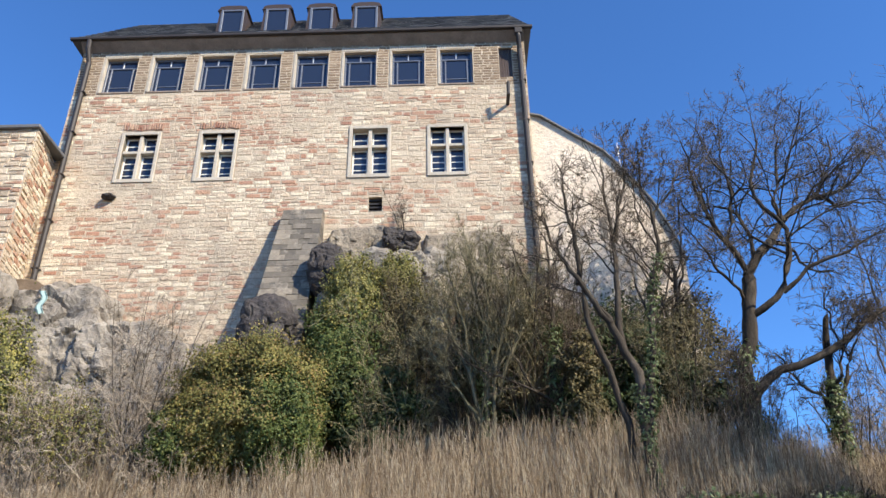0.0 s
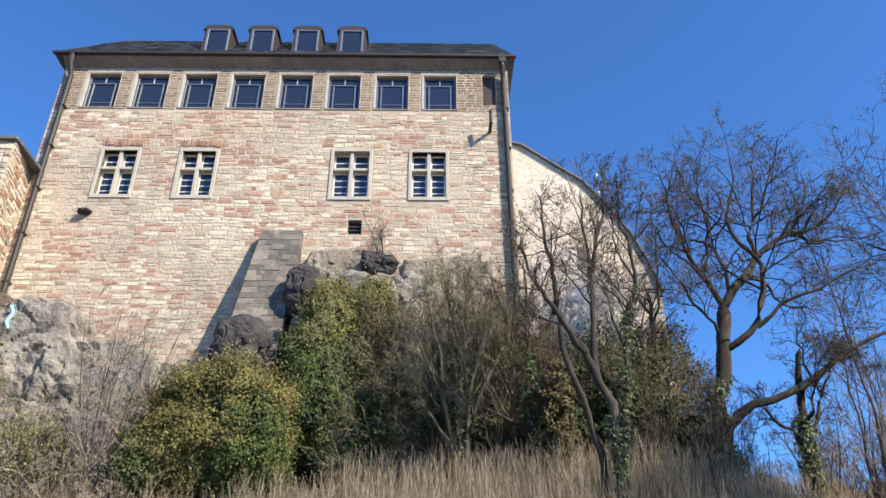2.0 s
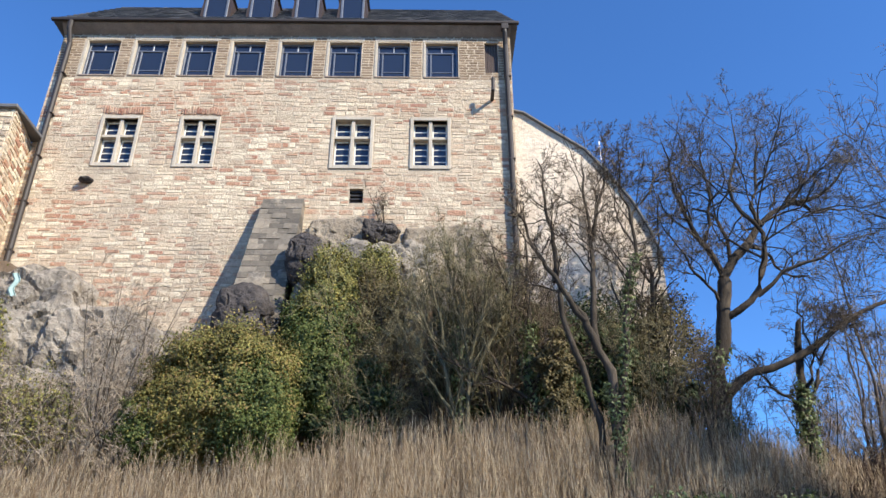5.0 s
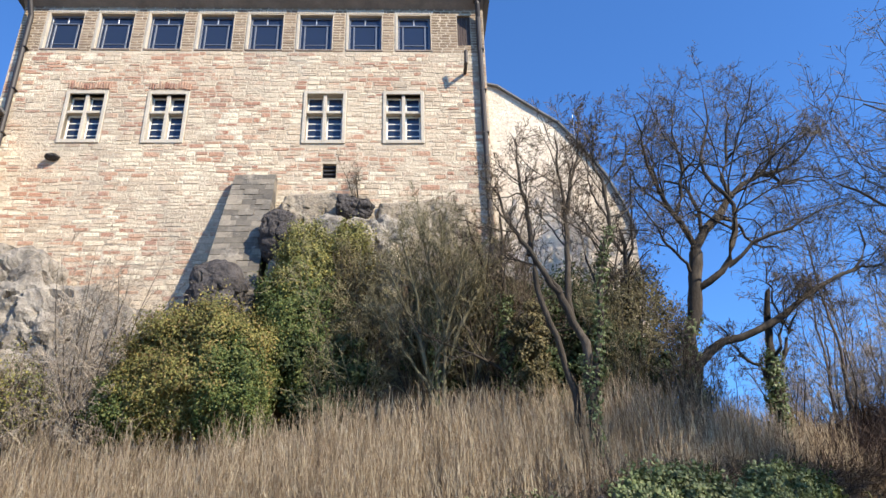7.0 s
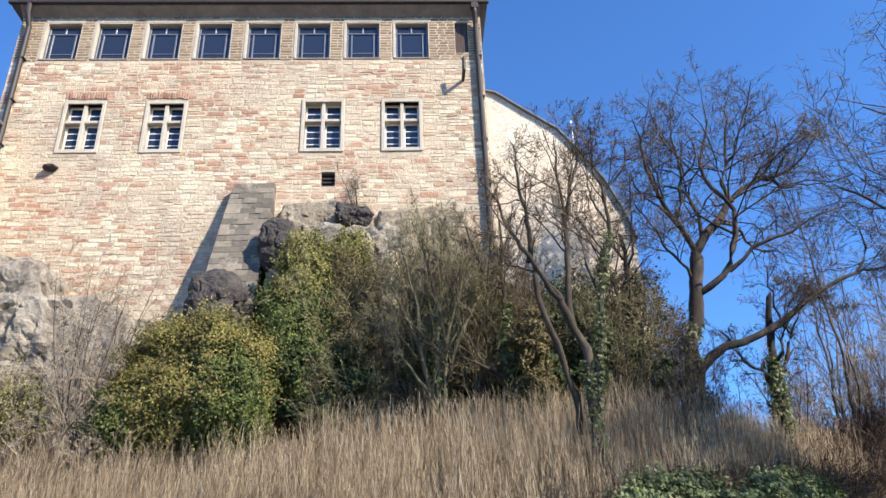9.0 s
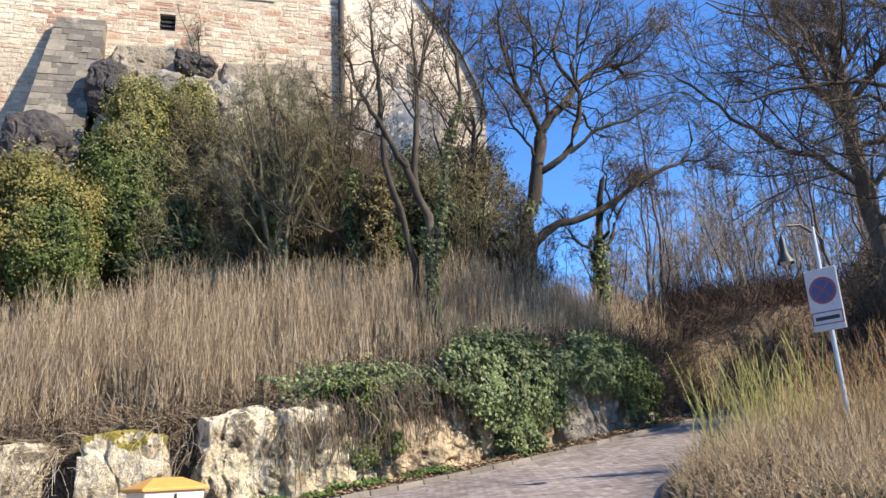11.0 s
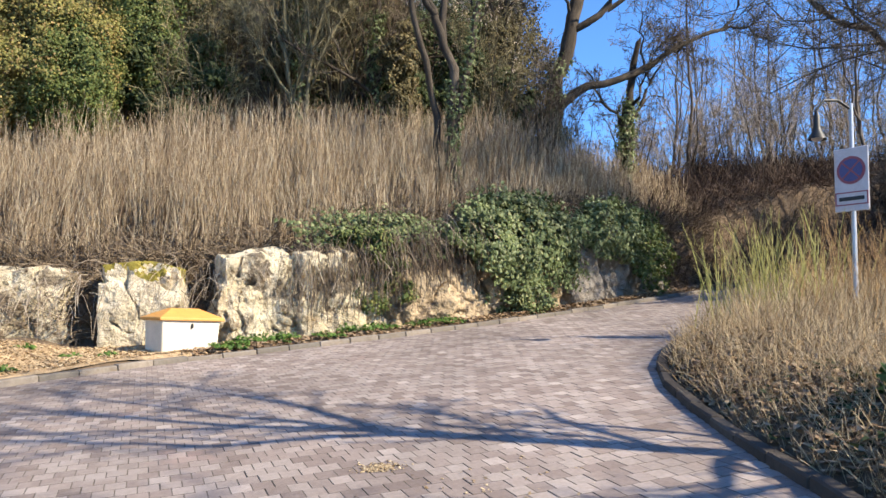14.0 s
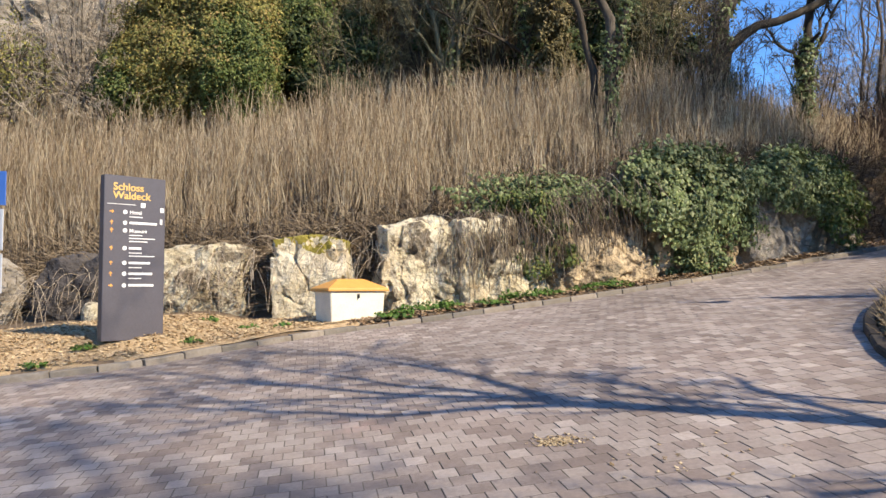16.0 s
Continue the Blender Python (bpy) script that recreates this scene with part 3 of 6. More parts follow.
rock("rock", (5.4, 15.4, 2.3), (1.3, 0.6, 1.0), 7, M_ROCKTAN, "tan rock half hidden behind ivy", 5, 0.4, 0.4, 28)
rock("rock", (7.6, 16.5, 2.7), (1.4, 0.6, 1.2), 8, M_ROCKGREY, "grey rock face under hanging ivy", 6, 0.35, 0.6, 30)
rock("rock", (9.4, 17.6, 3.0), (1.0, 0.6, 1.1), 9, M_ROCKGREY, "grey rock wall where the lane bends", 6, 0.35, 0.6, 32)
# shade of the overhanging brush is put into this rock's dark colour
rock("rock", (-5.5, 14.2, 1.4), (1.0, 0.5, 0.75), 10, M_ROCKDARK, "broken rock behind the sign, darkened for brush shade", 6, 0.5, 0.4)
rock("rock", (-5.0, 13.7, 0.95), (0.4, 0.35, 0.35), 11, M_ROCK, "small pale boulder at the foot of the bank", 5, 0.4, 0.4)
rock("rock", (-7.5, 14.2, 1.3), (0.9, 0.5, 0.7), 12, M_ROCKGREY, "shaded rock in the overgrown bank", 5, 0.45, 0.4)

# the crag below the castle
rock("crag", (-12.8, 23.2, 10.5), (2.3, 1.4, 2.4), 21, M_ROCKGREY, "grey crag carrying the castle wall", 6, 0.3, 0.5)
rock("crag", (-10.2, 23.0, 9.3), (2.0, 1.3, 2.2), 22, M_ROCKGREY, "grey crag below the castle wall", 6, 0.3, 0.5, 10)
rock("crag", (-8.4, 23.0, 8.7), (1.9, 1.2, 2.0), 23, M_ROCKGREY, "grey crag behind bare shrubs", 5, 0.3, 0.5)
rock("crag", (-15.3, 21.6, 11.2), (1.6, 1.6, 1.9), 24, M_ROCKGREY, "grey crag under the wing wall", 5, 0.35, 0.5)
rock("crag", (-12.0, 21.3, 7.2), (1.8, 1.0, 1.8), 29, M_ROCKGREY, "grey crag above the reeds", 6, 0.4, 0.4)
rock("crag", (-9.6, 21.6, 6.6), (1.5, 0.8, 1.3), 31, M_ROCKGREY, "grey crag above the reeds", 6, 0.4, 0.4)
rock("crag", (-5.4, 21.45, 10.45), (0.92, 0.8, 1.2), 25, M_ROCKDARK, "dark rock knob below the buttress", 6, 0.30, 0.25)
rock("crag", (-6.5, 22.2, 9.0), (0.9, 0.9, 1.1), 33, M_ROCKGREY, "grey rock foot of the castle wall", 5, 0.35, 0.5)
rock("crag", (-3.85, 22.6, 12.95), (0.62, 0.7, 1.05), 26, M_ROCKDARK, "dark upright rock beside the buttress", 6, 0.40, 0.35)
rock("crag", (-3.7, 22.7, 11.2), (0.6, 0.6, 1.2), 34, M_ROCKGREY, "weathered rock under the dark boulder", 5, 0.40, 0.4)
rock("crag", (-1.5, 23.5, 14.6), (0.75, 0.35, 0.42), 27, M_ROCKDARK, "dark rock ledge against the wall", 6, 0.7, 0.4, 8)
rock("crag", (-0.9, 23.65, 13.2), (1.5, 0.4, 1.2), 36, M_ROCKGREY, "brownish grey rock under the ledge", 6, 0.5, 0.4)
rock("crag", (-2.3, 23.3, 11.6), (1.9, 0.7, 2.6), 28, M_ROCKGREY, "grey crag behind the ivy", 5, 0.3, 0.4)
rock("crag", (-0.15, 22.75, 10.6), (0.4, 0.45, 2.3), 35, M_ROCK, "pale strip of limestone between the bushes", 6, 0.35, 0.4)
rock("crag", (-2.5, 23.86, 14.2), (1.9, 0.2, 1.35), 37, M_ROCKWALL, "grey brown weathered rock face set in the wall", 6, 0.12, 0.6)
rock("crag", (1.0, 23.88, 13.6), (2.0, 0.2, 1.7), 38, M_ROCKWALL, "crumbling brown rock face under the wall", 6, 0.12, 0.6)
rock("crag", (1.3, 23.2, 10.4), (2.6, 0.9, 2.0), 30, M_ROCKGREY, "grey crag behind bare bushes", 5, 0.3, 0.4)
rock("crag", (6.0, 23.6, 9.6), (2.0, 1.0, 1.8), 32, M_ROCKGREY, "grey crag under the end wall", 5, 0.3, 0.4)

# ---- the castle ----
castle = tagged(base_at("castle", 0.336, 23.994, 0, -0.803), "sandstone castle house with slate roof on a crag", "castle")
XL, XR, ZB, ZT = -15.35, 3.2, 9.0, 24.62
UPPER = [(-14.29 + 1.994 * i, -12.93 + 1.994 * i, 22.12, 23.93) for i in range(8)]
LOWER = [(-12.78, -11.48, 17.84, 19.9), (-9.72, -8.42, 17.82, 19.88), (-3.8, -2.42, 17.8, 19.92), (-0.75, 0.57, 17.8, 19.9)]
VENT = (-3.08, -2.57, 16.14, 16.77)
NICHE = (2.12, 2.66, 22.37, 23.95)
OPENINGS = UPPER + LOWER + [VENT, NICHE]


def pierced(bm, x0, x1, z0, z1, y0, y1, holes):
    """A wall slab with openings right through it."""
    xs = sorted({x0, x1, *[h[0] for h in holes], *[h[1] for h in holes]})
    zs = sorted({z0, z1, *[h[2] for h in holes], *[h[3] for h in holes]})
    solid = {}
    for i in range(len(xs) - 1):
        for j in range(len(zs) - 1):
            cx, cz = (xs[i] + xs[i + 1]) / 2, (zs[j] + zs[j + 1]) / 2
            solid[i, j] = not any(h[0] < cx < h[1] and h[2] < cz < h[3] for h in holes)
    corner = {}

    def at(i, j, y):
        key = (i, j, y)
        if key not in corner:
            corner[key] = bm.verts.new((xs[i], y, zs[j]))
        return corner[key]

    for (i, j), full in solid.items():
        if not full:
            continue
        bm.faces.new((at(i, j, y0), at(i + 1, j, y0), at(i + 1, j + 1, y0), at(i, j + 1, y0)))
        bm.faces.new((at(i, j, y1), at(i, j + 1, y1), at(i + 1, j + 1, y1), at(i + 1, j, y1)))
        for (di, dj, a, b) in ((-1, 0, (0, 0), (0, 1)), (1, 0, (1, 1), (1, 0)), (0, -1, (1, 0), (0, 0)), (0, 1, (0, 1), (1, 1))):
            if not solid.get((i + di, j + dj), False):
                (ai, aj), (bi, bj) = a, b
                bm.faces.new((at(i + ai, j + aj, y0), at(i + bi, j + bj, y0), at(i + bi, j + bj, y1), at(i + ai, j + aj, y1)))


bm = bmesh.new()
pierced(bm, XL, XR, ZB, ZT, 0.0, 0.75, OPENINGS)
front = part("front_wall", bm, M_MORTAR, castle)
bm = bmesh.new()
box(bm, XL, XL + 0.7, 0.75, 11, ZB, ZT)
part("side_wall", bm, M_MORTAR, castle)
bm = bmesh.new()
box(bm, XR - 0.7, XR, 0.75, 11, ZB, ZT)
part("side_wall", bm, M_MORTAR, castle)
bm = bmesh.new()
box(bm, XL, XR, 11, 11.7, ZB, ZT)
part("back_wall", bm, M_MORTAR, castle)
# added sheet whose black paints the darkness of the rooms
bm = bmesh.new()
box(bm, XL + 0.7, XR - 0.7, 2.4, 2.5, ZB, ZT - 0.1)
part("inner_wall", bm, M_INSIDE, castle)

# roof: steep slated skirt, hipped, with a shallow top
bm = bmesh.new()
rings = [((-15.75, -0.38), (3.5, 12.1), 24.62), ((-15.75, -0.38), (3.5, 12.1), 24.74), ((-13.75, 1.2), (2.75, 10.4), 27.0), ((-8, 5.7), (-2, 5.9), 27.9)]
loops = []
for (x0, y0), (x1, y1), z in rings:
    loops.append([bm.verts.new(c) for c in ((x0, y0, z), (x1, y0, z), (x1, y1, z), (x0, y1, z))])
for a, b in zip(loops, loops[1:]):
    for i in range(4):
        bm.faces.new((a[i], a[(i + 1) % 4], b[(i + 1) % 4], b[i]))
bm.faces.new(loops[-1])
bm.faces.new(loops[0][::-1])
part("roof", bm, M_SLATE, castle)
slate_v, slate_f = [], []
for row in range(12):
    a, b = row / 12, (row + 1.15) / 12
    x0, x1 = -15.75 + 2.0 * a, 3.5 - 0.75 * a
    n = int((x1 - x0) / 0.3)
    for i in range(n):
        u0, u1 = x0 + (x1 - x0) * i / n + 0.006, x0 + (x1 - x0) * (i + 1) / n - 0.006
        lift = 0.03 + 0.01 * RNG.random()
        k = len(slate_v)
        y0, z0, y1, z1 = -0.38 + 1.58 * a, 24.74 + 2.26 * a, -0.38 + 1.58 * b, 24.74 + 2.26 * b
        slate_v += [(u0, y0 - lift, z0 + lift), (u1, y0 - lift, z0 + lift), (u1, y1 - 0.004, z1 + 0.004), (u0, y1 - 0.004, z1 + 0.004), (u0, y0, z0), (u1, y0, z0)]
        slate_f += [(k, k + 1, k + 2, k + 3), (k + 4, k + 5, k + 1, k)]
tagged(place_mesh("slate_covering", quick("slate_covering", slate_v, slate_f), M_SLATE, castle), kind="stuff")
bm = bmesh.new()
box(bm, -15.8, 3.55, -0.51, -0.36, 24.6, 24.74, 0.02)
part("gutter", bm, M_LEADPIPE, castle, "dark metal gutter")
bm = bmesh.new()
for y0, z0, y1, z1 in ((-0.36, 24.56, -0.18, 24.40), (-0.18, 24.40, -0.003, 24.26)):
    cove = [bm.verts.new((x, y, z)) for x, y, z in ((XL - 0.02, y0, z0), (XR + 0.02, y0, z0), (XR + 0.02, y1, z1), (XL - 0.02, y1, z1), (XL - 0.02, y0, 24.615), (XR + 0.02, y0, 24.615), (XR + 0.02, y1, 24.615), (XL - 0.02, y1, 24.615))]
    for q in ((0, 3, 2, 1), (4, 5, 6, 7), (0, 1, 5, 4), (2, 3, 7, 6), (1, 2, 6, 5), (3, 0, 4, 7)):
        bm.faces.new([cove[i] for i in q])
part("cornice", bm, M_EAVE, castle, "brown boarded eave")


def dormer(x):
    d = new("dormer")
    d.parent = castle
    d.matrix_basis = pose(x, -0.05, 25.0)
    bm = bmesh.new()
    for sx in (-1, 1):
        vs = [bm.verts.new(c) for c in ((sx * 0.66, 0, 0), (sx * 0.66, 2.0, 0.6), (sx * 0.6, 2.0, 1.62), (sx * 0.56, 0, 1.62), (sx * 0.52, 0, 0), (sx * 0.52, 2.0, 0.6), (sx * 0.46, 2.0, 1.62), (sx * 0.42, 0, 1.62))]
        for q in ((0, 1, 2, 3), (4, 7, 6, 5), (0, 3, 7, 4), (1, 5, 6, 2), (3, 2, 6, 7)):
            bm.faces.new([vs[i] for i in q])
    part("cheek", bm, M_COPPER, d)
    bm = bmesh.new()
    prof = [(-0.67, 1.46), (-0.56, 1.66), (-0.3, 1.72), (0.3, 1.72), (0.56, 1.66), (0.67, 1.46)]
    a = [bm.verts.new((px, -0.03, pz)) for px, pz in prof]
    b = [bm.verts.new((px, 2.2, pz)) for px, pz in prof]
    for i in range(5):
        bm.faces.new((a[i], b[i], b[i + 1], a[i + 1]))
    bm.faces.new(a)
    bm.faces.new((a[0], a[5], b[5], b[0]))
    part("dormer_roof", bm, M_COPPER, d)
    bm = bmesh.new()
    box(bm, -0.5, -0.4, -0.03, 0.07, 0.1, 1.5, 0.01)
    box(bm, 0.4, 0.5, -0.03, 0.07, 0.1, 1.5, 0.01)
    box(bm, -0.4, 0.4, -0.03, 0.07, 1.4, 1.5, 0.01)
    box(bm, -0.4, 0.4, -0.03, 0.07, 0.1, 0.2, 0.01)
    part("frame", bm, M_FRAME, d)
    bm = bmesh.new()
    box(bm, -0.41, 0.41, 0.02, 0.035, 0.18, 1.42)
    part("pane", bm, glass, d)


for k in range(4):
    dormer(-9.25 + 1.93 * k)


def upper_window(hole):
    x0, x1, z0, z1 = hole
    w = new("upper_window")
    w.parent = castle
    w.matrix_basis = pose((x0 + x1) / 2, 0, z0)
    hw, h = (x1 - x0) / 2, z1 - z0
    bm = bmesh.new()
    for a, b, c, d in ((-hw, -hw + 0.09, 0, h), (hw - 0.09, hw, 0, h), (-hw + 0.09, hw - 0.09, h - 0.09, h), (-hw + 0.09, hw - 0.09, 0, 0.09)):
        box(bm, a, b, 0.16, 0.26, c, d, 0.008)
    part("frame", bm, M_FRAME, w, "dark blue-grey metal frame")
    bm = bmesh.new()
    box(bm, -hw + 0.09, hw - 0.09, 0.15, 0.24, h - 0.46, h - 0.40, 0.006)
    part("transom", bm, M_FRAME, w)
    bm = bmesh.new()
    box(bm, -0.025, 0.025, 0.17, 0.23, h - 0.40, h - 0.09, 0.005)
    part("glazing_bar", bm, M_GALV, w)
    bm = bmesh.new()
    box(bm, -hw + 0.2, -hw + 0.26, 0.15, 0.23, 0.09, h - 0.46, 0.006)
    box(bm, hw - 0.26, hw - 0.2, 0.15, 0.23, 0.09, h - 0.46, 0.006)
    box(bm, -hw + 0.26, hw - 0.26, 0.17, 0.22, 0.36, 0.39)
    part("casement", bm, M_FRAME, w)
    bm = bmesh.new()
    box(bm, -hw + 0.05, hw - 0.05, 0.195, 0.205, 0.05, h - 0.05)
    part("pane", bm, glass, w)
    bm = bmesh.new()
    box(bm, -hw - 0.06, hw + 0.06, -0.035, 0.16, -0.08, -0.002, 0.01)
    part("sill", bm, M_EAVE, w)
    # pale strip on the left only, painting sun on that reveal
    bm = bmesh.new()
    box(bm, -hw - 0.08, -hw + 0.02, -0.03, 0.15, 0.0, h, 0.008)
    part("jamb", bm, M_SURROUND, w)


def lower_window(hole):
    x0, x1, z0, z1 = hole
    w = new("mullioned_window")
    w.parent = castle
    w.matrix_basis = pose((x0 + x1) / 2, 0, z0)
    hw, h = (x1 - x0) / 2, z1 - z0
    bm = bmesh.new()
    for a, b, c, d in ((-hw - 0.13, -hw, -0.16, h + 0.14), (hw, hw + 0.13, -0.16, h + 0.14), (-hw, hw, h, h + 0.14), (-hw, hw, -0.16, 0.0)):
        box(bm, a, b, -0.055, 0.2, c, d, 0.012)
    part("surround", bm, M_SURROUND, w, "pale dressed stone surround")
    bm = bmesh.new()
    box(bm, -0.07, 0.07, 0.02, 0.24, 0, h, 0.015)
    part("mullion", bm, M_SURROUND, w)
    bm = bmesh.new()
    bar = h * 0.62
    box(bm, -hw, -0.07, 0.03, 0.24, bar - 0.06, bar + 0.06, 0.012)
    box(bm, 0.07, hw, 0.03, 0.24, bar - 0.06, bar + 0.06, 0.012)
    part("transom", bm, M_SURROUND, w)
    for a, b in ((-hw, -0.07), (0.07, hw)):
        for c, d, panes in ((0, bar - 0.06, 4), (bar + 0.06, h, 2)):
            bm = bmesh.new()
            for e, f, g, i in ((a, a + 0.06, c, d), (b - 0.06, b, c, d), (a + 0.06, b - 0.06, c, c + 0.06), (a + 0.06, b - 0.06, d - 0.06, d)):
                box(bm, e, f, 0.24, 0.3, g, i, 0.006)
            for k in range(1, panes):
                z = c + 0.06 + (d - c - 0.12) * k / panes
                box(bm, a + 0.06, b - 0.06, 0.25, 0.29, z - 0.018, z + 0.018)
            part("casement", bm, M_WHITE, w, "white painted casement")
            bm = bmesh.new()
            box(bm, a + 0.03, b - 0.03, 0.268, 0.274, c + 0.03, d - 0.03)
            part("pane", bm, glass, w)


for hole in UPPER:
    upper_window(hole)
for hole in LOWER:
    lower_window(hole)

# the shade in the vent recess is painted by its near-black colour
bm = bmesh.new()
for k in range(4):
    box(bm, VENT[0], VENT[1], 0.12, 0.2, VENT[2] + 0.05 + 0.16 * k, VENT[2] + 0.12 + 0.16 * k)
box(bm, VENT[0], VENT[1], 0.45, 0.5, VENT[2], VENT[3])
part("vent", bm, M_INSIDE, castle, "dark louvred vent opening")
bm = bmesh.new()
for k in range(5):
    box(bm, NICHE[0] + 0.108 * k + 0.004, NICHE[0] + 0.108 * (k + 1) - 0.004, 0.1, 0.15, NICHE[2], NICHE[3], 0.006)
part("shutter", bm, M_COPPER, castle, "brown boarded shutter")


def pipe_line(bm, points, r):
    for a, b in zip(points, points[1:]):
        rod(bm, a, b, r)
        bmesh.ops.create_uvsphere(bm, u_segments=8, v_segments=6, radius=r * 1.02, matrix=Matrix.Translation(b))


bm = bmesh.new()
pipe_line(bm, [(2.95, -0.42, 24.6), (2.95, -0.40, 24.2), (2.98, -0.16, 23.7), (3.02, -0.16, 12.5)], 0.105)
for z in (14, 16, 18, 20, 22):
    box(bm, 2.9, 3.14, -0.26, 0.0, z, z + 0.05)
box(bm, 2.8, 3.1, -0.52, -0.3, 24.3, 24.6, 0.02)
part("downpipe", bm, M_LEADPIPE, castle, "dark rain downpipe")
bm = bmesh.new()
pipe_line(bm, [(-14.98, -0.42, 24.6), (-14.98, -0.40, 24.2), (-14.93, -0.16, 23.6), (-14.86, -0.16, 13.0)], 0.105)
for z in (14, 16, 18, 20, 22):
    box(bm, -15.0, -14.76, -0.26, 0.0, z, z + 0.05)
part("downpipe", bm, M_LEADPIPE, castle, "dark rain downpipe")
bm = bmesh.new()
pipe_line(bm, [(2.35, 0.1, 20.95), (2.35, -0.62, 21.0), (2.36, -0.68, 21.5)], 0.07)
part("vent_pipe", bm, M_LEADPIPE, castle, "short elbowed vent pipe")
bm = bmesh.new()
bmesh.ops.create_icosphere(bm, subdivisions=3, radius=1)
for v in bm.verts:
    v.co = Vector((v.co.x * 0.26, v.co.y * 0.22, v.co.z * 0.12)) * (1 + 0.2 * noise.noise(v.co * 2))
bm.transform(Matrix.Translation((-12.85, -0.12, 17.0)))
part("spout", bm, M_ROCKDARK, castle, "worn stone spout")

# buttress: battered pier of grey courses with a sloping head
buttress = new("buttress")
buttress.parent = castle
tagged(buttress, "battered grey stone buttress")
courses = 26
for k in range(courses):
    a, b = k / courses, (k + 1) / courses
    z0, z1 = 9.6 + 6.5 * a, 9.6 + 6.5 * b - 0.006
    out0, out1 = 2.45 - 2.1 * a, 2.45 - 2.1 * b
    widths = [0, 0.2, 0.55, 0.8, 1] if k % 2 else [0, 0.34, 0.66, 1]
    l, r = -6.55 + 0.42 * a, -4.72 + 0.05 * a
    for p, q in zip(widths, widths[1:]):
        bm = bmesh.new()
        jut = RNG.uniform(-0.015, 0.02)
        vs = box(bm, l + (r - l) * p + 0.004, l + (r - l) * q - 0.004, -out0 - jut, 0.0, z0, z1)
        for v in vs:
            if v.co.z > (z0 + z1) / 2 and v.co.y < -0.01:
                v.co.y = -out1 - jut
        part("block", bm, M_GREYSTONE, buttress)

# wing with a falling roofline
bm = bmesh.new()
prof = [(3.2, 8.5), (3.2, 20.55), (3.6, 20.45), (4.7, 19.6), (5.9, 18.7), (6.7, 17.6), (7.45, 16.4), (8.0, 15.1), (8.3, 13.9), (8.3, 8.5)]
a = [bm.verts.new((x, 0.25, z)) for x, z in prof]
b = [bm.verts.new((x, 7.0, z)) for x, z in prof]
bm.faces.new(a[::-1])
bm.faces.new(b)
for i in range(len(prof)):
    j = (i + 1) % len(prof)
    bm.faces.new((a[i], a[j], b[j], b[i]))
bmesh.ops.recalc_face_normals(bm, faces=bm.faces)
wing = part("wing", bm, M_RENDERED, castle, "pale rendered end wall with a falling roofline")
for (x0, z0), (x1, z1) in zip(prof[1:8], prof[2:9]):
    bm = bmesh.new()
    d = Vector((x1 - x0, 0, z1 - z0))
    m = Matrix.Translation((x0, 0, z0)) @ Matrix.Rotation(-math.atan2(d.z, d.x), 4, "Y")
    box(bm, -0.01, d.length + 0.02, 0.1, 7.1, 0.0, 0.06, 0, m)
    part("verge_slab", bm, M_SLATE, castle, "dark slate verge")
bm = bmesh.new()
box(bm, 5.42, 5.7, 0.22, 0.26, 14.9, 15.8, 0.01)
part("slit_window", bm, M_GREYSTONE, wing)
bm = bmesh.new()
rod(bm, (6.6, 0.6, 17.5), (6.6, 0.6, 19.4), 0.014)
part("mast", bm, M_GALV, castle)

# lower block that juts out beside the main front
bm = bmesh.new()
vs = [bm.verts.new(c) for c in ((-14.95, -2.05, 9.5), (-14.95, -2.05, 18.75), (-15.36, 0.02, 18.75), (-15.36, 0.02, 9.5), (-24, -2.05, 9.5), (-24, -2.05, 18.75), (-24, 0.02, 18.75), (-24, 0.02, 9.5))]
for q in ((0, 3, 2, 1), (0, 1, 5, 4), (1, 2, 6, 5), (4, 5, 6, 7), (0, 4, 7, 3), (2, 3, 7, 6)):
    bm.faces.new([vs[i] for i in q])
bmesh.ops.recalc_face_normals(bm, faces=bm.faces)
block = part("projecting_block", bm, M_MORTAR, castle)
bm = bmesh.new()
box(bm, -24, -14.85, -2.2, -1.8, 18.75, 18.9, 0.02)
box(bm, -15.4, -14.85, -1.8, -0.02, 18.75, 18.9, 0.02)
part("coping", bm, M_SLATE, castle)

# ---- trees ----


def resampled3(points, n):
    p = np.array(points, float)
    d = np.r_[0, np.cumsum(np.linalg.norm(np.diff(p, axis=0), axis=1))]
    t = np.linspace(0, d[-1], n)
    return np.stack([np.interp(t, d, p[:, k]) for k in range(3)], 1)


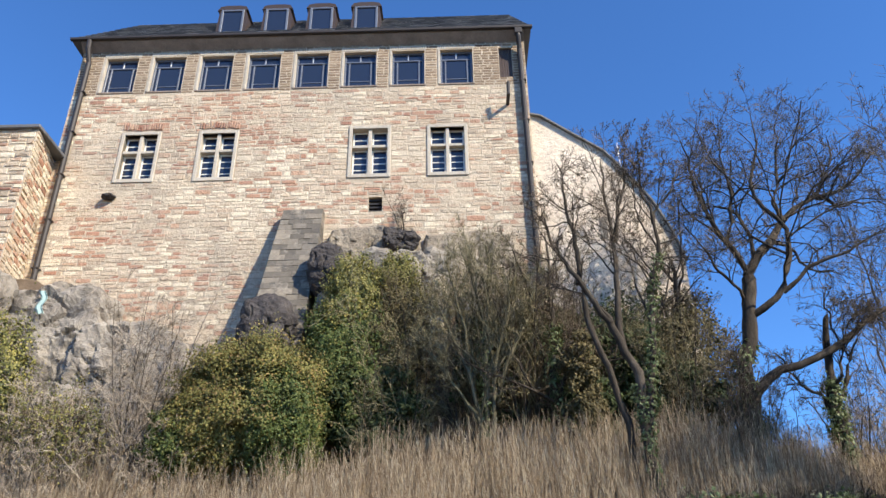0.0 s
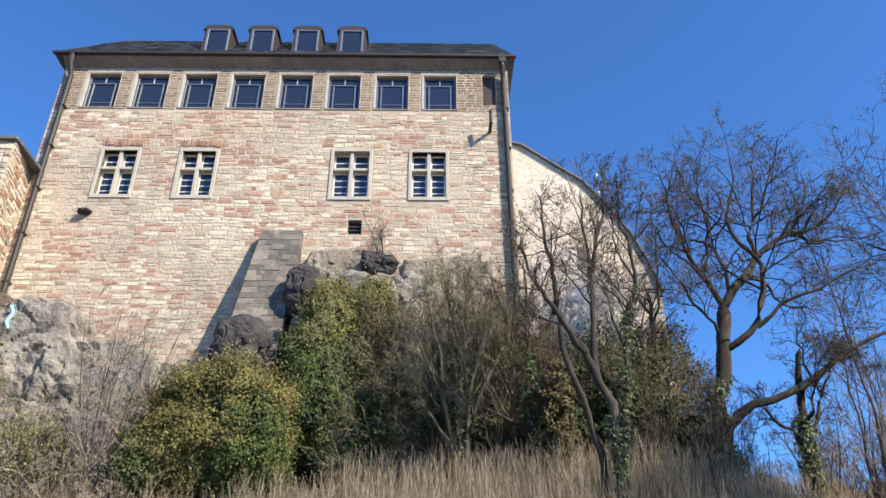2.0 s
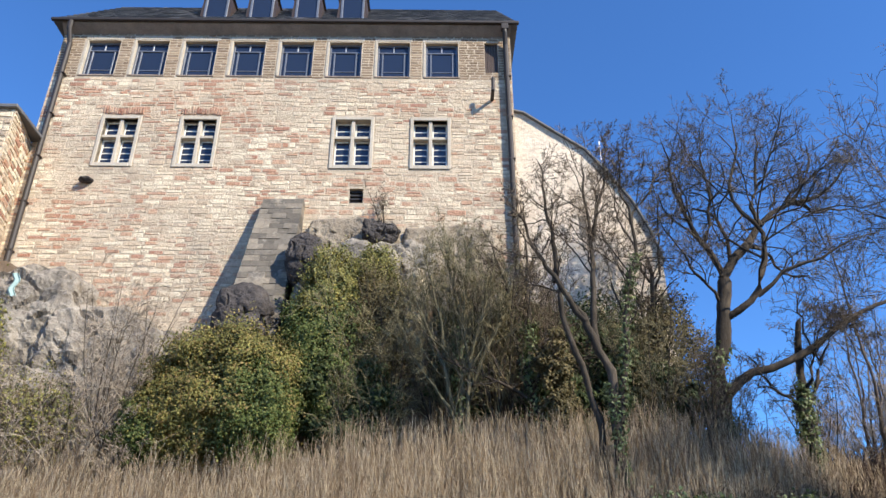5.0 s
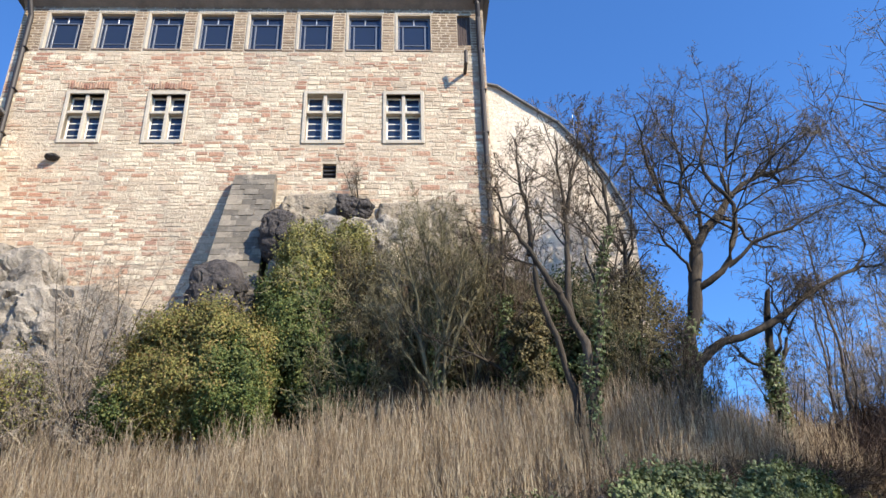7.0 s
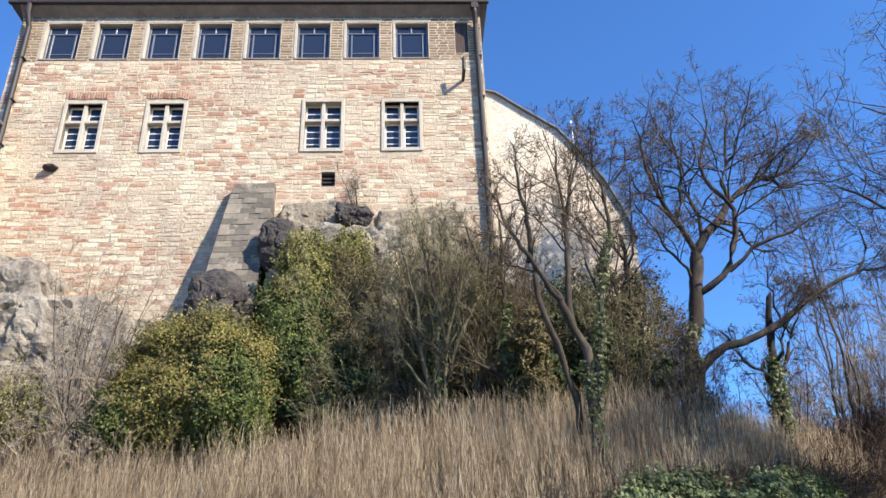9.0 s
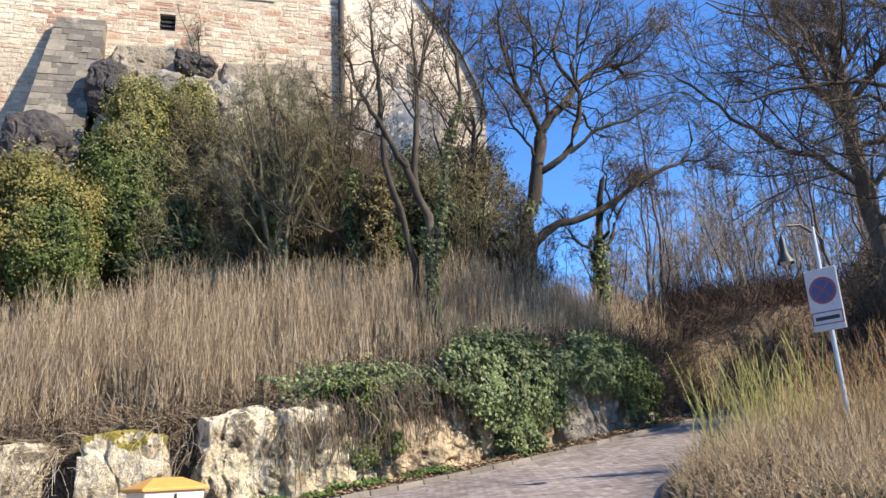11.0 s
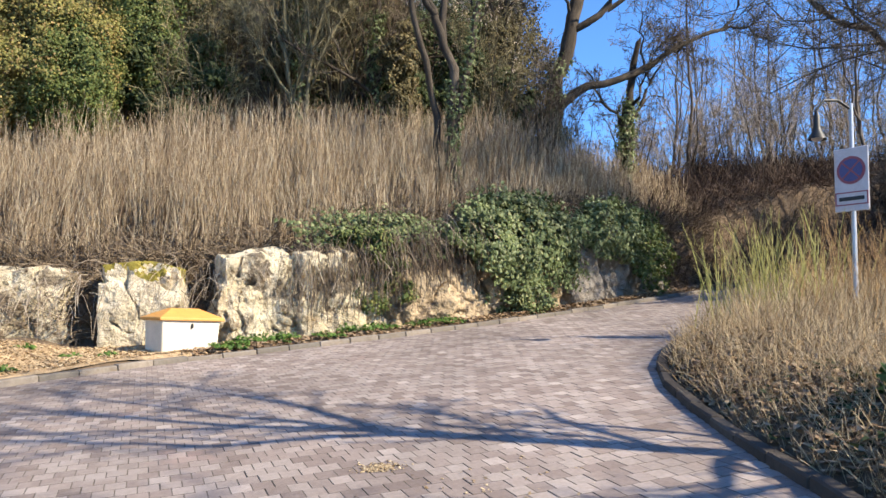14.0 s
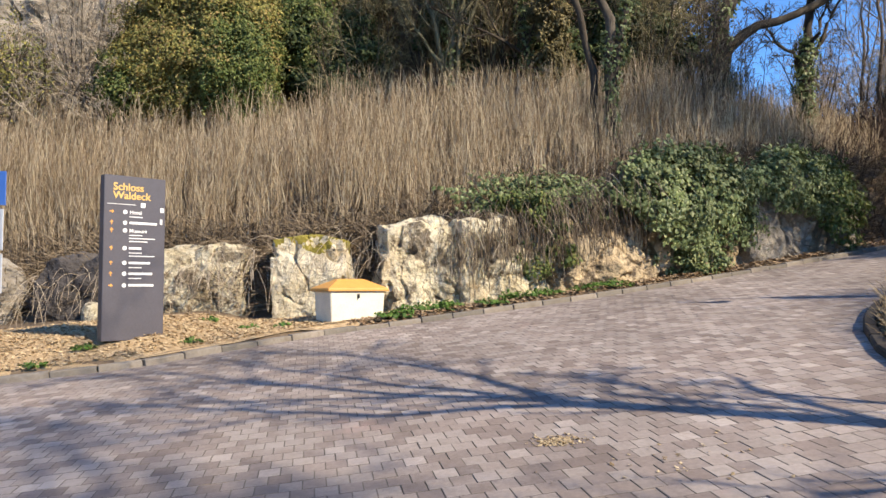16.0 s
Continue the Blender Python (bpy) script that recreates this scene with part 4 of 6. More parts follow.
def tree(name, label, at, limbs, levels, seed, bark=M_BARK, twig=M_TWIG, group="", ivy=None, sway=0.09, clean=()):
    """limbs: (points from the foot, first radius, last radius); levels: rules for branch_out, the last ones being twigs."""
    rng = np.random.default_rng(seed)
    foot = tagged(base_at(name, *at), label, "tree", group)
    lines = np.stack([resampled3(p, 18) for p, _, _ in limbs])
    for k in range(len(limbs)):
        bend = rng.normal(0, sway, (9, 3))
        bend[0] = bend[-1] = 0
        lines[k] += np.stack([np.interp(np.linspace(0, 8, 18), np.arange(9), bend[:, c]) for c in range(3)], 1)
    lines[:, 2:-1] += rng.normal(0, sway * 0.28, (len(limbs), 15, 3))
    radii = np.stack([np.linspace(a, b, 18) for _, a, b in limbs]) * rng.uniform(0.9, 1.1, (len(limbs), 18))
    radii[:, -1] *= 0.15
    for k in range(len(limbs)):
        v, f = tubes(lines[k:k + 1], radii[k:k + 1], 9)
        place_mesh("limb" if k else "trunk", quick("limb", v, f), bark, foot, smooth=True)
    thick, thin = [], []
    forked = [k for k in range(len(limbs)) if k not in clean]
    lines, radii = lines[forked], radii[forked]
    for k, rule in enumerate(levels):
        lines, radii = branch_out(rng, lines, radii, **rule)
        (thick if k < 2 else thin).append(tubes(lines, radii, 5 if k < 2 else 3))
    v, f = joined(thick)
    tagged(place_mesh("bough", quick("bough", v, f), bark, foot, smooth=True), kind="stuff")
    if thin:
        v, f = joined(thin)
        tagged(place_mesh("twig_crown", quick("twig_crown", v, f), twig, foot), kind="stuff")
    if ivy:
        which, count, size, spread = ivy
        ls = np.stack([resampled3(limbs[i][0], 40)[:24] for i in which]).reshape(-1, 3)
        ls = ls[rng.integers(0, len(ls), count)]
        out = rng.normal(0, 1, ls.shape) * np.array([1, 1, 0.4])
        out /= np.linalg.norm(out, axis=1, keepdims=True)
        v, f = kites(rng, ls + out * rng.uniform(0.08, spread, (count, 1)), out, size)
        place_mesh("ivy", quick("ivy", v, f), M_IVY, foot, "green ivy climbing the trunk")
    return foot


BIG = [dict(count=12, ratio=0.60, angle=48, wiggle=0.27, lift=0.11, thin=0.42, first=0.15, points=7),
       dict(count=9, ratio=0.55, angle=46, wiggle=0.3, lift=0.04, thin=0.5, first=0.12, points=5),
       dict(count=7, ratio=0.50, angle=42, wiggle=0.22, lift=0.03, thin=0.55, first=0.12, points=4),
       dict(count=3, ratio=0.60, angle=40, wiggle=0.22, lift=0.02, thin=0.7, first=0.2, points=3, least=0.005)]



def rooted(foot, limbs):
    """Limbs given by place in the world (x, step back from the foot, z), seen from the foot."""
    x, y, z = foot
    return [([(a - x, b, c - z) for a, b, c in pts], r0, r1) for pts, r0, r1 in limbs]


CROWN = [dict(count=13, ratio=0.46, angle=52, wiggle=0.30, lift=0.06, thin=0.50, first=0.18, points=7),
         dict(count=8, ratio=0.52, angle=50, wiggle=0.30, lift=0.02, thin=0.52, first=0.12, points=5),
         dict(count=6, ratio=0.54, angle=46, wiggle=0.28, lift=0.02, thin=0.62, first=0.12, points=4),
         dict(count=3, ratio=0.62, angle=42, wiggle=0.24, lift=0.02, thin=0.75, first=0.2, points=3, least=0.0048)]
foot = (8.7, 21.5, z_at(8.7, 21.5) - 0.2)
tree("bare_tree", "large bare deciduous tree with a long side limb", foot, rooted(foot, [
    ([(8.65, 0, foot[2]), (8.70, 0, 7.5), (8.86, 0, 9.07), (9.2, 0, 9.75), (9.3, 0, 10.9), (9.65, 0, 12.3)], 0.288, 0.200),
    ([(9.55, 0, 12.0), (10.1, 0, 12.7), (10.87, 0.1, 13.6), (11.7, 0.2, 14.5), (12.54, 0.3, 15.0), (13.2, 0.3, 15.9), (13.6, 0.3, 16.9), (13.5, 0.2, 17.6)], 0.168, 0.015),
    ([(11.2, 0.1, 14.0), (11.3, 0.4, 15.2), (11.7, 0.6, 16.6), (11.9, 0.5, 17.8), (12.2, 0.4, 18.7)], 0.086, 0.013),
    ([(12.54, 0.3, 15.0), (13.6, 0, 15.3), (14.4, -0.3, 16.2), (14.8, -0.4, 17.1)], 0.065, 0.013),
    ([(12.54, 0.3, 15.0), (13.5, 0.5, 14.9), (14.6, 0.6, 15.0), (15.5, 0.6, 14.8)], 0.058, 0.010),
    ([(9.6, 0, 12.1), (9.07, -0.2, 13.2), (8.64, -0.3, 13.9), (8.3, -0.4, 15.0), (8.35, -0.4, 16.2), (8.1, -0.4, 17.2)], 0.108, 0.013),
    ([(9.07, -0.2, 13.2), (9.4, -0.5, 14.6), (9.2, -0.6, 16.0), (9.6, -0.6, 17.4)], 0.072, 0.013),
    ([(9.35, 0, 10.6), (9.9, -0.3, 10.9), (10.38, -0.4, 11.24), (10.8, -0.5, 12.2), (10.96, -0.5, 13.26), (10.5, -0.6, 14.0), (10.22, -0.6, 14.4), (10.12, -0.6, 15.1), (10.6, -0.6, 16.6), (10.7, -0.5, 18.1)], 0.122, 0.015),
    ([(10.38, -0.4, 11.24), (11.4, -0.7, 12.0), (12.5, -0.9, 12.4), (13.6, -1.0, 13.0), (14.5, -1.0, 13.3)], 0.072, 0.013),
    ([(8.8, 0, 7.9), (9.22, 0, 8.4), (9.9, 0, 8.94), (10.65, 0, 9.09), (11.79, 0, 9.62), (12.72, 0, 10.39), (13.77, 0, 10.96), (14.8, 0, 11.3), (15.25, 0, 12.0), (15.3, 0.1, 13.2)], 0.160, 0.025),
    ([(12.7, 0, 10.38), (13.4, 0.2, 10.5), (14.2, 0.3, 10.3)], 0.035, 0.01),
    ([(11.8, 0, 9.62), (12.2, -0.2, 10.3), (12.9, -0.3, 11.0)], 0.035, 0.01),
    ([(14.7, 0, 11.28), (15.6, 0, 11.4), (16.6, 0, 11.2)], 0.050, 0.010),
    ([(9.3, 0, 11.2), (8.5, -0.5, 12.0), (7.8, -0.8, 13.0), (7.5, -0.9, 14.0)], 0.058, 0.010)]),
    CROWN, 3, ivy=([0], 1500, 0.10, 0.42), sway=0.05, clean=(0, 9))

THIN = [dict(count=11, ratio=0.38, angle=46, wiggle=0.24, lift=0.07, thin=0.46, first=0.3, points=6),
        dict(count=7, ratio=0.5, angle=44, wiggle=0.26, lift=0.04, thin=0.55, first=0.15, points=5),
        dict(count=5, ratio=0.55, angle=42, wiggle=0.25, lift=0.03, thin=0.65, first=0.15, points=4),
        dict(count=3, ratio=0.6, angle=40, wiggle=0.25, lift=0.02, thin=0.7, first=0.2, points=3)]
foot = (4.47, 16.5, z_at(4.47, 16.5) - 0.2)
tree("bare_tree", "slender many-stemmed bare tree with ivy on its trunk", foot, rooted(foot, [
    ([(4.47, 0, foot[2]), (4.39, 0.00, 5.73), (4.25, 0.00, 7.33), (3.93, 0.00, 8.47), (3.70, 0.00, 8.87)], 0.137, 0.085),
    ([(3.93, 0.00, 8.44), (3.32, 0.00, 9.33), (3.02, 0.00, 9.96), (2.71, 0.00, 10.61), (2.33, 0.00, 11.52)], 0.085, 0.021),
    ([(3.23, 0.00, 9.47), (3.27, 0.09, 11.03), (3.23, 0.09, 12.15), (2.99, 0.09, 13.14)], 0.073, 0.017),
    ([(4.13, 0.00, 7.67), (4.14, 0.09, 8.61), (4.22, 0.09, 9.71), (4.30, 0.09, 11.04), (4.14, 0.09, 12.02), (4.21, 0.09, 13.23)], 0.094, 0.017),
    ([(4.30, 0.09, 10.66), (4.55, 0.09, 11.86), (4.72, 0.09, 12.77), (4.98, 0.09, 13.65)], 0.051, 0.017),
    ([(4.42, 0.00, 5.87), (4.50, -0.09, 6.24), (4.80, -0.09, 8.25), (4.99, -0.09, 9.35), (5.26, -0.09, 10.12), (5.30, 0.00, 11.35), (5.86, 0.00, 11.94), (6.18, 0.00, 12.88)], 0.094, 0.017),
    ([(5.28, 0.00, 11.09), (5.11, 0.09, 12.37), (5.24, 0.09, 13.57)], 0.043, 0.013),
    ([(4.13, 0.15, foot[2] + 0.1), (4.06, 0.17, 6.03), (3.71, 0.17, 7.32), (3.40, 0.09, 8.44), (3.32, 0.00, 9.33)], 0.085, 0.068)]),
    THIN, 4, M_BARK, ivy=([0, 5], 1700, 0.075, 0.21), sway=0.05, clean=(0, 7))

foot = (3.75, 20.7, z_at(3.75, 20.7) - 0.2)
tree("bare_tree", "leaning dark trunk among ivy and bushes", foot, rooted(foot, [
    ([(3.8, 0, foot[2]), (3.7, 0, 6.6), (3.1, 0, 8.1), (3.15, 0, 9.8), (3.3, 0.1, 11.6), (3.2, 0.1, 13.2)], 0.15, 0.03),
    ([(3.1, 0, 8.3), (2.7, 0.1, 9.8), (2.5, 0.1, 11.6), (2.1, 0.1, 12.9)], 0.07, 0.02)]),
    THIN, 14, M_BARK, ivy=([0], 1600, 0.09, 0.35), sway=0.05)
foot = (1.1, 20.5, z_at(1.1, 20.5) - 0.2)
tree("bushy_tree", "fan-shaped olive-barked bush of many stems", foot, rooted(foot, [
    ([(1.1, 0, foot[2]), (1.12, 0, 7.0), (1.1, 0, 8.2), (1.15, 0, 9.6), (1.0, 0, 11.0), (0.7, 0.1, 12.8)], 0.13, 0.02),
    ([(1.0, 0, foot[2]), (0.9, -0.1, 7.2), (0.73, -0.2, 8.5), (0.15, -0.2, 9.65), (-0.3, -0.2, 10.9)], 0.09, 0.018),
    ([(0.8, -0.1, 8.1), (0.6, -0.2, 9.6), (0.35, -0.2, 11.0), (0.0, -0.2, 12.3)], 0.06, 0.018),
    ([(1.1, 0.1, 7.9), (1.3, 0.1, 9.4), (1.35, 0.2, 10.6), (1.3, 0.2, 12.9)], 0.08, 0.018),
    ([(1.2, 0, foot[2]), (1.25, -0.1, 7.0), (1.4, -0.2, 8.6), (1.84, -0.2, 10.3), (2.2, -0.2, 11.8)], 0.09, 0.018),
    ([(1.3, -0.1, 7.8), (1.9, -0.3, 9.1), (2.5, -0.3, 10.4), (2.8, -0.3, 11.3)], 0.06, 0.018),
    ([(1.0, -0.1, 7.0), (0.4, -0.4, 8.0), (-0.3, -0.5, 8.9), (-0.6, -0.5, 9.8)], 0.05, 0.015)]),
    [dict(count=18, ratio=0.32, angle=30, wiggle=0.2, lift=0.12, thin=0.5, first=0.36, points=6),
     dict(count=9, ratio=0.5, angle=36, wiggle=0.22, lift=0.06, thin=0.6, first=0.15, points=5),
     dict(count=5, ratio=0.55, angle=38, wiggle=0.22, lift=0.04, thin=0.7, first=0.15, points=4)],
    15, M_BARKOLIVE, M_TWIGOLIVE, ivy=([0], 500, 0.09, 0.3), sway=0.04)

g = z_at(7.3, 21.8) - 0.2
tree("bare_tree", "thin bare tree growing against the end wall", (7.3, 21.8, g),
     [([(0, 0, 0), (0.1, 0, 10.0 - g), (0.0, 0, 13.0 - g)], 0.11, 0.06),
      ([(0, 0, 12.0 - g), (-0.5, 0.1, 14.0 - g), (-0.9, 0.1, 16.6 - g)], 0.05, 0.012),
      ([(0.05, 0, 11.0 - g), (0.5, 0.0, 13.5 - g), (0.7, 0.1, 16.4 - g)], 0.05, 0.012),
      ([(0.05, 0, 10.0 - g), (-0.7, 0.0, 12.0 - g), (-1.6, 0.1, 14.4 - g)], 0.04, 0.012)],
     THIN, 5)

g = z_at(11.6, 22.1) - 0.2
tree("bare_tree", "ivy-wrapped tree trunk with thin bare twigs", (11.6, 22.1, g),
     [([(0, 0, 0), (-0.1, 0, 7.5 - g), (0.1, 0, 9.3 - g), (0.5, 0, 11.0 - g)], 0.22, 0.08),
      ([(0, 0, 7.8 - g), (0.9, 0.2, 9.4 - g), (1.6, 0.3, 11.0 - g)], 0.07, 0.02),
      ([(0, 0, 7.4 - g), (-0.8, 0.2, 8.8 - g), (-1.4, 0.3, 9.8 - g)], 0.06, 0.02),
      ([(0, 0, 8.0 - g), (0.3, -0.4, 9.6 - g), (0.2, -0.6, 11.6 - g)], 0.06, 0.02)],
     THIN, 6, ivy=([0], 1300, 0.11, 0.42), clean=(0,))

# the great trees on the hill beyond the island
g = z_at(15.0, 14.4) - 0.3
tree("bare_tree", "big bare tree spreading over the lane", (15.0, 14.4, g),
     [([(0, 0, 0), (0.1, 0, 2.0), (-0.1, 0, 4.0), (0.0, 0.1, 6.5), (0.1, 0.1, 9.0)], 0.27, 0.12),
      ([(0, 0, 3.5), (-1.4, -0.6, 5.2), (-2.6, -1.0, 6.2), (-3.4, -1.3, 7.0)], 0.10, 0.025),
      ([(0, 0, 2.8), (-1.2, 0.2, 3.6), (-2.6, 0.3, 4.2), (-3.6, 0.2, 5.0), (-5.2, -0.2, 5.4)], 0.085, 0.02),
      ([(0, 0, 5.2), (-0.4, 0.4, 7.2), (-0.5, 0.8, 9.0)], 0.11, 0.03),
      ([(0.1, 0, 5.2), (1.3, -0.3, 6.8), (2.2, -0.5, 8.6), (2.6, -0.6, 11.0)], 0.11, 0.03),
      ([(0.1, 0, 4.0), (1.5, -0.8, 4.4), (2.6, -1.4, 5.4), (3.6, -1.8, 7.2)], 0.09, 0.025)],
     BIG, 8, M_BARKSUNLIT)
g = z_at(16.5, 11.0) - 0.3
tree("bare_tree", "big bare tree with drooping boughs over the lane", (16.5, 11.0, g),
     [([(0, 0, 0), (-0.2, 0, 2.2), (-0.3, 0, 4.6)], 0.32, 0.2),
      ([(-0.2, 0, 2.2), (-1.2, 0.4, 2.1), (-2.0, 0.6, 2.6), (-2.4, 0.7, 3.8), (-3.4, 0.8, 4.4), (-5.2, 0.6, 4.2)], 0.11, 0.02),
      ([(-0.3, 0, 3.8), (-2.0, 0.3, 4.6), (-4.0, 0.5, 4.7), (-6.2, 0.6, 4.4), (-7.6, 0.5, 3.9)], 0.085, 0.018),
      ([(-0.3, 0, 4.4), (-1.6, 0.6, 6.2), (-3.2, 0.8, 7.4), (-5.0, 0.8, 8.4)], 0.10, 0.02),
      ([(-0.3, 0, 4.5), (0.0, 1.0, 7.5), (-0.4, 1.8, 10.5)], 0.12, 0.03)],
     BIG, 9)

# trees behind the viewer, whose shadows fall over the lane
g = z_at(6.0, 2.36)
SHADE = [dict(count=10, ratio=0.46, angle=34, wiggle=0.18, lift=0.07, thin=0.55, first=0.15, points=6),
         dict(count=6, ratio=0.5, angle=36, wiggle=0.2, lift=0.04, thin=0.6, first=0.2, points=4),
         dict(count=6, ratio=0.55, angle=40, wiggle=0.22, lift=0.03, thin=0.7, first=0.2, points=3, least=0.008)]
tree("young_tree", "slim young bare tree on the planted island", (6.0, 2.36, g),
     [([(0, 0, 0), (0.03, 0.02, 2.0), (-0.02, 0.0, 4.3)], 0.10, 0.075),
      ([(-0.02, 0, 4.2), (-0.1, -0.2, 5.4), (-0.1, -0.3, 6.8), (0.0, -0.4, 8.6)], 0.06, 0.015),
      ([(-0.02, 0, 4.0), (0.45, 0.5, 5.0), (0.75, 0.9, 6.4), (0.9, 1.1, 8.0)], 0.055, 0.015),
      ([(0, 0, 3.7), (-0.5, -0.6, 4.7), (-0.8, -1.0, 6.0), (-0.9, -1.3, 7.4)], 0.055, 0.015),
      ([(0, 0, 4.3), (0.2, 0.1, 5.8), (0.3, 0.3, 7.8)], 0.05, 0.015),
      ([(0, 0, 3.2), (0.35, 0.5, 3.7), (0.5, 0.8, 4.4)], 0.03, 0.01)],
     SHADE, 10, sway=0.03)
g = z_at(7.6, -5.6)
tree("bare_tree", "tall bare tree behind the planted island", (7.6, -5.6, g),
     [([(0, 0, 0), (0.1, 0, 5.0), (0.0, 0.1, 9.0)], 0.14, 0.08),
      ([(0, 0, 8.5), (-0.8, -0.8, 11.0), (-1.2, -1.2, 14.0)], 0.08, 0.02),
      ([(0, 0, 8.5), (0.8, 0.8, 11.0), (1.0, 1.2, 14.5)], 0.08, 0.02),
      ([(0, 0, 7.5), (-1.2, -1.6, 9.0), (-2.0, -2.6, 11.5)], 0.07, 0.02),
      ([(0, 0, 7.5), (1.2, 1.2, 9.0), (1.8, 2.2, 11.0)], 0.07, 0.02)],
     BIG, 12)

# the thin wood beyond the bend
POLES = [dict(count=14, ratio=0.26, angle=46, wiggle=0.16, lift=0.12, thin=0.45, first=0.35, points=5),
         dict(count=6, ratio=0.5, angle=38, wiggle=0.2, lift=0.06, thin=0.6, first=0.2, points=4),
         dict(count=4, ratio=0.6, angle=36, wiggle=0.2, lift=0.04, thin=0.7, first=0.2, points=3)]
wood = []
for k in range(4):
    lean = 0.4 * (k - 1.5)
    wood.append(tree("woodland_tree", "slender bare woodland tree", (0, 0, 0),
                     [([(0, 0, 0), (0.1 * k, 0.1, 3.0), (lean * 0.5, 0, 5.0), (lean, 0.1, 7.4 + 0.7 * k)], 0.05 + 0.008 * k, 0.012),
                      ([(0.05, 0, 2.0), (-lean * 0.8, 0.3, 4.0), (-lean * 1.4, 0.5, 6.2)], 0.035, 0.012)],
                     POLES, 40 + k, M_BARKSUNLIT, M_TWIGPALE, group="trees of the wood beyond the lane"))
wrng = np.random.default_rng(5)
spots = []
while len(spots) < 48:
    a, d = radians(wrng.uniform(31, 60)), wrng.uniform(26, 50)
    x, y = d * math.sin(a), d * math.cos(a)
    if np.interp(x, *ISLAND.T) - 0.6 < y < np.interp(x, *KERB.T) + 0.8:
        continue
    if all(math.hypot(x - p, y - q) > 1.0 for p, q in spots):
        spots.append((x, y))
for k, (x, y) in enumerate(spots):
    m = pose(x, y, z_at(x, y) - 0.15, wrng.uniform(-4, 4), wrng.uniform(-4, 4), wrng.uniform(0, 360))
    if k < 4:
        wood[k].matrix_basis = m
    else:
        copy_thing(wood[k % 4], m)


# ---- shrubs ----
def bare_shrub(label, at, height, spread, stems, seed, twig=M_TWIGOLIVE, levels=3, r=0.03):
    rng = np.random.default_rng(seed)
    foot = tagged(base_at("bare_shrub", *at), label, "shrub")
    a = rng.uniform(0, 2 * np.pi, stems)
    start = np.stack([np.cos(a) * spread * 0.15, np.sin(a) * spread * 0.12, np.zeros(stems)], 1)
    tilt = rng.uniform(0.05, 1.0, stems) * spread / height
    way = np.stack([np.cos(a) * tilt, np.sin(a) * tilt * 0.7, np.ones(stems)], 1)
    way /= np.linalg.norm(way, axis=1, keepdims=True)
    lines = wander(rng, start, way, height * rng.uniform(0.7, 1.05, stems), 9, 0.07, 0.01)
    radii = (r * rng.uniform(0.6, 1.2, stems))[:, None] * np.linspace(1, 0.2, 9)[None]
    v, f = tubes(lines, radii, 5)
    tagged(place_mesh("branchwork", quick("branchwork", v, f), M_BARK, foot, smooth=True), kind="stuff")
    thin = []
    rules = [dict(count=9, ratio=0.3, angle=38, wiggle=0.18, lift=0.08, thin=0.55, first=0.2, points=5), dict(count=6, ratio=0.5, angle=42, wiggle=0.22, lift=0.03, thin=0.7, first=0.15, points=4), dict(count=4, ratio=0.6, angle=42, wiggle=0.25, lift=0.0, thin=0.8, first=0.2, points=3)]
    for rule in rules[:levels]:
        lines, radii = branch_out(rng, lines, radii, **rule)
        thin.append(tubes(lines, radii, 3))
    v, f = joined(thin)
    tagged(place_mesh("twig_crown", quick("twig_crown", v, f), twig, foot), kind="stuff")
    return foot


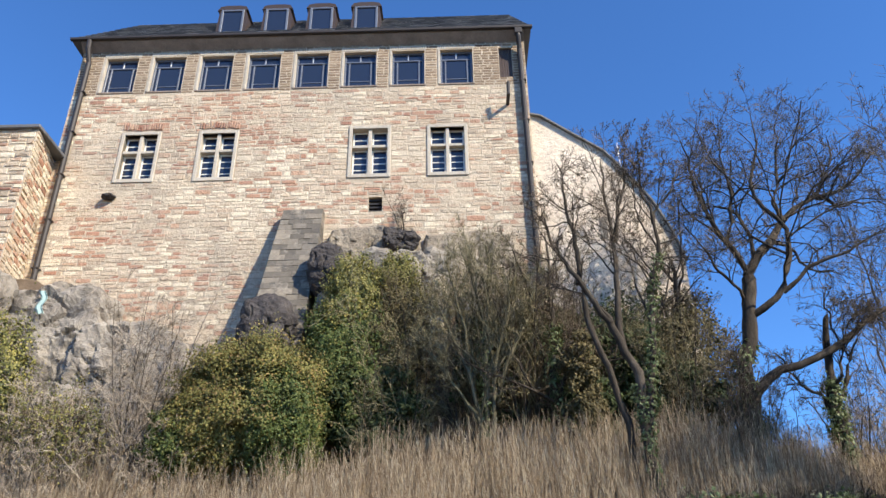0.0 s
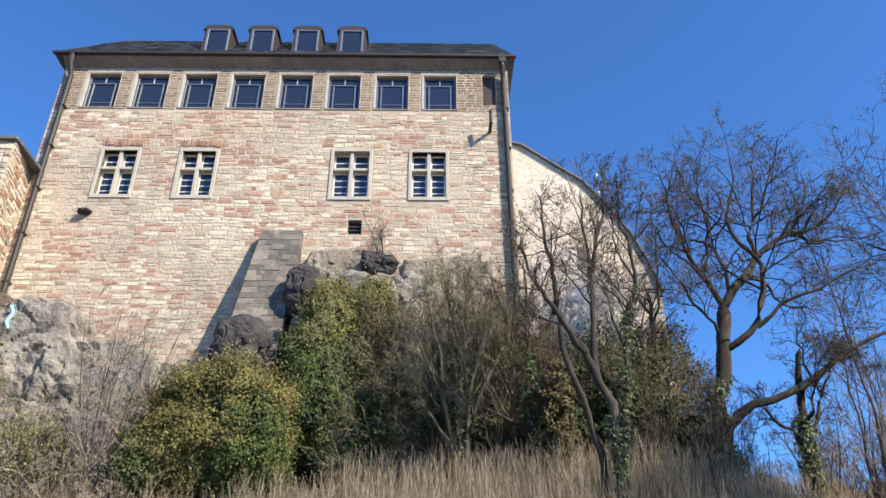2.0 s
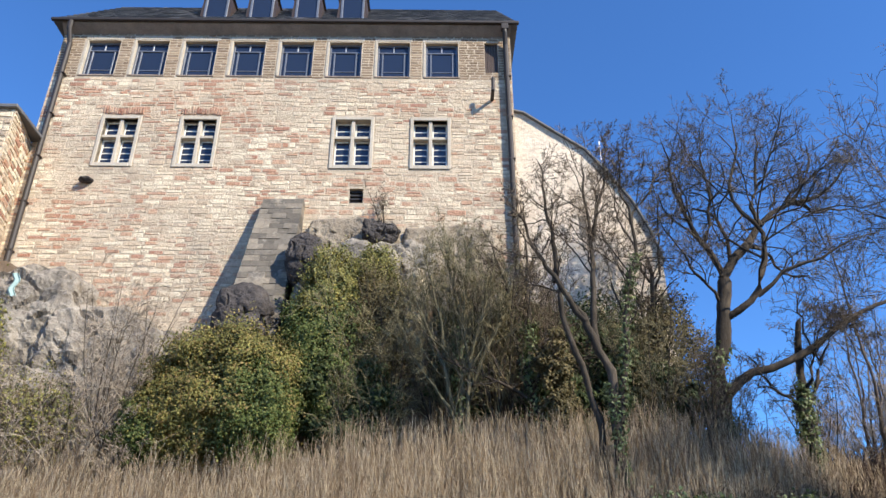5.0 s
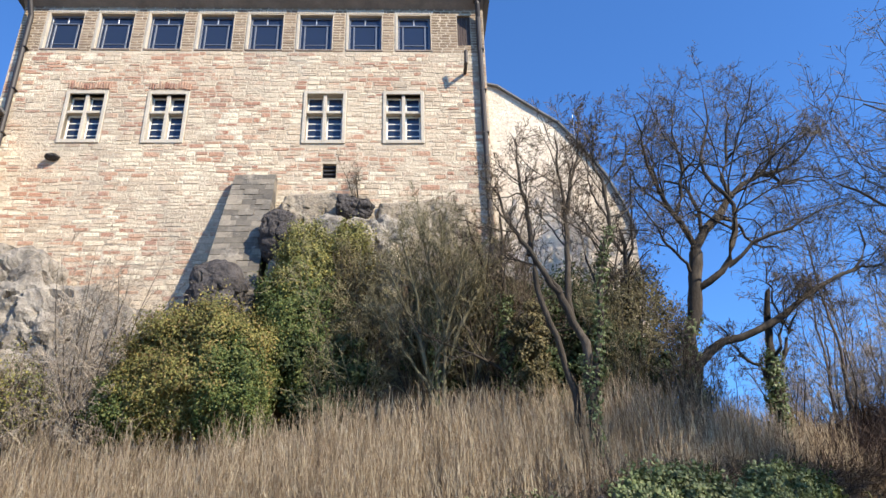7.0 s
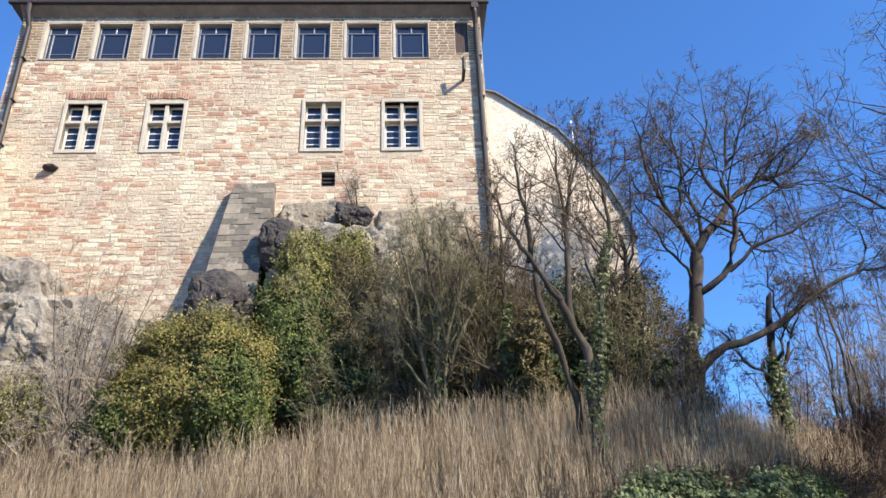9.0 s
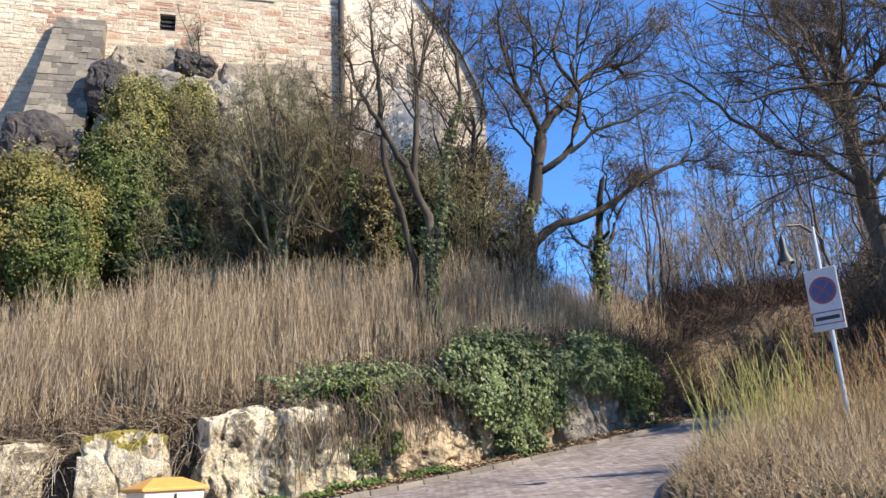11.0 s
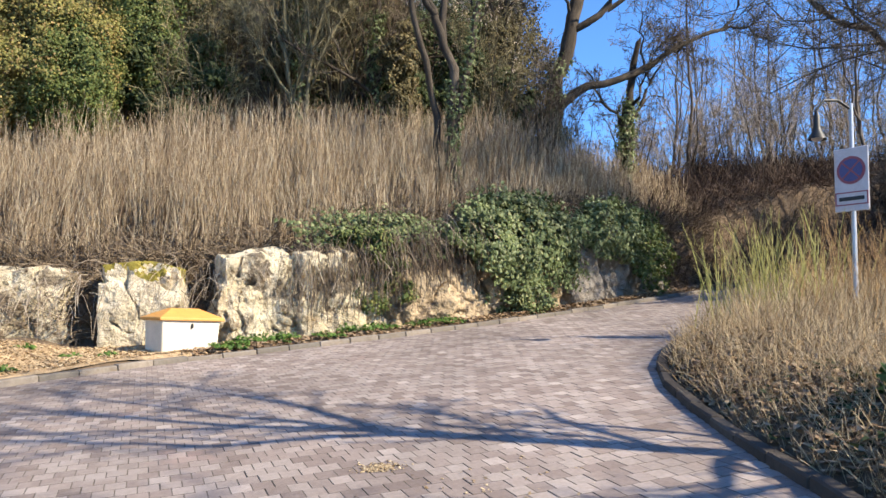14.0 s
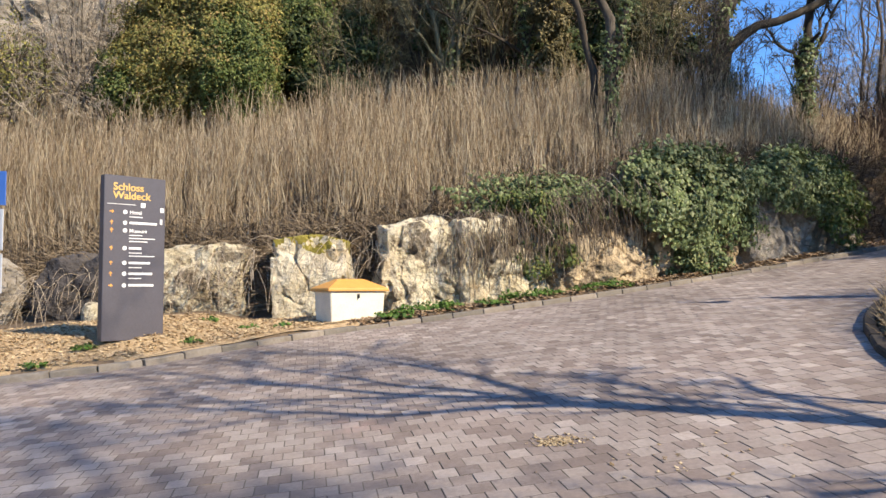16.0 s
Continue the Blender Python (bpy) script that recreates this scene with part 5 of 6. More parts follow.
for label, x, y, h, sp, n, tw in (
        ("bare shrub of many fine twigs", 2.3, 21.3, 6.6, 1.4, 20, M_TWIGOLIVE),
        ("bare shrub of many fine twigs", 0.6, 21.4, 6.2, 0.9, 12, M_TWIGOLIVE),
        ("light bare shrub at the top of the bank", 12.2, 22.9, 3.4, 1.5, 9, M_TWIG),
        ("light bare shrub at the top of the bank", 10.3, 23.2, 2.8, 1.3, 8, M_TWIG),
        ("thin bare shrub beside the ivy", -1.1, 20.9, 6.6, 1.0, 9, M_TWIGOLIVE),
        ("bare shrub tangled with brown twigs", 2.9, 21.3, 6.2, 1.3, 10, M_TWIG),
        ("pale brushy shrub above the reeds", -7.4, 19.9, 3.2, 1.5, 14, M_TWIGPALE),
        ("pale brushy shrub above the reeds", -10.6, 19.7, 3.4, 1.6, 14, M_TWIGPALE),
        ("pale brushy shrub above the reeds", -12.8, 19.8, 4.0, 1.6, 14, M_TWIGPALE),
        ("bare shrub below the end wall", 6.6, 21.2, 5.4, 1.7, 18, M_TWIGOLIVE),
        ("bare shrub below the end wall", 4.3, 21.6, 5.0, 1.6, 16, M_TWIG),
        ("bare shrub among the ivy", -1.9, 21.0, 5.0, 1.0, 7, M_TWIGOLIVE),
        ("pale thin-stemmed shrub before the crag", -8.2, 20.3, 7.0, 1.5, 16, M_TWIGPALE),
        ("brown twiggy shrub before the crag", -9.7, 20.6, 4.6, 1.5, 16, M_TWIGPALE),
        ("brown twiggy shrub before the crag", -11.8, 20.2, 4.2, 1.6, 14, M_TWIGPALE),
        ("bare twiggy thicket at the top of the bank", 8.0, 20.6, 4.2, 1.4, 14, M_TWIG),
        ("bare twiggy thicket at the top of the bank", 13.0, 23.2, 2.6, 1.6, 9, M_TWIGPALE),
        ("bare twiggy thicket at the bend", 15.5, 25.0, 3.0, 2.0, 10, M_TWIGPALE),
        ("bare twiggy thicket on the wooded hill", 13.2, 17.2, 2.6, 1.8, 18, M_TWIG),
        ("bare twiggy thicket on the wooded hill", 15.5, 17.5, 2.6, 2.0, 18, M_TWIG),
        ("bare twiggy thicket on the wooded hill", 16.8, 14.0, 2.4, 2.0, 16, M_TWIG),
        ("bare twiggy thicket on the wooded hill", 13.6, 13.4, 1.8, 1.6, 14, M_TWIG)):
    bare_shrub(label, (x, y, z_at(x, y) - 0.1), h, sp, n, int(abs(x * 37 + y * 11)), tw)

hrng = np.random.default_rng(91)
for k in range(13):
    a, d = radians(29 + 1.9 * k + hrng.uniform(-0.6, 0.6)), hrng.uniform(26.5, 33)
    x, y = d * math.sin(a), d * math.cos(a)
    bare_shrub("tall bare thicket at the edge of the wood", (x, y, z_at(x, y) - 0.1), hrng.uniform(2.8, 4.2), hrng.uniform(1.6, 2.4), 12, 300 + k, M_TWIGPALE, 3, 0.022)
bare_shrub("bare twigs growing out of the wall", (-1.4, 23.4, 14.9), 1.6, 0.9, 7, 77, M_TWIG, 2, 0.02)


def leafy(name, label, lumps, count, size, material, seed, hollow=0.25, category="shrub", stems=0):
    rng = np.random.default_rng(seed)
    pts, nrm = on_lumps(rng, lumps, count, hollow)
    low = np.array([l[0] for l in lumps]).mean(0)
    foot = tagged(base_at(name, low[0], low[1], min(l[0][2] - l[1][2] for l in lumps)), label, category)
    org = np.array(foot.matrix_basis.translation)
    v, f = kites(rng, pts - org, nrm * 0.7 + np.array(TO_SUN) * 0.75, size)
    tagged(place_mesh("foliage", quick("foliage", v, f), material, foot), kind="stuff")
    if stems:
        c = np.array([l[0] for l in lumps])
        at = c[rng.integers(0, len(c), stems)] - org
        start = at * np.array([0.35, 0.4, 0.0])
        mid = (start + at) / 2 + rng.normal(0, 0.15, at.shape)
        lines = np.stack([start, mid, at, at + (at - mid) * 0.6], 1)
        v, f = tubes(lines, np.tile(np.array([0.05, 0.035, 0.02, 0.008]), (stems, 1)), 5)
        tagged(place_mesh("branchwork", quick("branchwork", v, f), M_BARK, foot), kind="stuff")
    return foot


def scatter(rng, centre, spread, size, n):
    c, s = np.array(centre), np.array(spread)
    out = []
    while len(out) < n:
        d = rng.uniform(-1, 1, 3)
        if np.linalg.norm(d) < 1:
            r = size * rng.uniform(0.6, 1.3)
            out.append((tuple(c + d * s), (r * rng.uniform(0.8, 1.3), r, r * rng.uniform(0.7, 1.1))))
    return out


srng = np.random.default_rng(17)


def mound(name, label, centre, radii, count, size, material, seed, power=2.6, shag=0.16, side=None, category="shrub", turn=0.0, shoots=160):
    """A dense shrub: leaves over an uneven rounded form, deeper ones filling it, and shoots that stand out of it."""
    rng = np.random.default_rng(seed)
    r = np.array(radii)
    d = rng.normal(0, 1, (count, 3))
    d /= np.linalg.norm(d, axis=1, keepdims=True)
    if side is not None:
        d = d[(d @ np.array(side)) > 0.25]
    n = len(d)
    rim = 1 / (np.abs(d) ** power).sum(1) ** (1 / power)
    uneven = np.array([noise.noise(Vector(v) * 2.3 + Vector((seed, 0, 0))) + 0.6 * noise.noise(Vector(v) * 5.5 + Vector((0, seed, 0))) + 0.45 * noise.noise(Vector(v) * 12) for v in d])
    deep = np.minimum(np.abs(rng.normal(0, 0.11, n)), 0.5)
    at = d * r * (rim * (1 + shag * uneven - deep + 0.25 * shag * rng.normal(0, 1, n)))[:, None]
    foot = tagged(base_at(name, centre[0], centre[1], centre[2] - r[2], turn), label, category)
    up = np.array([0, 0, r[2]])
    v, f = kites(rng, at + up, d / r * r.mean() + rng.normal(0, 0.5, d.shape) + np.array(TO_SUN) * 0.25, size, 0.5)
    tagged(place_mesh("foliage", quick("foliage", v, f), material, foot), kind="stuff")
    pick = rng.integers(0, n, shoots)
    lines = wander(rng, at[pick] * 0.55 + up, d[pick] * 0.8 + np.array([0, 0, 0.4]), np.linalg.norm(at[pick], axis=1) * rng.uniform(0.4, 0.62, shoots), 5, 0.12, 0.03)
    v, f = tubes(lines, np.tile(np.linspace(0.012, 0.005, 5), (shoots, 1)), 4)
    tagged(place_mesh("branchwork", quick("branchwork", v, f), M_TWIG, foot), kind="stuff")
    return foot


mound("evergreen_shrub", "broad evergreen shrub with olive and yellow-green leaves", (-5.35, 20.35, 7.75), (1.72, 1.15, 1.72), 62000, 0.066, M_HEDGE, 50, 3.0, 0.36)
mound("evergreen_shrub", "rounded evergreen shrub with olive and brownish leaves", (-6.4, 20.2, 7.3), (1.1, 0.9, 1.4), 26000, 0.064, M_HEDGE, 60, 2.2, 0.3)
mound("evergreen_shrub", "low evergreen shrub with brownish olive leaves", (-7.3, 20.1, 6.7), (0.75, 0.7, 0.9), 11000, 0.065, M_IVYMID, 58, 2.1, 0.32)
mound("ivy_cover", "green ivy climbing over the evergreen shrub", (-4.5, 20.2, 7.2), (1.1, 1.22, 1.5), 34000, 0.066, M_IVYMID, 59, 2.8, 0.22, (0.5, -0.8, -0.2), "ivy", 0, 30)
mound("ivy_thicket", "tall thicket of yellowish ivy on the crag", (-2.85, 21.8, 11.25), (0.95, 0.7, 1.6), 24000, 0.07, M_IVYYELLOW, 51, 2.2, 0.42, None, "ivy", 0, 60)
mound("ivy_thicket", "mid green ivy climbing the crag", (-2.9, 21.6, 9.2), (1.3, 0.8, 2.1), 28000, 0.07, M_IVYMID, 61, 2.4, 0.4, None, "ivy", 0, 60)
mound("ivy_thicket", "yellowish ivy beside the dark rock ledge", (-1.5, 22.3, 12.2), (0.7, 0.5, 1.1), 10000, 0.065, M_IVYYELLOW, 62, 2.1, 0.45, None, "ivy", 0, 60)
mound("ivy_thicket", "dull olive ivy tangled with brown twigs", (-1.5, 21.6, 9.8), (1.0, 0.6, 2.3), 18000, 0.062, M_IVYDULL, 63, 2.1, 0.45, None, "ivy", 0, 200)
# the dark leaf colour here paints the deep shade between the bushes
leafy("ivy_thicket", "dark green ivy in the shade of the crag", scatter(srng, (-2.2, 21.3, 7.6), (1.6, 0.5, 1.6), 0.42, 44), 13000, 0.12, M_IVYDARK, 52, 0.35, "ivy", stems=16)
leafy("ivy_thicket", "dark green ivy filling the shaded gaps behind bare bushes", scatter(srng, (2.1, 22.1, 8.7), (2.0, 0.4, 3.0), 0.42, 80), 24000, 0.12, M_IVYDARK, 53, 0.4, "ivy", stems=20)
mound("ivy_thicket", "dull olive ivy heaped against the end wall", (7.5, 22.0, 8.9), (1.5, 0.7, 2.6), 18000, 0.075, M_IVYDULL, 66, 2.1, 0.4, None, "ivy", 0, 200)
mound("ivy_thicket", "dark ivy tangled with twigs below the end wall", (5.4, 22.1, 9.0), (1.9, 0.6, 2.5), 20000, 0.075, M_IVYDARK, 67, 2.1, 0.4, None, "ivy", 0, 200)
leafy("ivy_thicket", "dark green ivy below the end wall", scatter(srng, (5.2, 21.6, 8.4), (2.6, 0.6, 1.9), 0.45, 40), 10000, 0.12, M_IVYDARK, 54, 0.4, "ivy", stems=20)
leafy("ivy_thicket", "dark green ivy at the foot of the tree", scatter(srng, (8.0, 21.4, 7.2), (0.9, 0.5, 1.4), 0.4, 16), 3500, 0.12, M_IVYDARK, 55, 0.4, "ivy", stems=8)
leafy("ivy_column", "ivy-covered tree stump among bare bushes", scatter(srng, (3.75, 20.1, 8.0), (0.5, 0.3, 1.7), 0.3, 24), 7500, 0.08, M_IVYDULL, 56, 0.35, "ivy", stems=6)
mound("ivy_patch", "pale yellow-green ivy on the grey crag", (-12.4, 19.9, 8.4), (0.9, 0.5, 1.8), 7000, 0.075, M_IVYYELLOW, 57, 2.0, 0.55, None, "ivy", 0, 120)
mound("scrub", "golden brown scrub before the crag", (-10.3, 19.9, 7.0), (1.3, 0.6, 1.1), 3500, 0.06, M_IVYYELLOW, 68, 2.0, 0.6, None, "shrub", 0, 260)

# hanging ivy on the rocks by the lane
mound("hanging_ivy", "thick green ivy cushion hanging over the rocks", (5.35, 14.95, 2.95), (1.75, 0.65, 1.15), 26000, 0.088, M_IVY, 160, 2.3, 0.34, (0, -0.75, 0.45), "ivy", 26, 10)
mound("hanging_ivy", "green ivy hanging over the grey rock", (7.9, 16.2, 3.5), (1.5, 0.6, 0.8), 14000, 0.08, M_IVY, 161, 2.2, 0.34, (0, -0.75, 0.45), "ivy", 30, 10)
mound("hanging_ivy", "dark ivy curtain where the lane bends", (9.3, 17.1, 3.1), (0.95, 0.6, 1.1), 8000, 0.085, M_IVYMID, 162, 2.2, 0.36, (0, -0.75, 0.45), "ivy", 32, 10)
mound("hanging_ivy", "sparse ivy trailing down the limestone", (2.8, 14.35, 2.95), (1.9, 0.45, 0.55), 12000, 0.07, M_IVY, 163, 2.0, 0.5, (0, -0.75, 0.45), "ivy", 14, 60)
leafy("hanging_ivy", "sparse ivy trailing down the limestone", scatter(srng, (2.3, 13.75, 2.4), (1.1, 0.25, 0.8), 0.16, 50), 4600, 0.06, M_IVYMID, 64, 0.5, "ivy")
leafy("hanging_ivy", "bluish ivy low on the ochre rock", scatter(srng, (5.3, 14.6, 1.95), (0.9, 0.2, 0.4), 0.2, 20), 3000, 0.065, M_IVY, 65, 0.4, "ivy")


# ---- canes, grass and litter ----
def cane_field(name, label, x, y, z, height, seed, material, r=0.007, lean=0.10, twigs=3, category="reeds"):
    rng = np.random.default_rng(seed)
    n = len(x)
    start = np.stack([x, y, z], 1)
    way = np.stack([rng.normal(0, lean, n), rng.normal(0, lean, n), np.ones(n)], 1)
    way /= np.linalg.norm(way, axis=1, keepdims=True)
    lines = wander(rng, start, way, height, 5, 0.075, 0.0)
    radii = (r * rng.uniform(0.7, 1.4, n))[:, None] * np.linspace(1, 0.35, 5)[None]
    pieces = [tubes(lines, radii, 3)]
    if twigs:
        l2, r2 = branch_out(rng, lines, radii, twigs, 0.20, 24, 0.1, 0.12, 0.75, 0.45, 3, least=r * 0.45)
        pieces.append(tubes(l2, r2, 3))
    v, f = joined(pieces)
    ob = place_mesh(name, quick(name, v, f), material)
    return tagged(ob, label, category, kind="stuff")


crng = np.random.default_rng(23)
n = 19000
x = crng.uniform(-13, 12.5, n)
d = crng.uniform(0.7, 6.3, n)
y = np.interp(x, *ROCK_LINE.T) + d
ok = ((y < 20.9 - 0.6 * (x < -6)) | (x > 9.2)) & (lumpy(1.4 * x, 1.4 * y) + crng.normal(0, 0.3, n) > -0.28)
x, y, d = x[ok], y[ok], d[ok]
h = (0.5 + 1.15 * smooth01(d / 2.2)) * crng.uniform(0.5, 1.3, len(x)) * (1 + 0.16 * np.sin(0.9 * x) * np.sin(1.7 * x + 0.6)) * (1 + 0.22 * lumpy(1.7 * x, 1.7 * y))
h *= np.interp(x, [-13, 6, 11, 16], [1, 1, 0.85, 0.8])
cane_field("dry_canes", "tall dry tan canes covering the bank", x, y, land(x, y) - 0.05, h, 31, M_CANE, 0.0075, 0.085, 6)

n = 23000
x = crng.uniform(-13, 13, n)
d = np.abs(crng.normal(0.5, 0.9, n))
y = np.interp(x, *ROCK_LINE.T) + d
start = np.stack([x, y, land(x, y) + 0.02], 1)
way = np.stack([crng.normal(0, 0.8, n), crng.normal(-0.3, 0.7, n), np.abs(crng.normal(0.5, 0.4, n))], 1)
way /= np.linalg.norm(way, axis=1, keepdims=True)
lines = wander(crng, start, way, crng.uniform(0.2, 0.85, n), 5, 0.2, -0.12)
v, f = tubes(lines, np.full((n, 5), 0.0062), 3)
tagged(place_mesh("brush", quick("brush", v, f), M_TWIG), "tangled dead brush along the top of the rocks", "brush", kind="stuff")

n = 420
x = crng.uniform(-6.5, 5, n)
y = np.interp(x, *ROCK_LINE.T) + crng.normal(-0.05, 0.25, n)
start = np.stack([x, y, road_z(x, y) + np.interp(x, *ROCK_RISE.T) * crng.uniform(0.75, 1.15, n)], 1)
way = np.stack([crng.normal(0, 0.5, n), crng.normal(-0.8, 0.3, n), crng.normal(0.3, 0.3, n)], 1)
way /= np.linalg.norm(way, axis=1, keepdims=True)
lines = wander(crng, start, way, crng.uniform(0.4, 1.3, n), 7, 0.16, -0.42)
v, f = tubes(lines, np.full((n, 7), 0.0042), 3)
tagged(place_mesh("trailing_stems", quick("trailing_stems", v, f), M_TWIGPALE), "dry stems trailing over the rocks", "brush", kind="stuff")

n = 1700
x = crng.uniform(0.9, 4.8, n)
y = np.interp(x, *ROCK_LINE.T) + crng.normal(-0.1, 0.22, n)
start = np.stack([x, y, road_z(x, y) + np.interp(x, *ROCK_RISE.T) * crng.uniform(0.8, 1.15, n)], 1)
way = np.stack([crng.normal(0, 0.5, n), crng.normal(-0.8, 0.3, n), crng.normal(0.2, 0.3, n)], 1)
way /= np.linalg.norm(way, axis=1, keepdims=True)
lines = wander(crng, start, way, crng.uniform(0.3, 1.3, n), 7, 0.16, -0.65)
v, f = tubes(lines, np.full((n, 7), 0.005), 3)
tagged(place_mesh("dry_creeper", quick("dry_creeper", v, f), M_TWIG), "brown dry creeper hanging over the limestone", "creeper", kind="stuff")

# island: dry grass, green shoots and reddish stems
n = 40000
x = 3.3 + 11 * crng.random(n) ** 1.9
y = crng.uniform(1.0, 15, n)
side = x - np.interp(y, ISLAND[:, 1], ISLAND[:, 0])
ok = (side > 0.12) & (0.74 * x + 0.67 * y < 18.5)
x, y, side = x[ok], y[ok], side[ok]
h = np.interp(y, [3, 7], [0.5, 1.0]) * (0.28 + 0.22 * smooth01(side / 1.2)) * crng.uniform(0.5, 1.3, len(x))
cane_field("dry_grass", "dry straw-coloured grass on the planted island", x, y, land(x, y) - 0.03, h, 32, M_GRASS, 0.0031, 0.75, 3, "grass")
n = 170
a, rr = crng.uniform(0, 6.28, n), np.abs(crng.normal(0, 0.75, n))
x, y = 7.0 + rr * np.cos(a), 9.35 + rr * np.sin(a) * 0.8
ok = x > np.interp(y, ISLAND[:, 1], ISLAND[:, 0]) + 0.25
x, y = x[ok], y[ok]
n = len(x)
cane_field("green_shoots", "yellow-green budding shoots on the planted island", x, y, land(x, y) - 0.03, crng.uniform(0.6, 1.5, n), 33, M_GREENSHOOT, 0.007, 0.22, 4, "shrub")
n = 800
x, y = crng.normal(9.3, 1.5, n), crng.normal(7.6, 1.4, n)
ok = x > np.interp(y, ISLAND[:, 1], ISLAND[:, 0]) + 1.6
x, y = x[ok], y[ok]
n = len(x)
cane_field("reddish_stems", "reddish brown bare stems on the planted island", x, y, land(x, y) - 0.03, crng.uniform(0.5, 1.5, n), 34, M_REDSTEM, 0.0045, 0.28, 7, "shrub")


# brush over the wooded hill
n = 46000
x, y = crng.uniform(9, 27, n), crng.uniform(8, 27, n)
s, side = 0.74 * x + 0.67 * y, x - np.interp(y, ISLAND[:, 1], ISLAND[:, 0])
ok = ((s > 16.6) & (side > 0.3) & (y < 16.2)) | ((x > 10.5) & (y > np.interp(x, *ROCK_LINE.T) - 0.15))
x, y = x[ok], y[ok]
n = len(x)
start = np.stack([x, y, land(x, y) - 0.02], 1)
way = np.stack([crng.normal(-0.3, 0.6, n), crng.normal(-0.2, 0.6, n), np.abs(crng.normal(0.8, 0.4, n))], 1)
way /= np.linalg.norm(way, axis=1, keepdims=True)
lines = wander(crng, start, way, crng.uniform(0.25, 1.3, n), 5, 0.2, -0.1)
v, f = tubes(lines, np.full((n, 5), 0.007), 3)
tagged(place_mesh("hill_brush", quick("hill_brush", v, f), M_HILLTWIG), "brown dead brush covering the wooded hill", "brush", kind="stuff")


def strewn(name, label, x, y, size, material, seed, lift=0.012, flat=1.0, category="litter"):
    rng = np.random.default_rng(seed)
    n = len(x)
    at = np.stack([x, y, land(x, y) + lift * rng.uniform(0.4, 1.6, n)], 1)
    v, f = kites(rng, at, np.tile(np.array([0, 0, flat * 1.6]), (n, 1)), size, 0.0)
    return tagged(place_mesh(name, quick(name, v, f), material), label, category, kind="stuff")


# spilled straw on the paving
n = 260
x, y = crng.normal(1.13, 0.075, n), crng.normal(5.32, 0.06, n)
x[220:], y[220:] = crng.normal(1.75, 0.3, 40), crng.normal(4.75, 0.2, 40)
at = np.stack([x, y, road_z(x, y) + 0.02], 1)
v, f = kites(crng, at, np.tile(np.array([0, 0, 1.6]), (n, 1)), np.full(n, 0.026), 0.0)
tagged(place_mesh("spilled_straw", quick("spilled_straw", v, f), M_GRASS), "pale straw spilled on the paving", "straw", kind="stuff")

# wood chips round the sign
bed = [(-9.5, 9.2), (-7, 9.25), (-5, 9.5), (-3.3, 10.05), (-2.3, 10.95), (-1.5, 11.6), (-0.6, 12.05)]
n = 24000
x = crng.uniform(-9.5, -0.7, n)
k0 = np.interp(x, [p[0] for p in bed], [p[1] for p in bed])
y = k0 + 0.1 + crng.random(n) * np.interp(x, [-9, -5, -2.5, -0.7], [2.6, 3.5, 2.6, 1.3])
strewn("wood_chips", "pale wood chips mulching the bed round the sign", x, y, np.full(n, 0.046), M_CHIPS, 35, 0.028)
bx = np.linspace(-9.6, -0.6, 46)
by0 = np.interp(bx, [p[0] for p in bed], [p[1] for p in bed]) - 0.03
by1 = by0 + np.interp(bx, [-9, -5, -2.5, -0.6], [2.7, 3.6, 2.7, 1.4])
strip = by0[:, None] + (by1 - by0)[:, None] * np.linspace(0, 1, 14)[None]
sx = np.repeat(bx[:, None], 14, 1)
idx = np.arange(46 * 14).reshape(46, 14)
quads = np.stack([idx[:-1, :-1], idx[1:, :-1], idx[1:, 1:], idx[:-1, 1:]], -1).reshape(-1, 4)
tagged(place_mesh("mulch_bed", quick("mulch_bed", np.stack([sx, strip, land(sx, strip) + 0.018], -1).reshape(-1, 3), quads), M_CHIPBED, smooth=True), "bed of tan wood-chip mulch beside the kerb", "mulch", kind="structure")

n = 5000
x = crng.uniform(-6, 12, n)
y = np.interp(x, *KERB.T) + 0.12 + np.abs(crng.normal(0, 0.35, n))
ok = (x > -0.8) | (y > np.interp(x, *ROCK_LINE.T) - 0.9)
strewn("dead_leaves", "brown dead leaves along the foot of the rocks", x[ok], y[ok], np.full(ok.sum(), 0.07), M_DEADLEAF, 36, 0.03)
n = 5000
y = crng.uniform(2, 13, n)
x = np.interp(y, ISLAND[:, 1], ISLAND[:, 0]) + 0.1 + np.abs(crng.normal(0, 0.7, n))
strewn("dead_leaves", "brown dead leaves on the planted island", x, y, np.full(n, 0.065), M_DEADLEAF, 37, 0.05)
n = 700
x, y = crng.normal(4.4, 0.45, n), crng.normal(3.9, 0.7, n)
ok = x > np.interp(y, ISLAND[:, 1], ISLAND[:, 0]) + 0.12
strewn("ground_ivy", "creeping ivy on the edge of the island", x[ok], y[ok], np.full(ok.sum(), 0.07), M_IVYDARK, 38, 0.06, category="ivy")


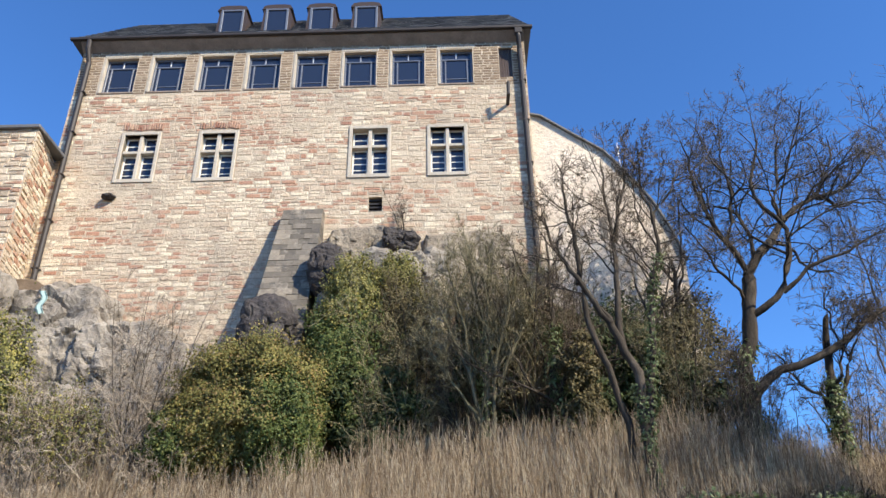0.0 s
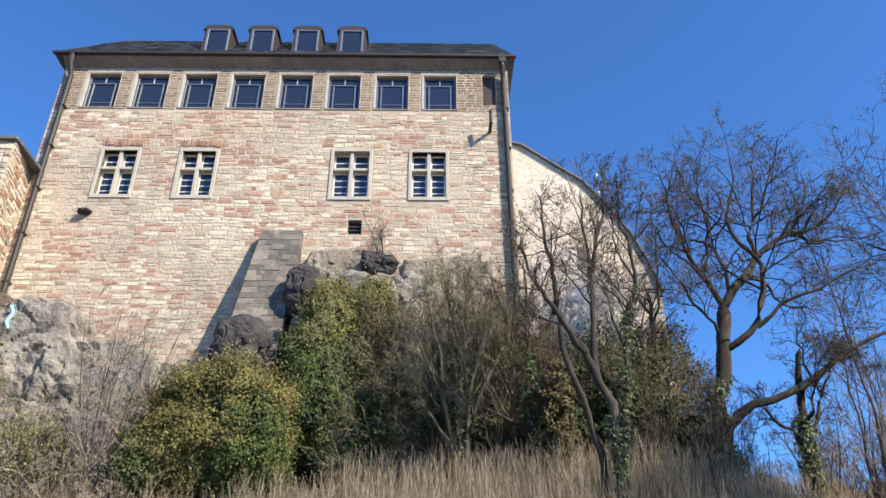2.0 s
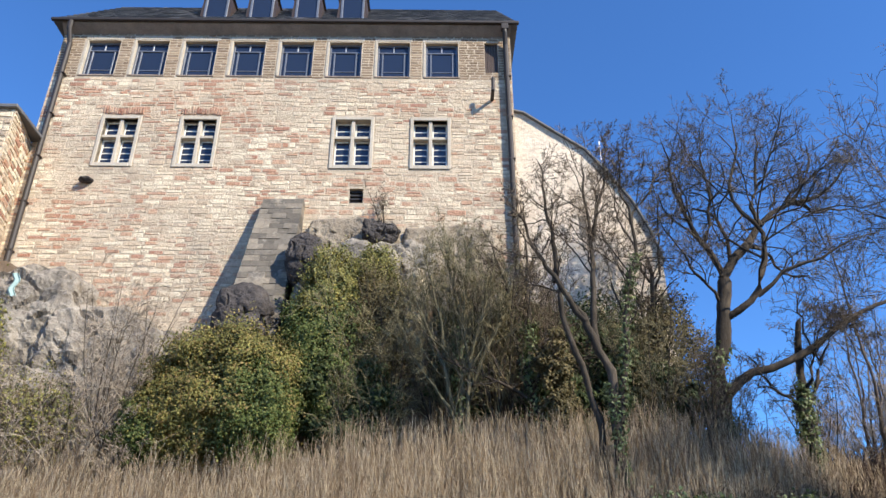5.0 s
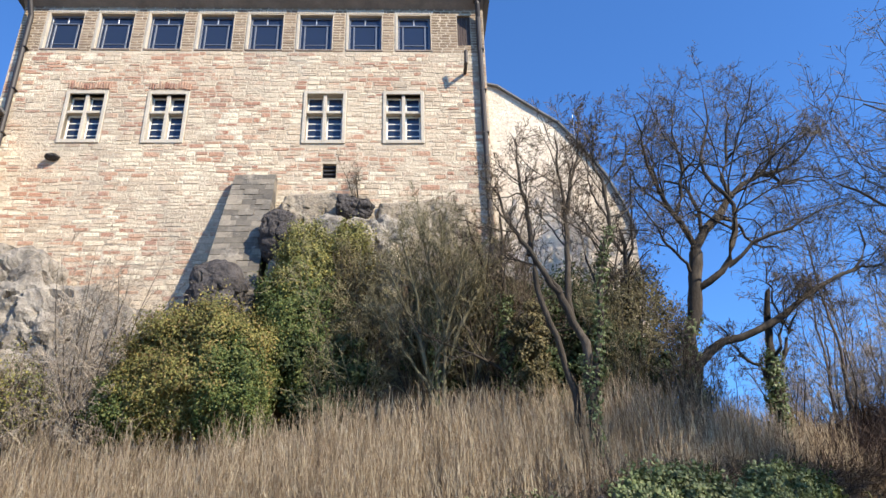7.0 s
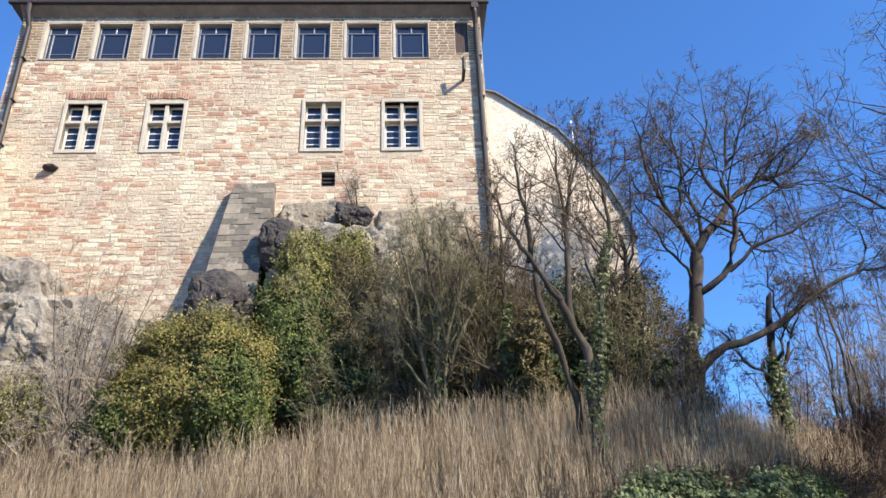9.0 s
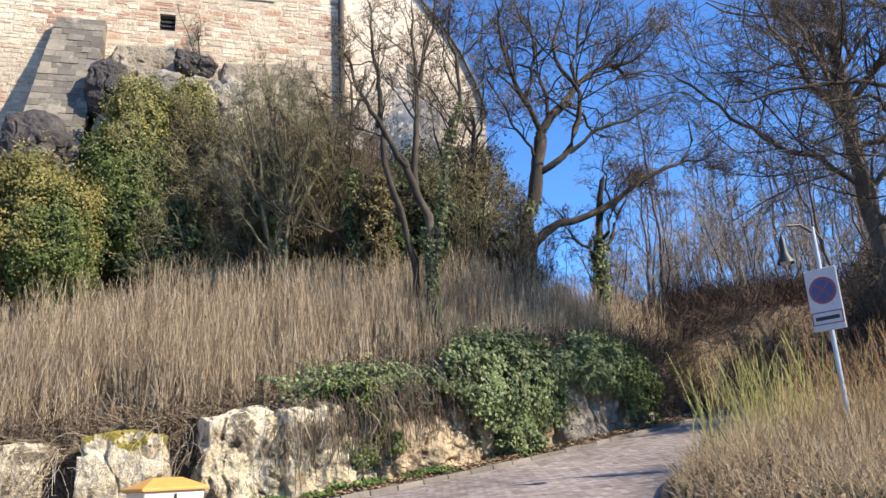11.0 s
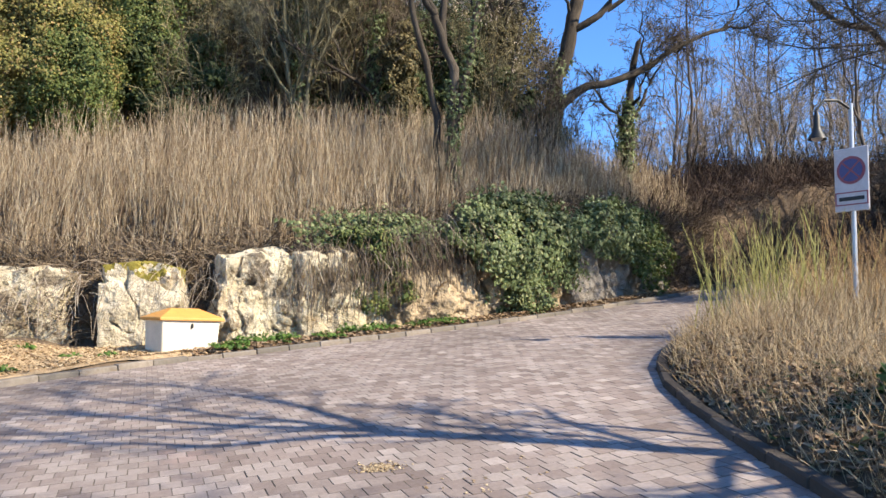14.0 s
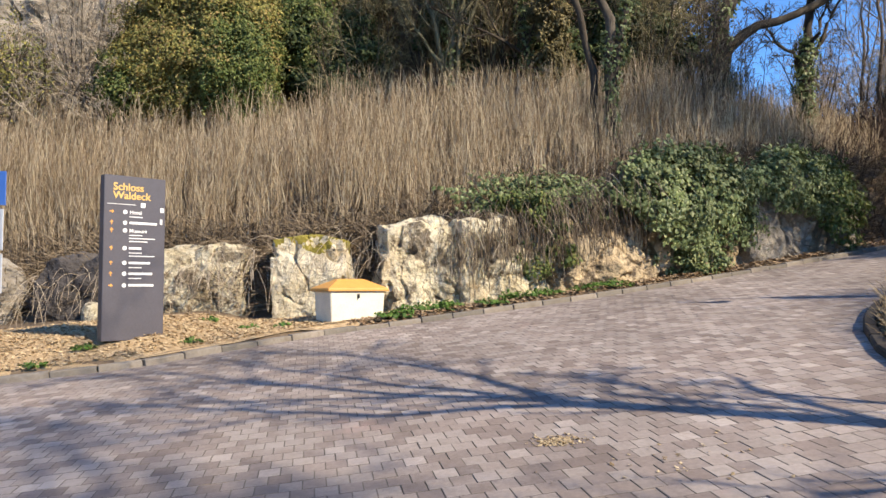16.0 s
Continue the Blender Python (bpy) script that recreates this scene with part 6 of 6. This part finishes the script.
def rosette(label, x, y, spread, height, count, size, seed, material=M_WEED):
    rng = np.random.default_rng(seed)
    foot = tagged(base_at("weed", x, y, z_at(x, y)), label, "plant", "weeds along the kerb")
    a = rng.uniform(0, 6.28, count)
    rr = spread * np.sqrt(rng.random(count))
    at = np.stack([np.cos(a) * rr, np.sin(a) * rr, height * rng.uniform(0.25, 1.0, count) * (1.1 - rr / spread * 0.6)], 1)
    v, f = kites(rng, at, np.stack([np.cos(a) * 0.4, np.sin(a) * 0.4, np.full(count, 0.9)], 1), np.full(count, size))
    tagged(place_mesh("foliage", quick("foliage", v, f), material, foot), kind="stuff")
    m = min(count, 40)
    lines = np.stack([at[:m] * np.array([0.1, 0.1, 0.0]), at[:m] * 0.6, at[:m]], 1)
    v, f = tubes(lines, np.full((m, 3), 0.004), 3)
    tagged(place_mesh("stalk_tuft", quick("stalk_tuft", v, f), material, foot), kind="stuff")
    return foot


for k in range(17):
    x = -0.25 + 4.4 * k / 17 + crng.uniform(-0.25, 0.25)
    y = float(np.interp(x, *KERB.T)) + crng.uniform(0.35, 0.75)
    rosette("fresh green weed at the foot of the rocks", x, y, crng.uniform(0.12, 0.34), crng.uniform(0.06, 0.2), int(crng.uniform(40, 130)), 0.065, 90 + k)
for k, (x, y) in enumerate(((-2.75, 10.9), (-3.9, 10.35), (-2.3, 12.3), (-1.75, 12.2), (-0.15, 12.35), (-3.0, 12.6), (-4.3, 9.9))):
    rosette("small green weed in the wood chips", x, y, 0.17, 0.09, 50, 0.06, 130 + k)
rosette("dark green leafy perennial on the island", 4.35, 4.15, 0.26, 0.36, 260, 0.10, 150, M_WEED)

# ---- things by the lane ----
sign = tagged(base_at("signpost_stele", -3.42, 10.62, 0.80, 42), "dark grey upright visitor sign with white and yellow lettering", "sign")
SW, SH = 0.80, 2.13
bm = bmesh.new()
box(bm, -SW / 2, SW / 2, 0, 0.14, 0, SH, 0.006)
part("panel", bm, M_SIGN, sign)


def words(text, x, z, size, material, name="lettering", bold=0.0):
    cu = bpy.data.curves.new(name, "FONT")
    cu.body = text
    cu.size = size
    cu.extrude = 0.002
    cu.offset = bold
    ob = new(name, cu)
    deps = bpy.context.evaluated_depsgraph_get()
    me = bpy.data.meshes.new_from_object(ob.evaluated_get(deps))
    bpy.data.objects.remove(ob)
    me.materials.clear()
    me.materials.append(material)
    ob = new(name, me)
    ob.parent = sign
    ob.matrix_basis = pose(x, -0.004, z, 90, 0, 0)
    return ob


def bar(x0, x1, z0, z1, material, name="text_line", y=-0.005):
    bm = bmesh.new()
    box(bm, x0, x1, y, 0.001, z0, z1)
    return part(name, bm, material, sign)


words("Schloss", -0.29, 1.94, 0.135, M_GOLD, bold=0.002)
words("Waldeck", -0.29, 1.83, 0.135, M_GOLD, bold=0.002)
bar(-0.36, 0.0, 1.755, 1.762, M_LETTER)
bar(0.07, 0.13, 1.73, 1.79, M_LETTER, "symbol")
bar(0.33, 0.38, 1.68, 1.74, M_LETTER, "symbol")
bar(0.33, 0.36, 1.52, 1.59, M_LETTER, "symbol")
for z, wide, sub, text in ((1.64, 0.13, 1, "Hotel"), (1.50, 0.36, 0, ""), (1.40, 0.22, 3, "Museum"), (1.17, 0.16, 2, ""), (0.98, 0.28, 1, ""), (0.84, 0.31, 1, ""), (0.69, 0.33, 0, "")):
    bm = bmesh.new()
    bmesh.ops.create_circle(bm, cap_ends=True, segments=16, radius=0.028, matrix=pose(-0.13, -0.003, z + 0.02, 90, 0, 0))
    part("symbol", bm, M_LETTER, sign)
    bm = bmesh.new()
    up = z not in (1.64, 0.69)
    vs = [bm.verts.new((-0.30 - (pz if up else -px), -0.003, z + 0.02 + (px if up else pz))) for px, pz in ((-0.028, -0.006), (0.0, -0.006), (0.0, -0.024), (0.03, 0.0), (0.0, 0.024), (0.0, 0.006), (-0.028, 0.006))]
    bm.faces.new(vs)
    part("arrow", bm, M_ORANGE, sign)
    if text:
        words(text, -0.075, z - 0.005, 0.068, M_LETTER, bold=0.001)
    else:
        bar(-0.075, -0.075 + wide, z + 0.006, z + 0.036, M_LETTER)
    for k in range(sub):
        bar(-0.075, -0.075 + (0.17, 0.34, 0.24)[k], z - 0.046 - 0.04 * k, z - 0.034 - 0.04 * k, M_LETTER)

# grit bin
grit = tagged(base_at("grit_bin", -0.80, 12.55, z_at(-0.80, 12.45) - 0.04, 31), "cream grit bin with an orange pitched lid", "grit bin")
bm = bmesh.new()
vs = box(bm, -0.455, 0.455, -0.3, 0.3, 0.0, 0.5, 0.015)
for v in vs:
    k = 1 + 0.06 * v.co.z / 0.5
    v.co.x, v.co.y = v.co.x * k * 0.96, v.co.y * k * 0.96
part("body", bm, M_BIN, grit, smooth=False)
bm = bmesh.new()
lo = [bm.verts.new(c) for c in ((-0.515, -0.35, 0.49), (0.515, -0.35, 0.49), (0.515, 0.35, 0.49), (-0.515, 0.35, 0.49))]
mid = [bm.verts.new(c) for c in ((-0.515, -0.35, 0.535), (0.515, -0.35, 0.535), (0.515, 0.35, 0.535), (-0.515, 0.35, 0.535))]
top = [bm.verts.new(c) for c in ((-0.22, -0.06, 0.68), (0.22, -0.06, 0.68), (0.22, 0.06, 0.68), (-0.22, 0.06, 0.68))]
for a, b in ((lo, mid), (mid, top)):
    for i in range(4):
        bm.faces.new((a[i], a[(i + 1) % 4], b[(i + 1) % 4], b[i]))
bm.faces.new(top)
bm.faces.new(lo[::-1])
bmesh.ops.bevel(bm, geom=bm.edges[:], offset=0.008, segments=1, affect="EDGES")
part("lid", bm, M_LID, grit, "orange-yellow pitched lid")
bm = bmesh.new()
box(bm, -0.012, 0.012, -0.34, -0.29, 0.38, 0.45, 0.004)
part("latch", bm, M_LAMP, grit)

# lamp post with parking sign
PX, PY = 7.78, 8.5
pz = z_at(PX, PY)
post = tagged(base_at("lamp_post", PX, PY, pz), "grey steel lamp post with a bell lamp and parking sign", "street lamp")
bm = bmesh.new()
rod(bm, (0, 0, -0.2), (0, 0, 4.5 - pz), 0.035, 0.028, 12)
part("pole", bm, M_GALV, post)
bm = bmesh.new()
pts = [(0.0, 0, 4.42 - pz), (-0.2, 0, 4.52 - pz), (-0.42, 0, 4.5 - pz), (-0.53, 0, 4.36 - pz)]
for a, b in zip(pts, pts[1:]):
    rod(bm, a, b, 0.016, 0.016, 8)
part("bracket", bm, M_LAMP, post)
bm = bmesh.new()
prof = [(0.02, 4.36), (0.035, 4.32), (0.055, 4.28), (0.06, 4.14), (0.08, 4.08), (0.14, 4.0), (0.155, 3.97)]
rings = []
for r, z in prof:
    r *= 0.75
    rings.append([bm.verts.new((-0.53 + r * math.cos(k * math.pi / 10), r * math.sin(k * math.pi / 10), z - pz)) for k in range(20)])
for a, b in zip(rings, rings[1:]):
    for k in range(20):
        bm.faces.new((a[k], b[k], b[(k + 1) % 20], a[(k + 1) % 20]))
bm.faces.new(rings[0])
part("lamp_head", bm, M_LAMP, post, "dark bell-shaped lamp head", smooth=True)
bm = bmesh.new()
bmesh.ops.create_uvsphere(bm, u_segments=14, v_segments=8, radius=0.07, matrix=Matrix.Translation((-0.53, 0, 3.985 - pz)) @ Matrix.Diagonal((1, 1, 0.6, 1)))
part("lamp_glass", bm, M_SIGNWHITE, post, smooth=True)

plate = new("parking_sign")
plate.parent = post
plate.matrix_basis = pose(-0.04, -0.02, 3.06 - pz, 0, 0, -68)
tagged(plate, "white rectangular no-stopping sign plate")
bm = bmesh.new()
box(bm, -0.22, 0.22, 0, 0.02, 0, 0.84, 0.008)
part("plate", bm, M_SIGNWHITE, plate)
bm = bmesh.new()
bmesh.ops.create_circle(bm, cap_ends=True, segments=32, radius=0.185, matrix=pose(0, -0.004, 0.54, 90, 0, 0))
part("red_disc", bm, M_SIGNRED, plate)
bm = bmesh.new()
bmesh.ops.create_circle(bm, cap_ends=True, segments=32, radius=0.15, matrix=pose(0, -0.008, 0.54, 90, 0, 0))
part("blue_disc", bm, M_SIGNBLUE, plate)
bm = bmesh.new()
for s in (-1, 1):
    box(bm, -0.15, 0.15, -0.012, -0.009, -0.01, 0.01, 0, pose(0, 0, 0.54, 0, 45 * s, 0))
part("cross_bar", bm, M_SIGNRED, plate)
bm = bmesh.new()
for a, b, c, d in ((-0.21, 0.21, 0.24, 0.255), (-0.21, 0.21, 0.08, 0.095), (-0.21, -0.195, 0.095, 0.24), (0.195, 0.21, 0.095, 0.24)):
    box(bm, a, b, -0.006, 0.001, c, d)
part("text_border", bm, M_SIGNRED, plate)
bm = bmesh.new()
box(bm, -0.16, 0.16, -0.006, 0.001, 0.14, 0.19)
part("text_line", bm, M_LAMP, plate)
# blue street plate on its post at the edge of the chips
pole2 = tagged(base_at("street_sign", -4.79, 9.55, z_at(-4.79, 9.55) + 0.05), "blue plate on a grey post beside the path", "street sign")
bm = bmesh.new()
rod(bm, (0, 0, -0.2), (0, 0, 2.45), 0.03, 0.03, 10)
part("pole", bm, M_GALV, pole2)
bm = bmesh.new()
box(bm, -0.30, 0.30, -0.05, -0.032, 2.02, 2.42, 0.006)
part("plate", bm, M_STREETBLUE, pole2, "blue sign plate")
for z0, z1 in ((1.5, 1.98), (1.0, 1.46)):
    bm = bmesh.new()
    box(bm, -0.28, 0.28, -0.05, -0.032, z0, z1, 0.006)
    part("plate", bm, M_GALV, pole2, "grey sign plate")

# scrap of turquoise cloth at the corner of the crag
bm = bmesh.new()
bmesh.ops.create_grid(bm, x_segments=4, y_segments=8, size=0.5)
for v in bm.verts:
    v.co = Vector((-12.75 + v.co.x * 0.22 + 0.06 * math.sin(v.co.y * 9), 21.85 + 0.08 * math.sin(v.co.x * 12), 11.7 + v.co.y * 0.8))
ob = part("cloth_scrap", bm, M_TEAL, None, "turquoise scrap of cloth hanging on the crag")
ob.modifiers.new("thickness", "SOLIDIFY").thickness = 0.01
tagged(ob, "", "cloth")

# ---- kerb stones ----
def kerb_run(name, line, material, length, high, deep, label):
    run = tagged(base_at(name), label, "kerb", kind="structure")
    mesh = None
    pts = resampled(line, int(np.linalg.norm(np.diff(line, axis=0), axis=1).sum() / length) + 1)
    krng = np.random.default_rng(3)
    for a, b in zip(pts, pts[1:]):
        if mesh is None:
            bm = bmesh.new()
            box(bm, -0.5, 0.5, -deep / 2, deep / 2, -0.2, high, 0.014)
            mesh = bpy.data.meshes.new("kerb_stone")
            bm.to_mesh(mesh)
            bm.free()
        m = (a + b) / 2
        z = float(road_z(*m))
        d = b - a
        ob = place_mesh("kerb_stone", mesh, material, run)
        rise = math.degrees(math.atan2(float(road_z(*b) - road_z(*a)), np.linalg.norm(d)))
        ob.matrix_basis = pose(m[0], m[1], z + krng.normal(0, 0.006), 0, -rise, math.degrees(math.atan2(d[1], d[0])) + krng.normal(0, 0.5)) @ Matrix.Diagonal((np.linalg.norm(d) - 0.006, 1, 1, 1))
    return run


kerb_run("kerb_bank", KERB[1:13], M_KERB, 0.5, 0.085, 0.15, "weathered tan kerb along the bank")
kerb_run("kerb_island", ISLAND[1:10], M_KERBDARK, 0.5, 0.08, 0.11, "dirty grey kerb round the planted island")

# ---- stones of the front wall ----
ANY = [(a - 0.14, b + 0.14, c - 0.17, d + 0.15) for a, b, c, d in LOWER] + [VENT, NICHE] + [(a - 0.12, b + 0.02, c - 0.14, d) for a, b, c, d in UPPER]


def free_spans(x0, x1, z0, z1):
    """What is left of a course between the openings."""
    spans = [(x0, x1)]
    for a, b, c, d in ANY:
        if c < z1 - 0.02 and d > z0 + 0.02:
            out = []
            for p, q in spans:
                if b <= p or a >= q:
                    out.append((p, q))
                else:
                    if a - p > 0.05:
                        out.append((p, a))
                    if q - b > 0.05:
                        out.append((b, q))
            spans = out
    return spans


def stone_rows(rng, x0, x1, z0, z1, low, high, short, long):
    z = z0
    while z < z1 - 0.05:
        h = min(rng.uniform(low, high), z1 - z)
        if z1 - z - h < 0.06:
            h = z1 - z
        for p, q in free_spans(x0, x1, z, z + h):
            x = p
            while x < q - 0.01:
                w = rng.uniform(short, long)
                if q - x - w < short * 0.6:
                    w = q - x
                if h > 0.2 and w > 0.3 and rng.random() < 0.25:
                    cut = h * rng.uniform(0.4, 0.6)
                    yield x, x + w, z, z + cut
                    yield x, x + w, z + cut, z + h
                else:
                    yield x, x + w, z, z + h
                x += w
        z += h


STONE_MESHES = []
for k in range(14):
    bm = bmesh.new()
    prng = np.random.default_rng(200 + k)
    outer, inner = [], []
    for cx, cz in ((-1, -1), (0, -1), (1, -1), (1, 0), (1, 1), (0, 1), (-1, 1), (-1, 0)):
        corner = cx and cz
        x = cx * (0.465 - 0.045 * prng.random()) + (0 if cx else prng.uniform(-0.15, 0.15))
        z = cz * (0.46 - 0.13 * prng.random() - (0.04 if corner else 0)) + (0 if cz else prng.uniform(-0.1, 0.1))
        outer.append(bm.verts.new((x, 0.0, z)))
        inner.append(bm.verts.new((x * 0.95, -0.75 + prng.uniform(-0.3, 0.25), z * 0.9)))
    mid = bm.verts.new((prng.uniform(-0.15, 0.15), -1.0, prng.uniform(-0.1, 0.1)))
    for i in range(8):
        bm.faces.new((outer[i], outer[(i + 1) % 8], inner[(i + 1) % 8], inner[i]))
    for i in (0, 2, 4, 6):
        bm.faces.new((inner[i], inner[(i + 1) % 8], mid, inner[i - 1]))
    me = bpy.data.meshes.new("stone")
    bm.to_mesh(me)
    bm.free()
    me.materials.append(M_STONE_OB)
    STONE_MESHES.append(me)

SHAPES = [np.array([v.co[:] for v in me.vertices]) for me in STONE_MESHES]
SHAPE_FACES = [np.array([p.vertices[:] for p in me.polygons]) for me in STONE_MESHES]


def stone_pack(rng, rows, jut, singles, parent, name, material, turn=None, wave=1.0):
    """Stones of a wall: those in a stretch of it as pieces of their own, the others joined."""
    pieces, made = [], 0
    for x0, x1, z0, z1 in rows:
        k = int(rng.integers(0, len(SHAPES)))
        drift = (0.03 * math.sin(1.9 * x0 + 0.7 * z0) + 0.02 * math.sin(4.3 * x0 - 2.1 * z0)) * wave + rng.normal(0, 0.012) * wave
        z0, z1 = z0 + drift, z1 + drift
        j = rng.uniform(*jut)
        if singles and made < 300 and singles[0] < x0 < singles[1] and singles[2] < z0 < singles[3]:
            ob = place_mesh(name, STONE_MESHES[k], M_STONE_OB, parent)
            ob.matrix_basis = Matrix.Translation(((x0 + x1) / 2, 0, (z0 + z1) / 2)) @ Matrix.Diagonal((x1 - x0, j, z1 - z0, 1))
            made += 1
            continue
        v = SHAPES[k] * np.array([x1 - x0, j, z1 - z0]) + np.array([(x0 + x1) / 2, 0, (z0 + z1) / 2])
        pieces.append((v if turn is None else turn(v), SHAPE_FACES[k]))
    v, f = joined(pieces)
    return tagged(place_mesh(name + "_infill", quick(name + "_infill", v, f), material, parent), kind="stuff")


mrng = np.random.default_rng(77)
stone_pack(mrng, list(stone_rows(mrng, XL, XR, 9.4, 21.95, 0.10, 0.28, 0.18, 0.8)), (0.003, 0.022), (-8.0, -4.2, 16.3, 20.4), front, "stone", M_STONE)
stone_pack(mrng, list(stone_rows(mrng, XL, XR, 21.985, 24.34, 0.12, 0.15, 0.26, 0.46)), (0.004, 0.012), None, front, "ashlar_block", M_ASHLAR, wave=0.0)
for k in (0, 1):
    a, b, c, d = LOWER[k]
    soldiers = [(u, u + 0.095, d + 0.2, d + 0.56 + mrng.uniform(-0.06, 0.1)) for u in np.arange(a - 0.15, b + 0.1, 0.1)]
    stone_pack(mrng, soldiers, (0.045, 0.06), None, front, "arch_stone", M_REDSTONE)
for a, b, c, d in UPPER:
    heads = [(u, u + 0.088, d + 0.01, d + 0.25) for u in np.arange(a - 0.1, b + 0.05, 0.092)]
    stone_pack(mrng, heads, (0.018, 0.026), None, front, "lintel_brick", M_SURROUND, wave=0.3)
ANY = []
stone_pack(mrng, list(stone_rows(mrng, -22, -14.97, 9.5, 18.74, 0.16, 0.3, 0.3, 0.8)), (0.02, 0.05), None, block, "block_stone", M_STONE, lambda v: v + np.array([0, -2.05, 0]))


def onto_return(v):
    t = np.clip((v[:, 0]) / 2.07, 0, 1)
    return np.stack([-14.95 - 0.41 * t + (-v[:, 1]) * 0.98, -2.05 + 2.07 * t, v[:, 2]], 1)


stone_pack(mrng, list(stone_rows(mrng, 0, 2.05, 9.5, 18.74, 0.16, 0.3, 0.3, 0.7)), (0.02, 0.05), None, block, "return_stone", M_STONE, onto_return)

# ---- paving ----
outline = np.concatenate([KERB, ISLAND[::-1], [(-16, -6)]])


def inside(x, y):
    hit = np.zeros(len(x), bool)
    for (x0, y0), (x1, y1) in zip(outline, np.roll(outline, -1, 0)):
        cross = (y0 > y) != (y1 > y)
        with np.errstate(divide="ignore", invalid="ignore"):
            hit ^= cross & (x < (x1 - x0) * (y - y0) / (y1 - y0 + 1e-12) + x0)
    return hit


prng = np.random.default_rng(11)
along, across = np.array([0.9903, 0.1392]), np.array([-0.1392, 0.9903])
LONG, DEEP = 0.132, 0.156
ii, jj = np.meshgrid(np.arange(-110, 160), np.arange(-60, 170))
u = (ii + 0.5 * (jj % 2)) * LONG + prng.normal(0, 0.0006, ii.shape)
w = jj * DEEP + prng.normal(0, 0.0006, ii.shape)
px, py = u * along[0] + w * across[0], u * along[1] + w * across[1]
ok = inside(px.ravel(), py.ravel()) & (py.ravel() > -6.0) & (px.ravel() > -10)
px, py = px.ravel()[ok], py.ravel()[ok]
bm = bmesh.new()
top = [bm.verts.new(c) for c in ((-0.470, -0.474, 0), (0.470, -0.474, 0), (0.470, 0.474, 0), (-0.470, 0.474, 0))]
rim = [bm.verts.new(c) for c in ((-0.5, -0.5, -0.0016), (0.5, -0.5, -0.0016), (0.5, 0.5, -0.0016), (-0.5, 0.5, -0.0016))]
low = [bm.verts.new(c) for c in ((-0.5, -0.5, -0.04), (0.5, -0.5, -0.04), (0.5, 0.5, -0.04), (-0.5, 0.5, -0.04))]
bm.faces.new(top)
for a, b in ((rim, top), (low, rim)):
    for i in range(4):
        bm.faces.new((a[i], a[(i + 1) % 4], b[(i + 1) % 4], b[i]))
paver_mesh = bpy.data.meshes.new("paver")
bm.to_mesh(paver_mesh)
bm.free()
paver_mesh.materials.append(M_PAVER_OB)
paver_mesh.materials.append(M_JOINT)
for poly in paver_mesh.polygons:
    poly.material_index = int(poly.index in (1, 2, 3, 4))
PV = np.array([v.co[:] for v in paver_mesh.vertices]) * np.array([LONG, DEEP, 1])
PF = np.array([p.vertices[:] for p in paver_mesh.polygons])
near = (px > 0.2) & (px < 2.6) & (py > 4.0) & (py < 9.0)
single = np.flatnonzero(near)[:300]
rest = np.setdiff1d(np.arange(len(px)), single)
turn_deg = math.degrees(math.atan2(along[1], along[0]))
for k in single:
    ob = place_mesh("paver", paver_mesh, M_PAVER_OB, road)
    ob.matrix_basis = pose(px[k], py[k], float(road_z(px[k], py[k])) + 0.012 + prng.normal(0, 0.0012), -math.degrees(0.075) * -1, -math.degrees(0.1), turn_deg) @ Matrix.Diagonal((LONG, DEEP, 1, 1))
rot = np.array([along, across])
flat = PV[:, :2] @ rot
vx = px[rest][:, None] + flat[:, 0][None]
vy = py[rest][:, None] + flat[:, 1][None]
vz = road_z(vx, vy) + PV[:, 2][None] + 0.012 + prng.normal(0, 0.0012, (len(rest), 1))
faces = (PF[None] + (np.arange(len(rest)) * len(PV))[:, None, None]).reshape(-1, 4)
rest_mesh = quick("pavers", np.stack([vx, vy, vz], -1).reshape(-1, 3), faces)
rest_mesh.materials.append(M_PAVER)
rest_mesh.materials.append(M_JOINT)
edge_faces = np.tile(np.isin(np.arange(len(PF)), (1, 2, 3, 4)).astype(np.int32), len(rest))
rest_mesh.polygons.foreach_set("material_index", edge_faces)
tagged(place_mesh("paving", rest_mesh, M_PAVER, road), kind="stuff")
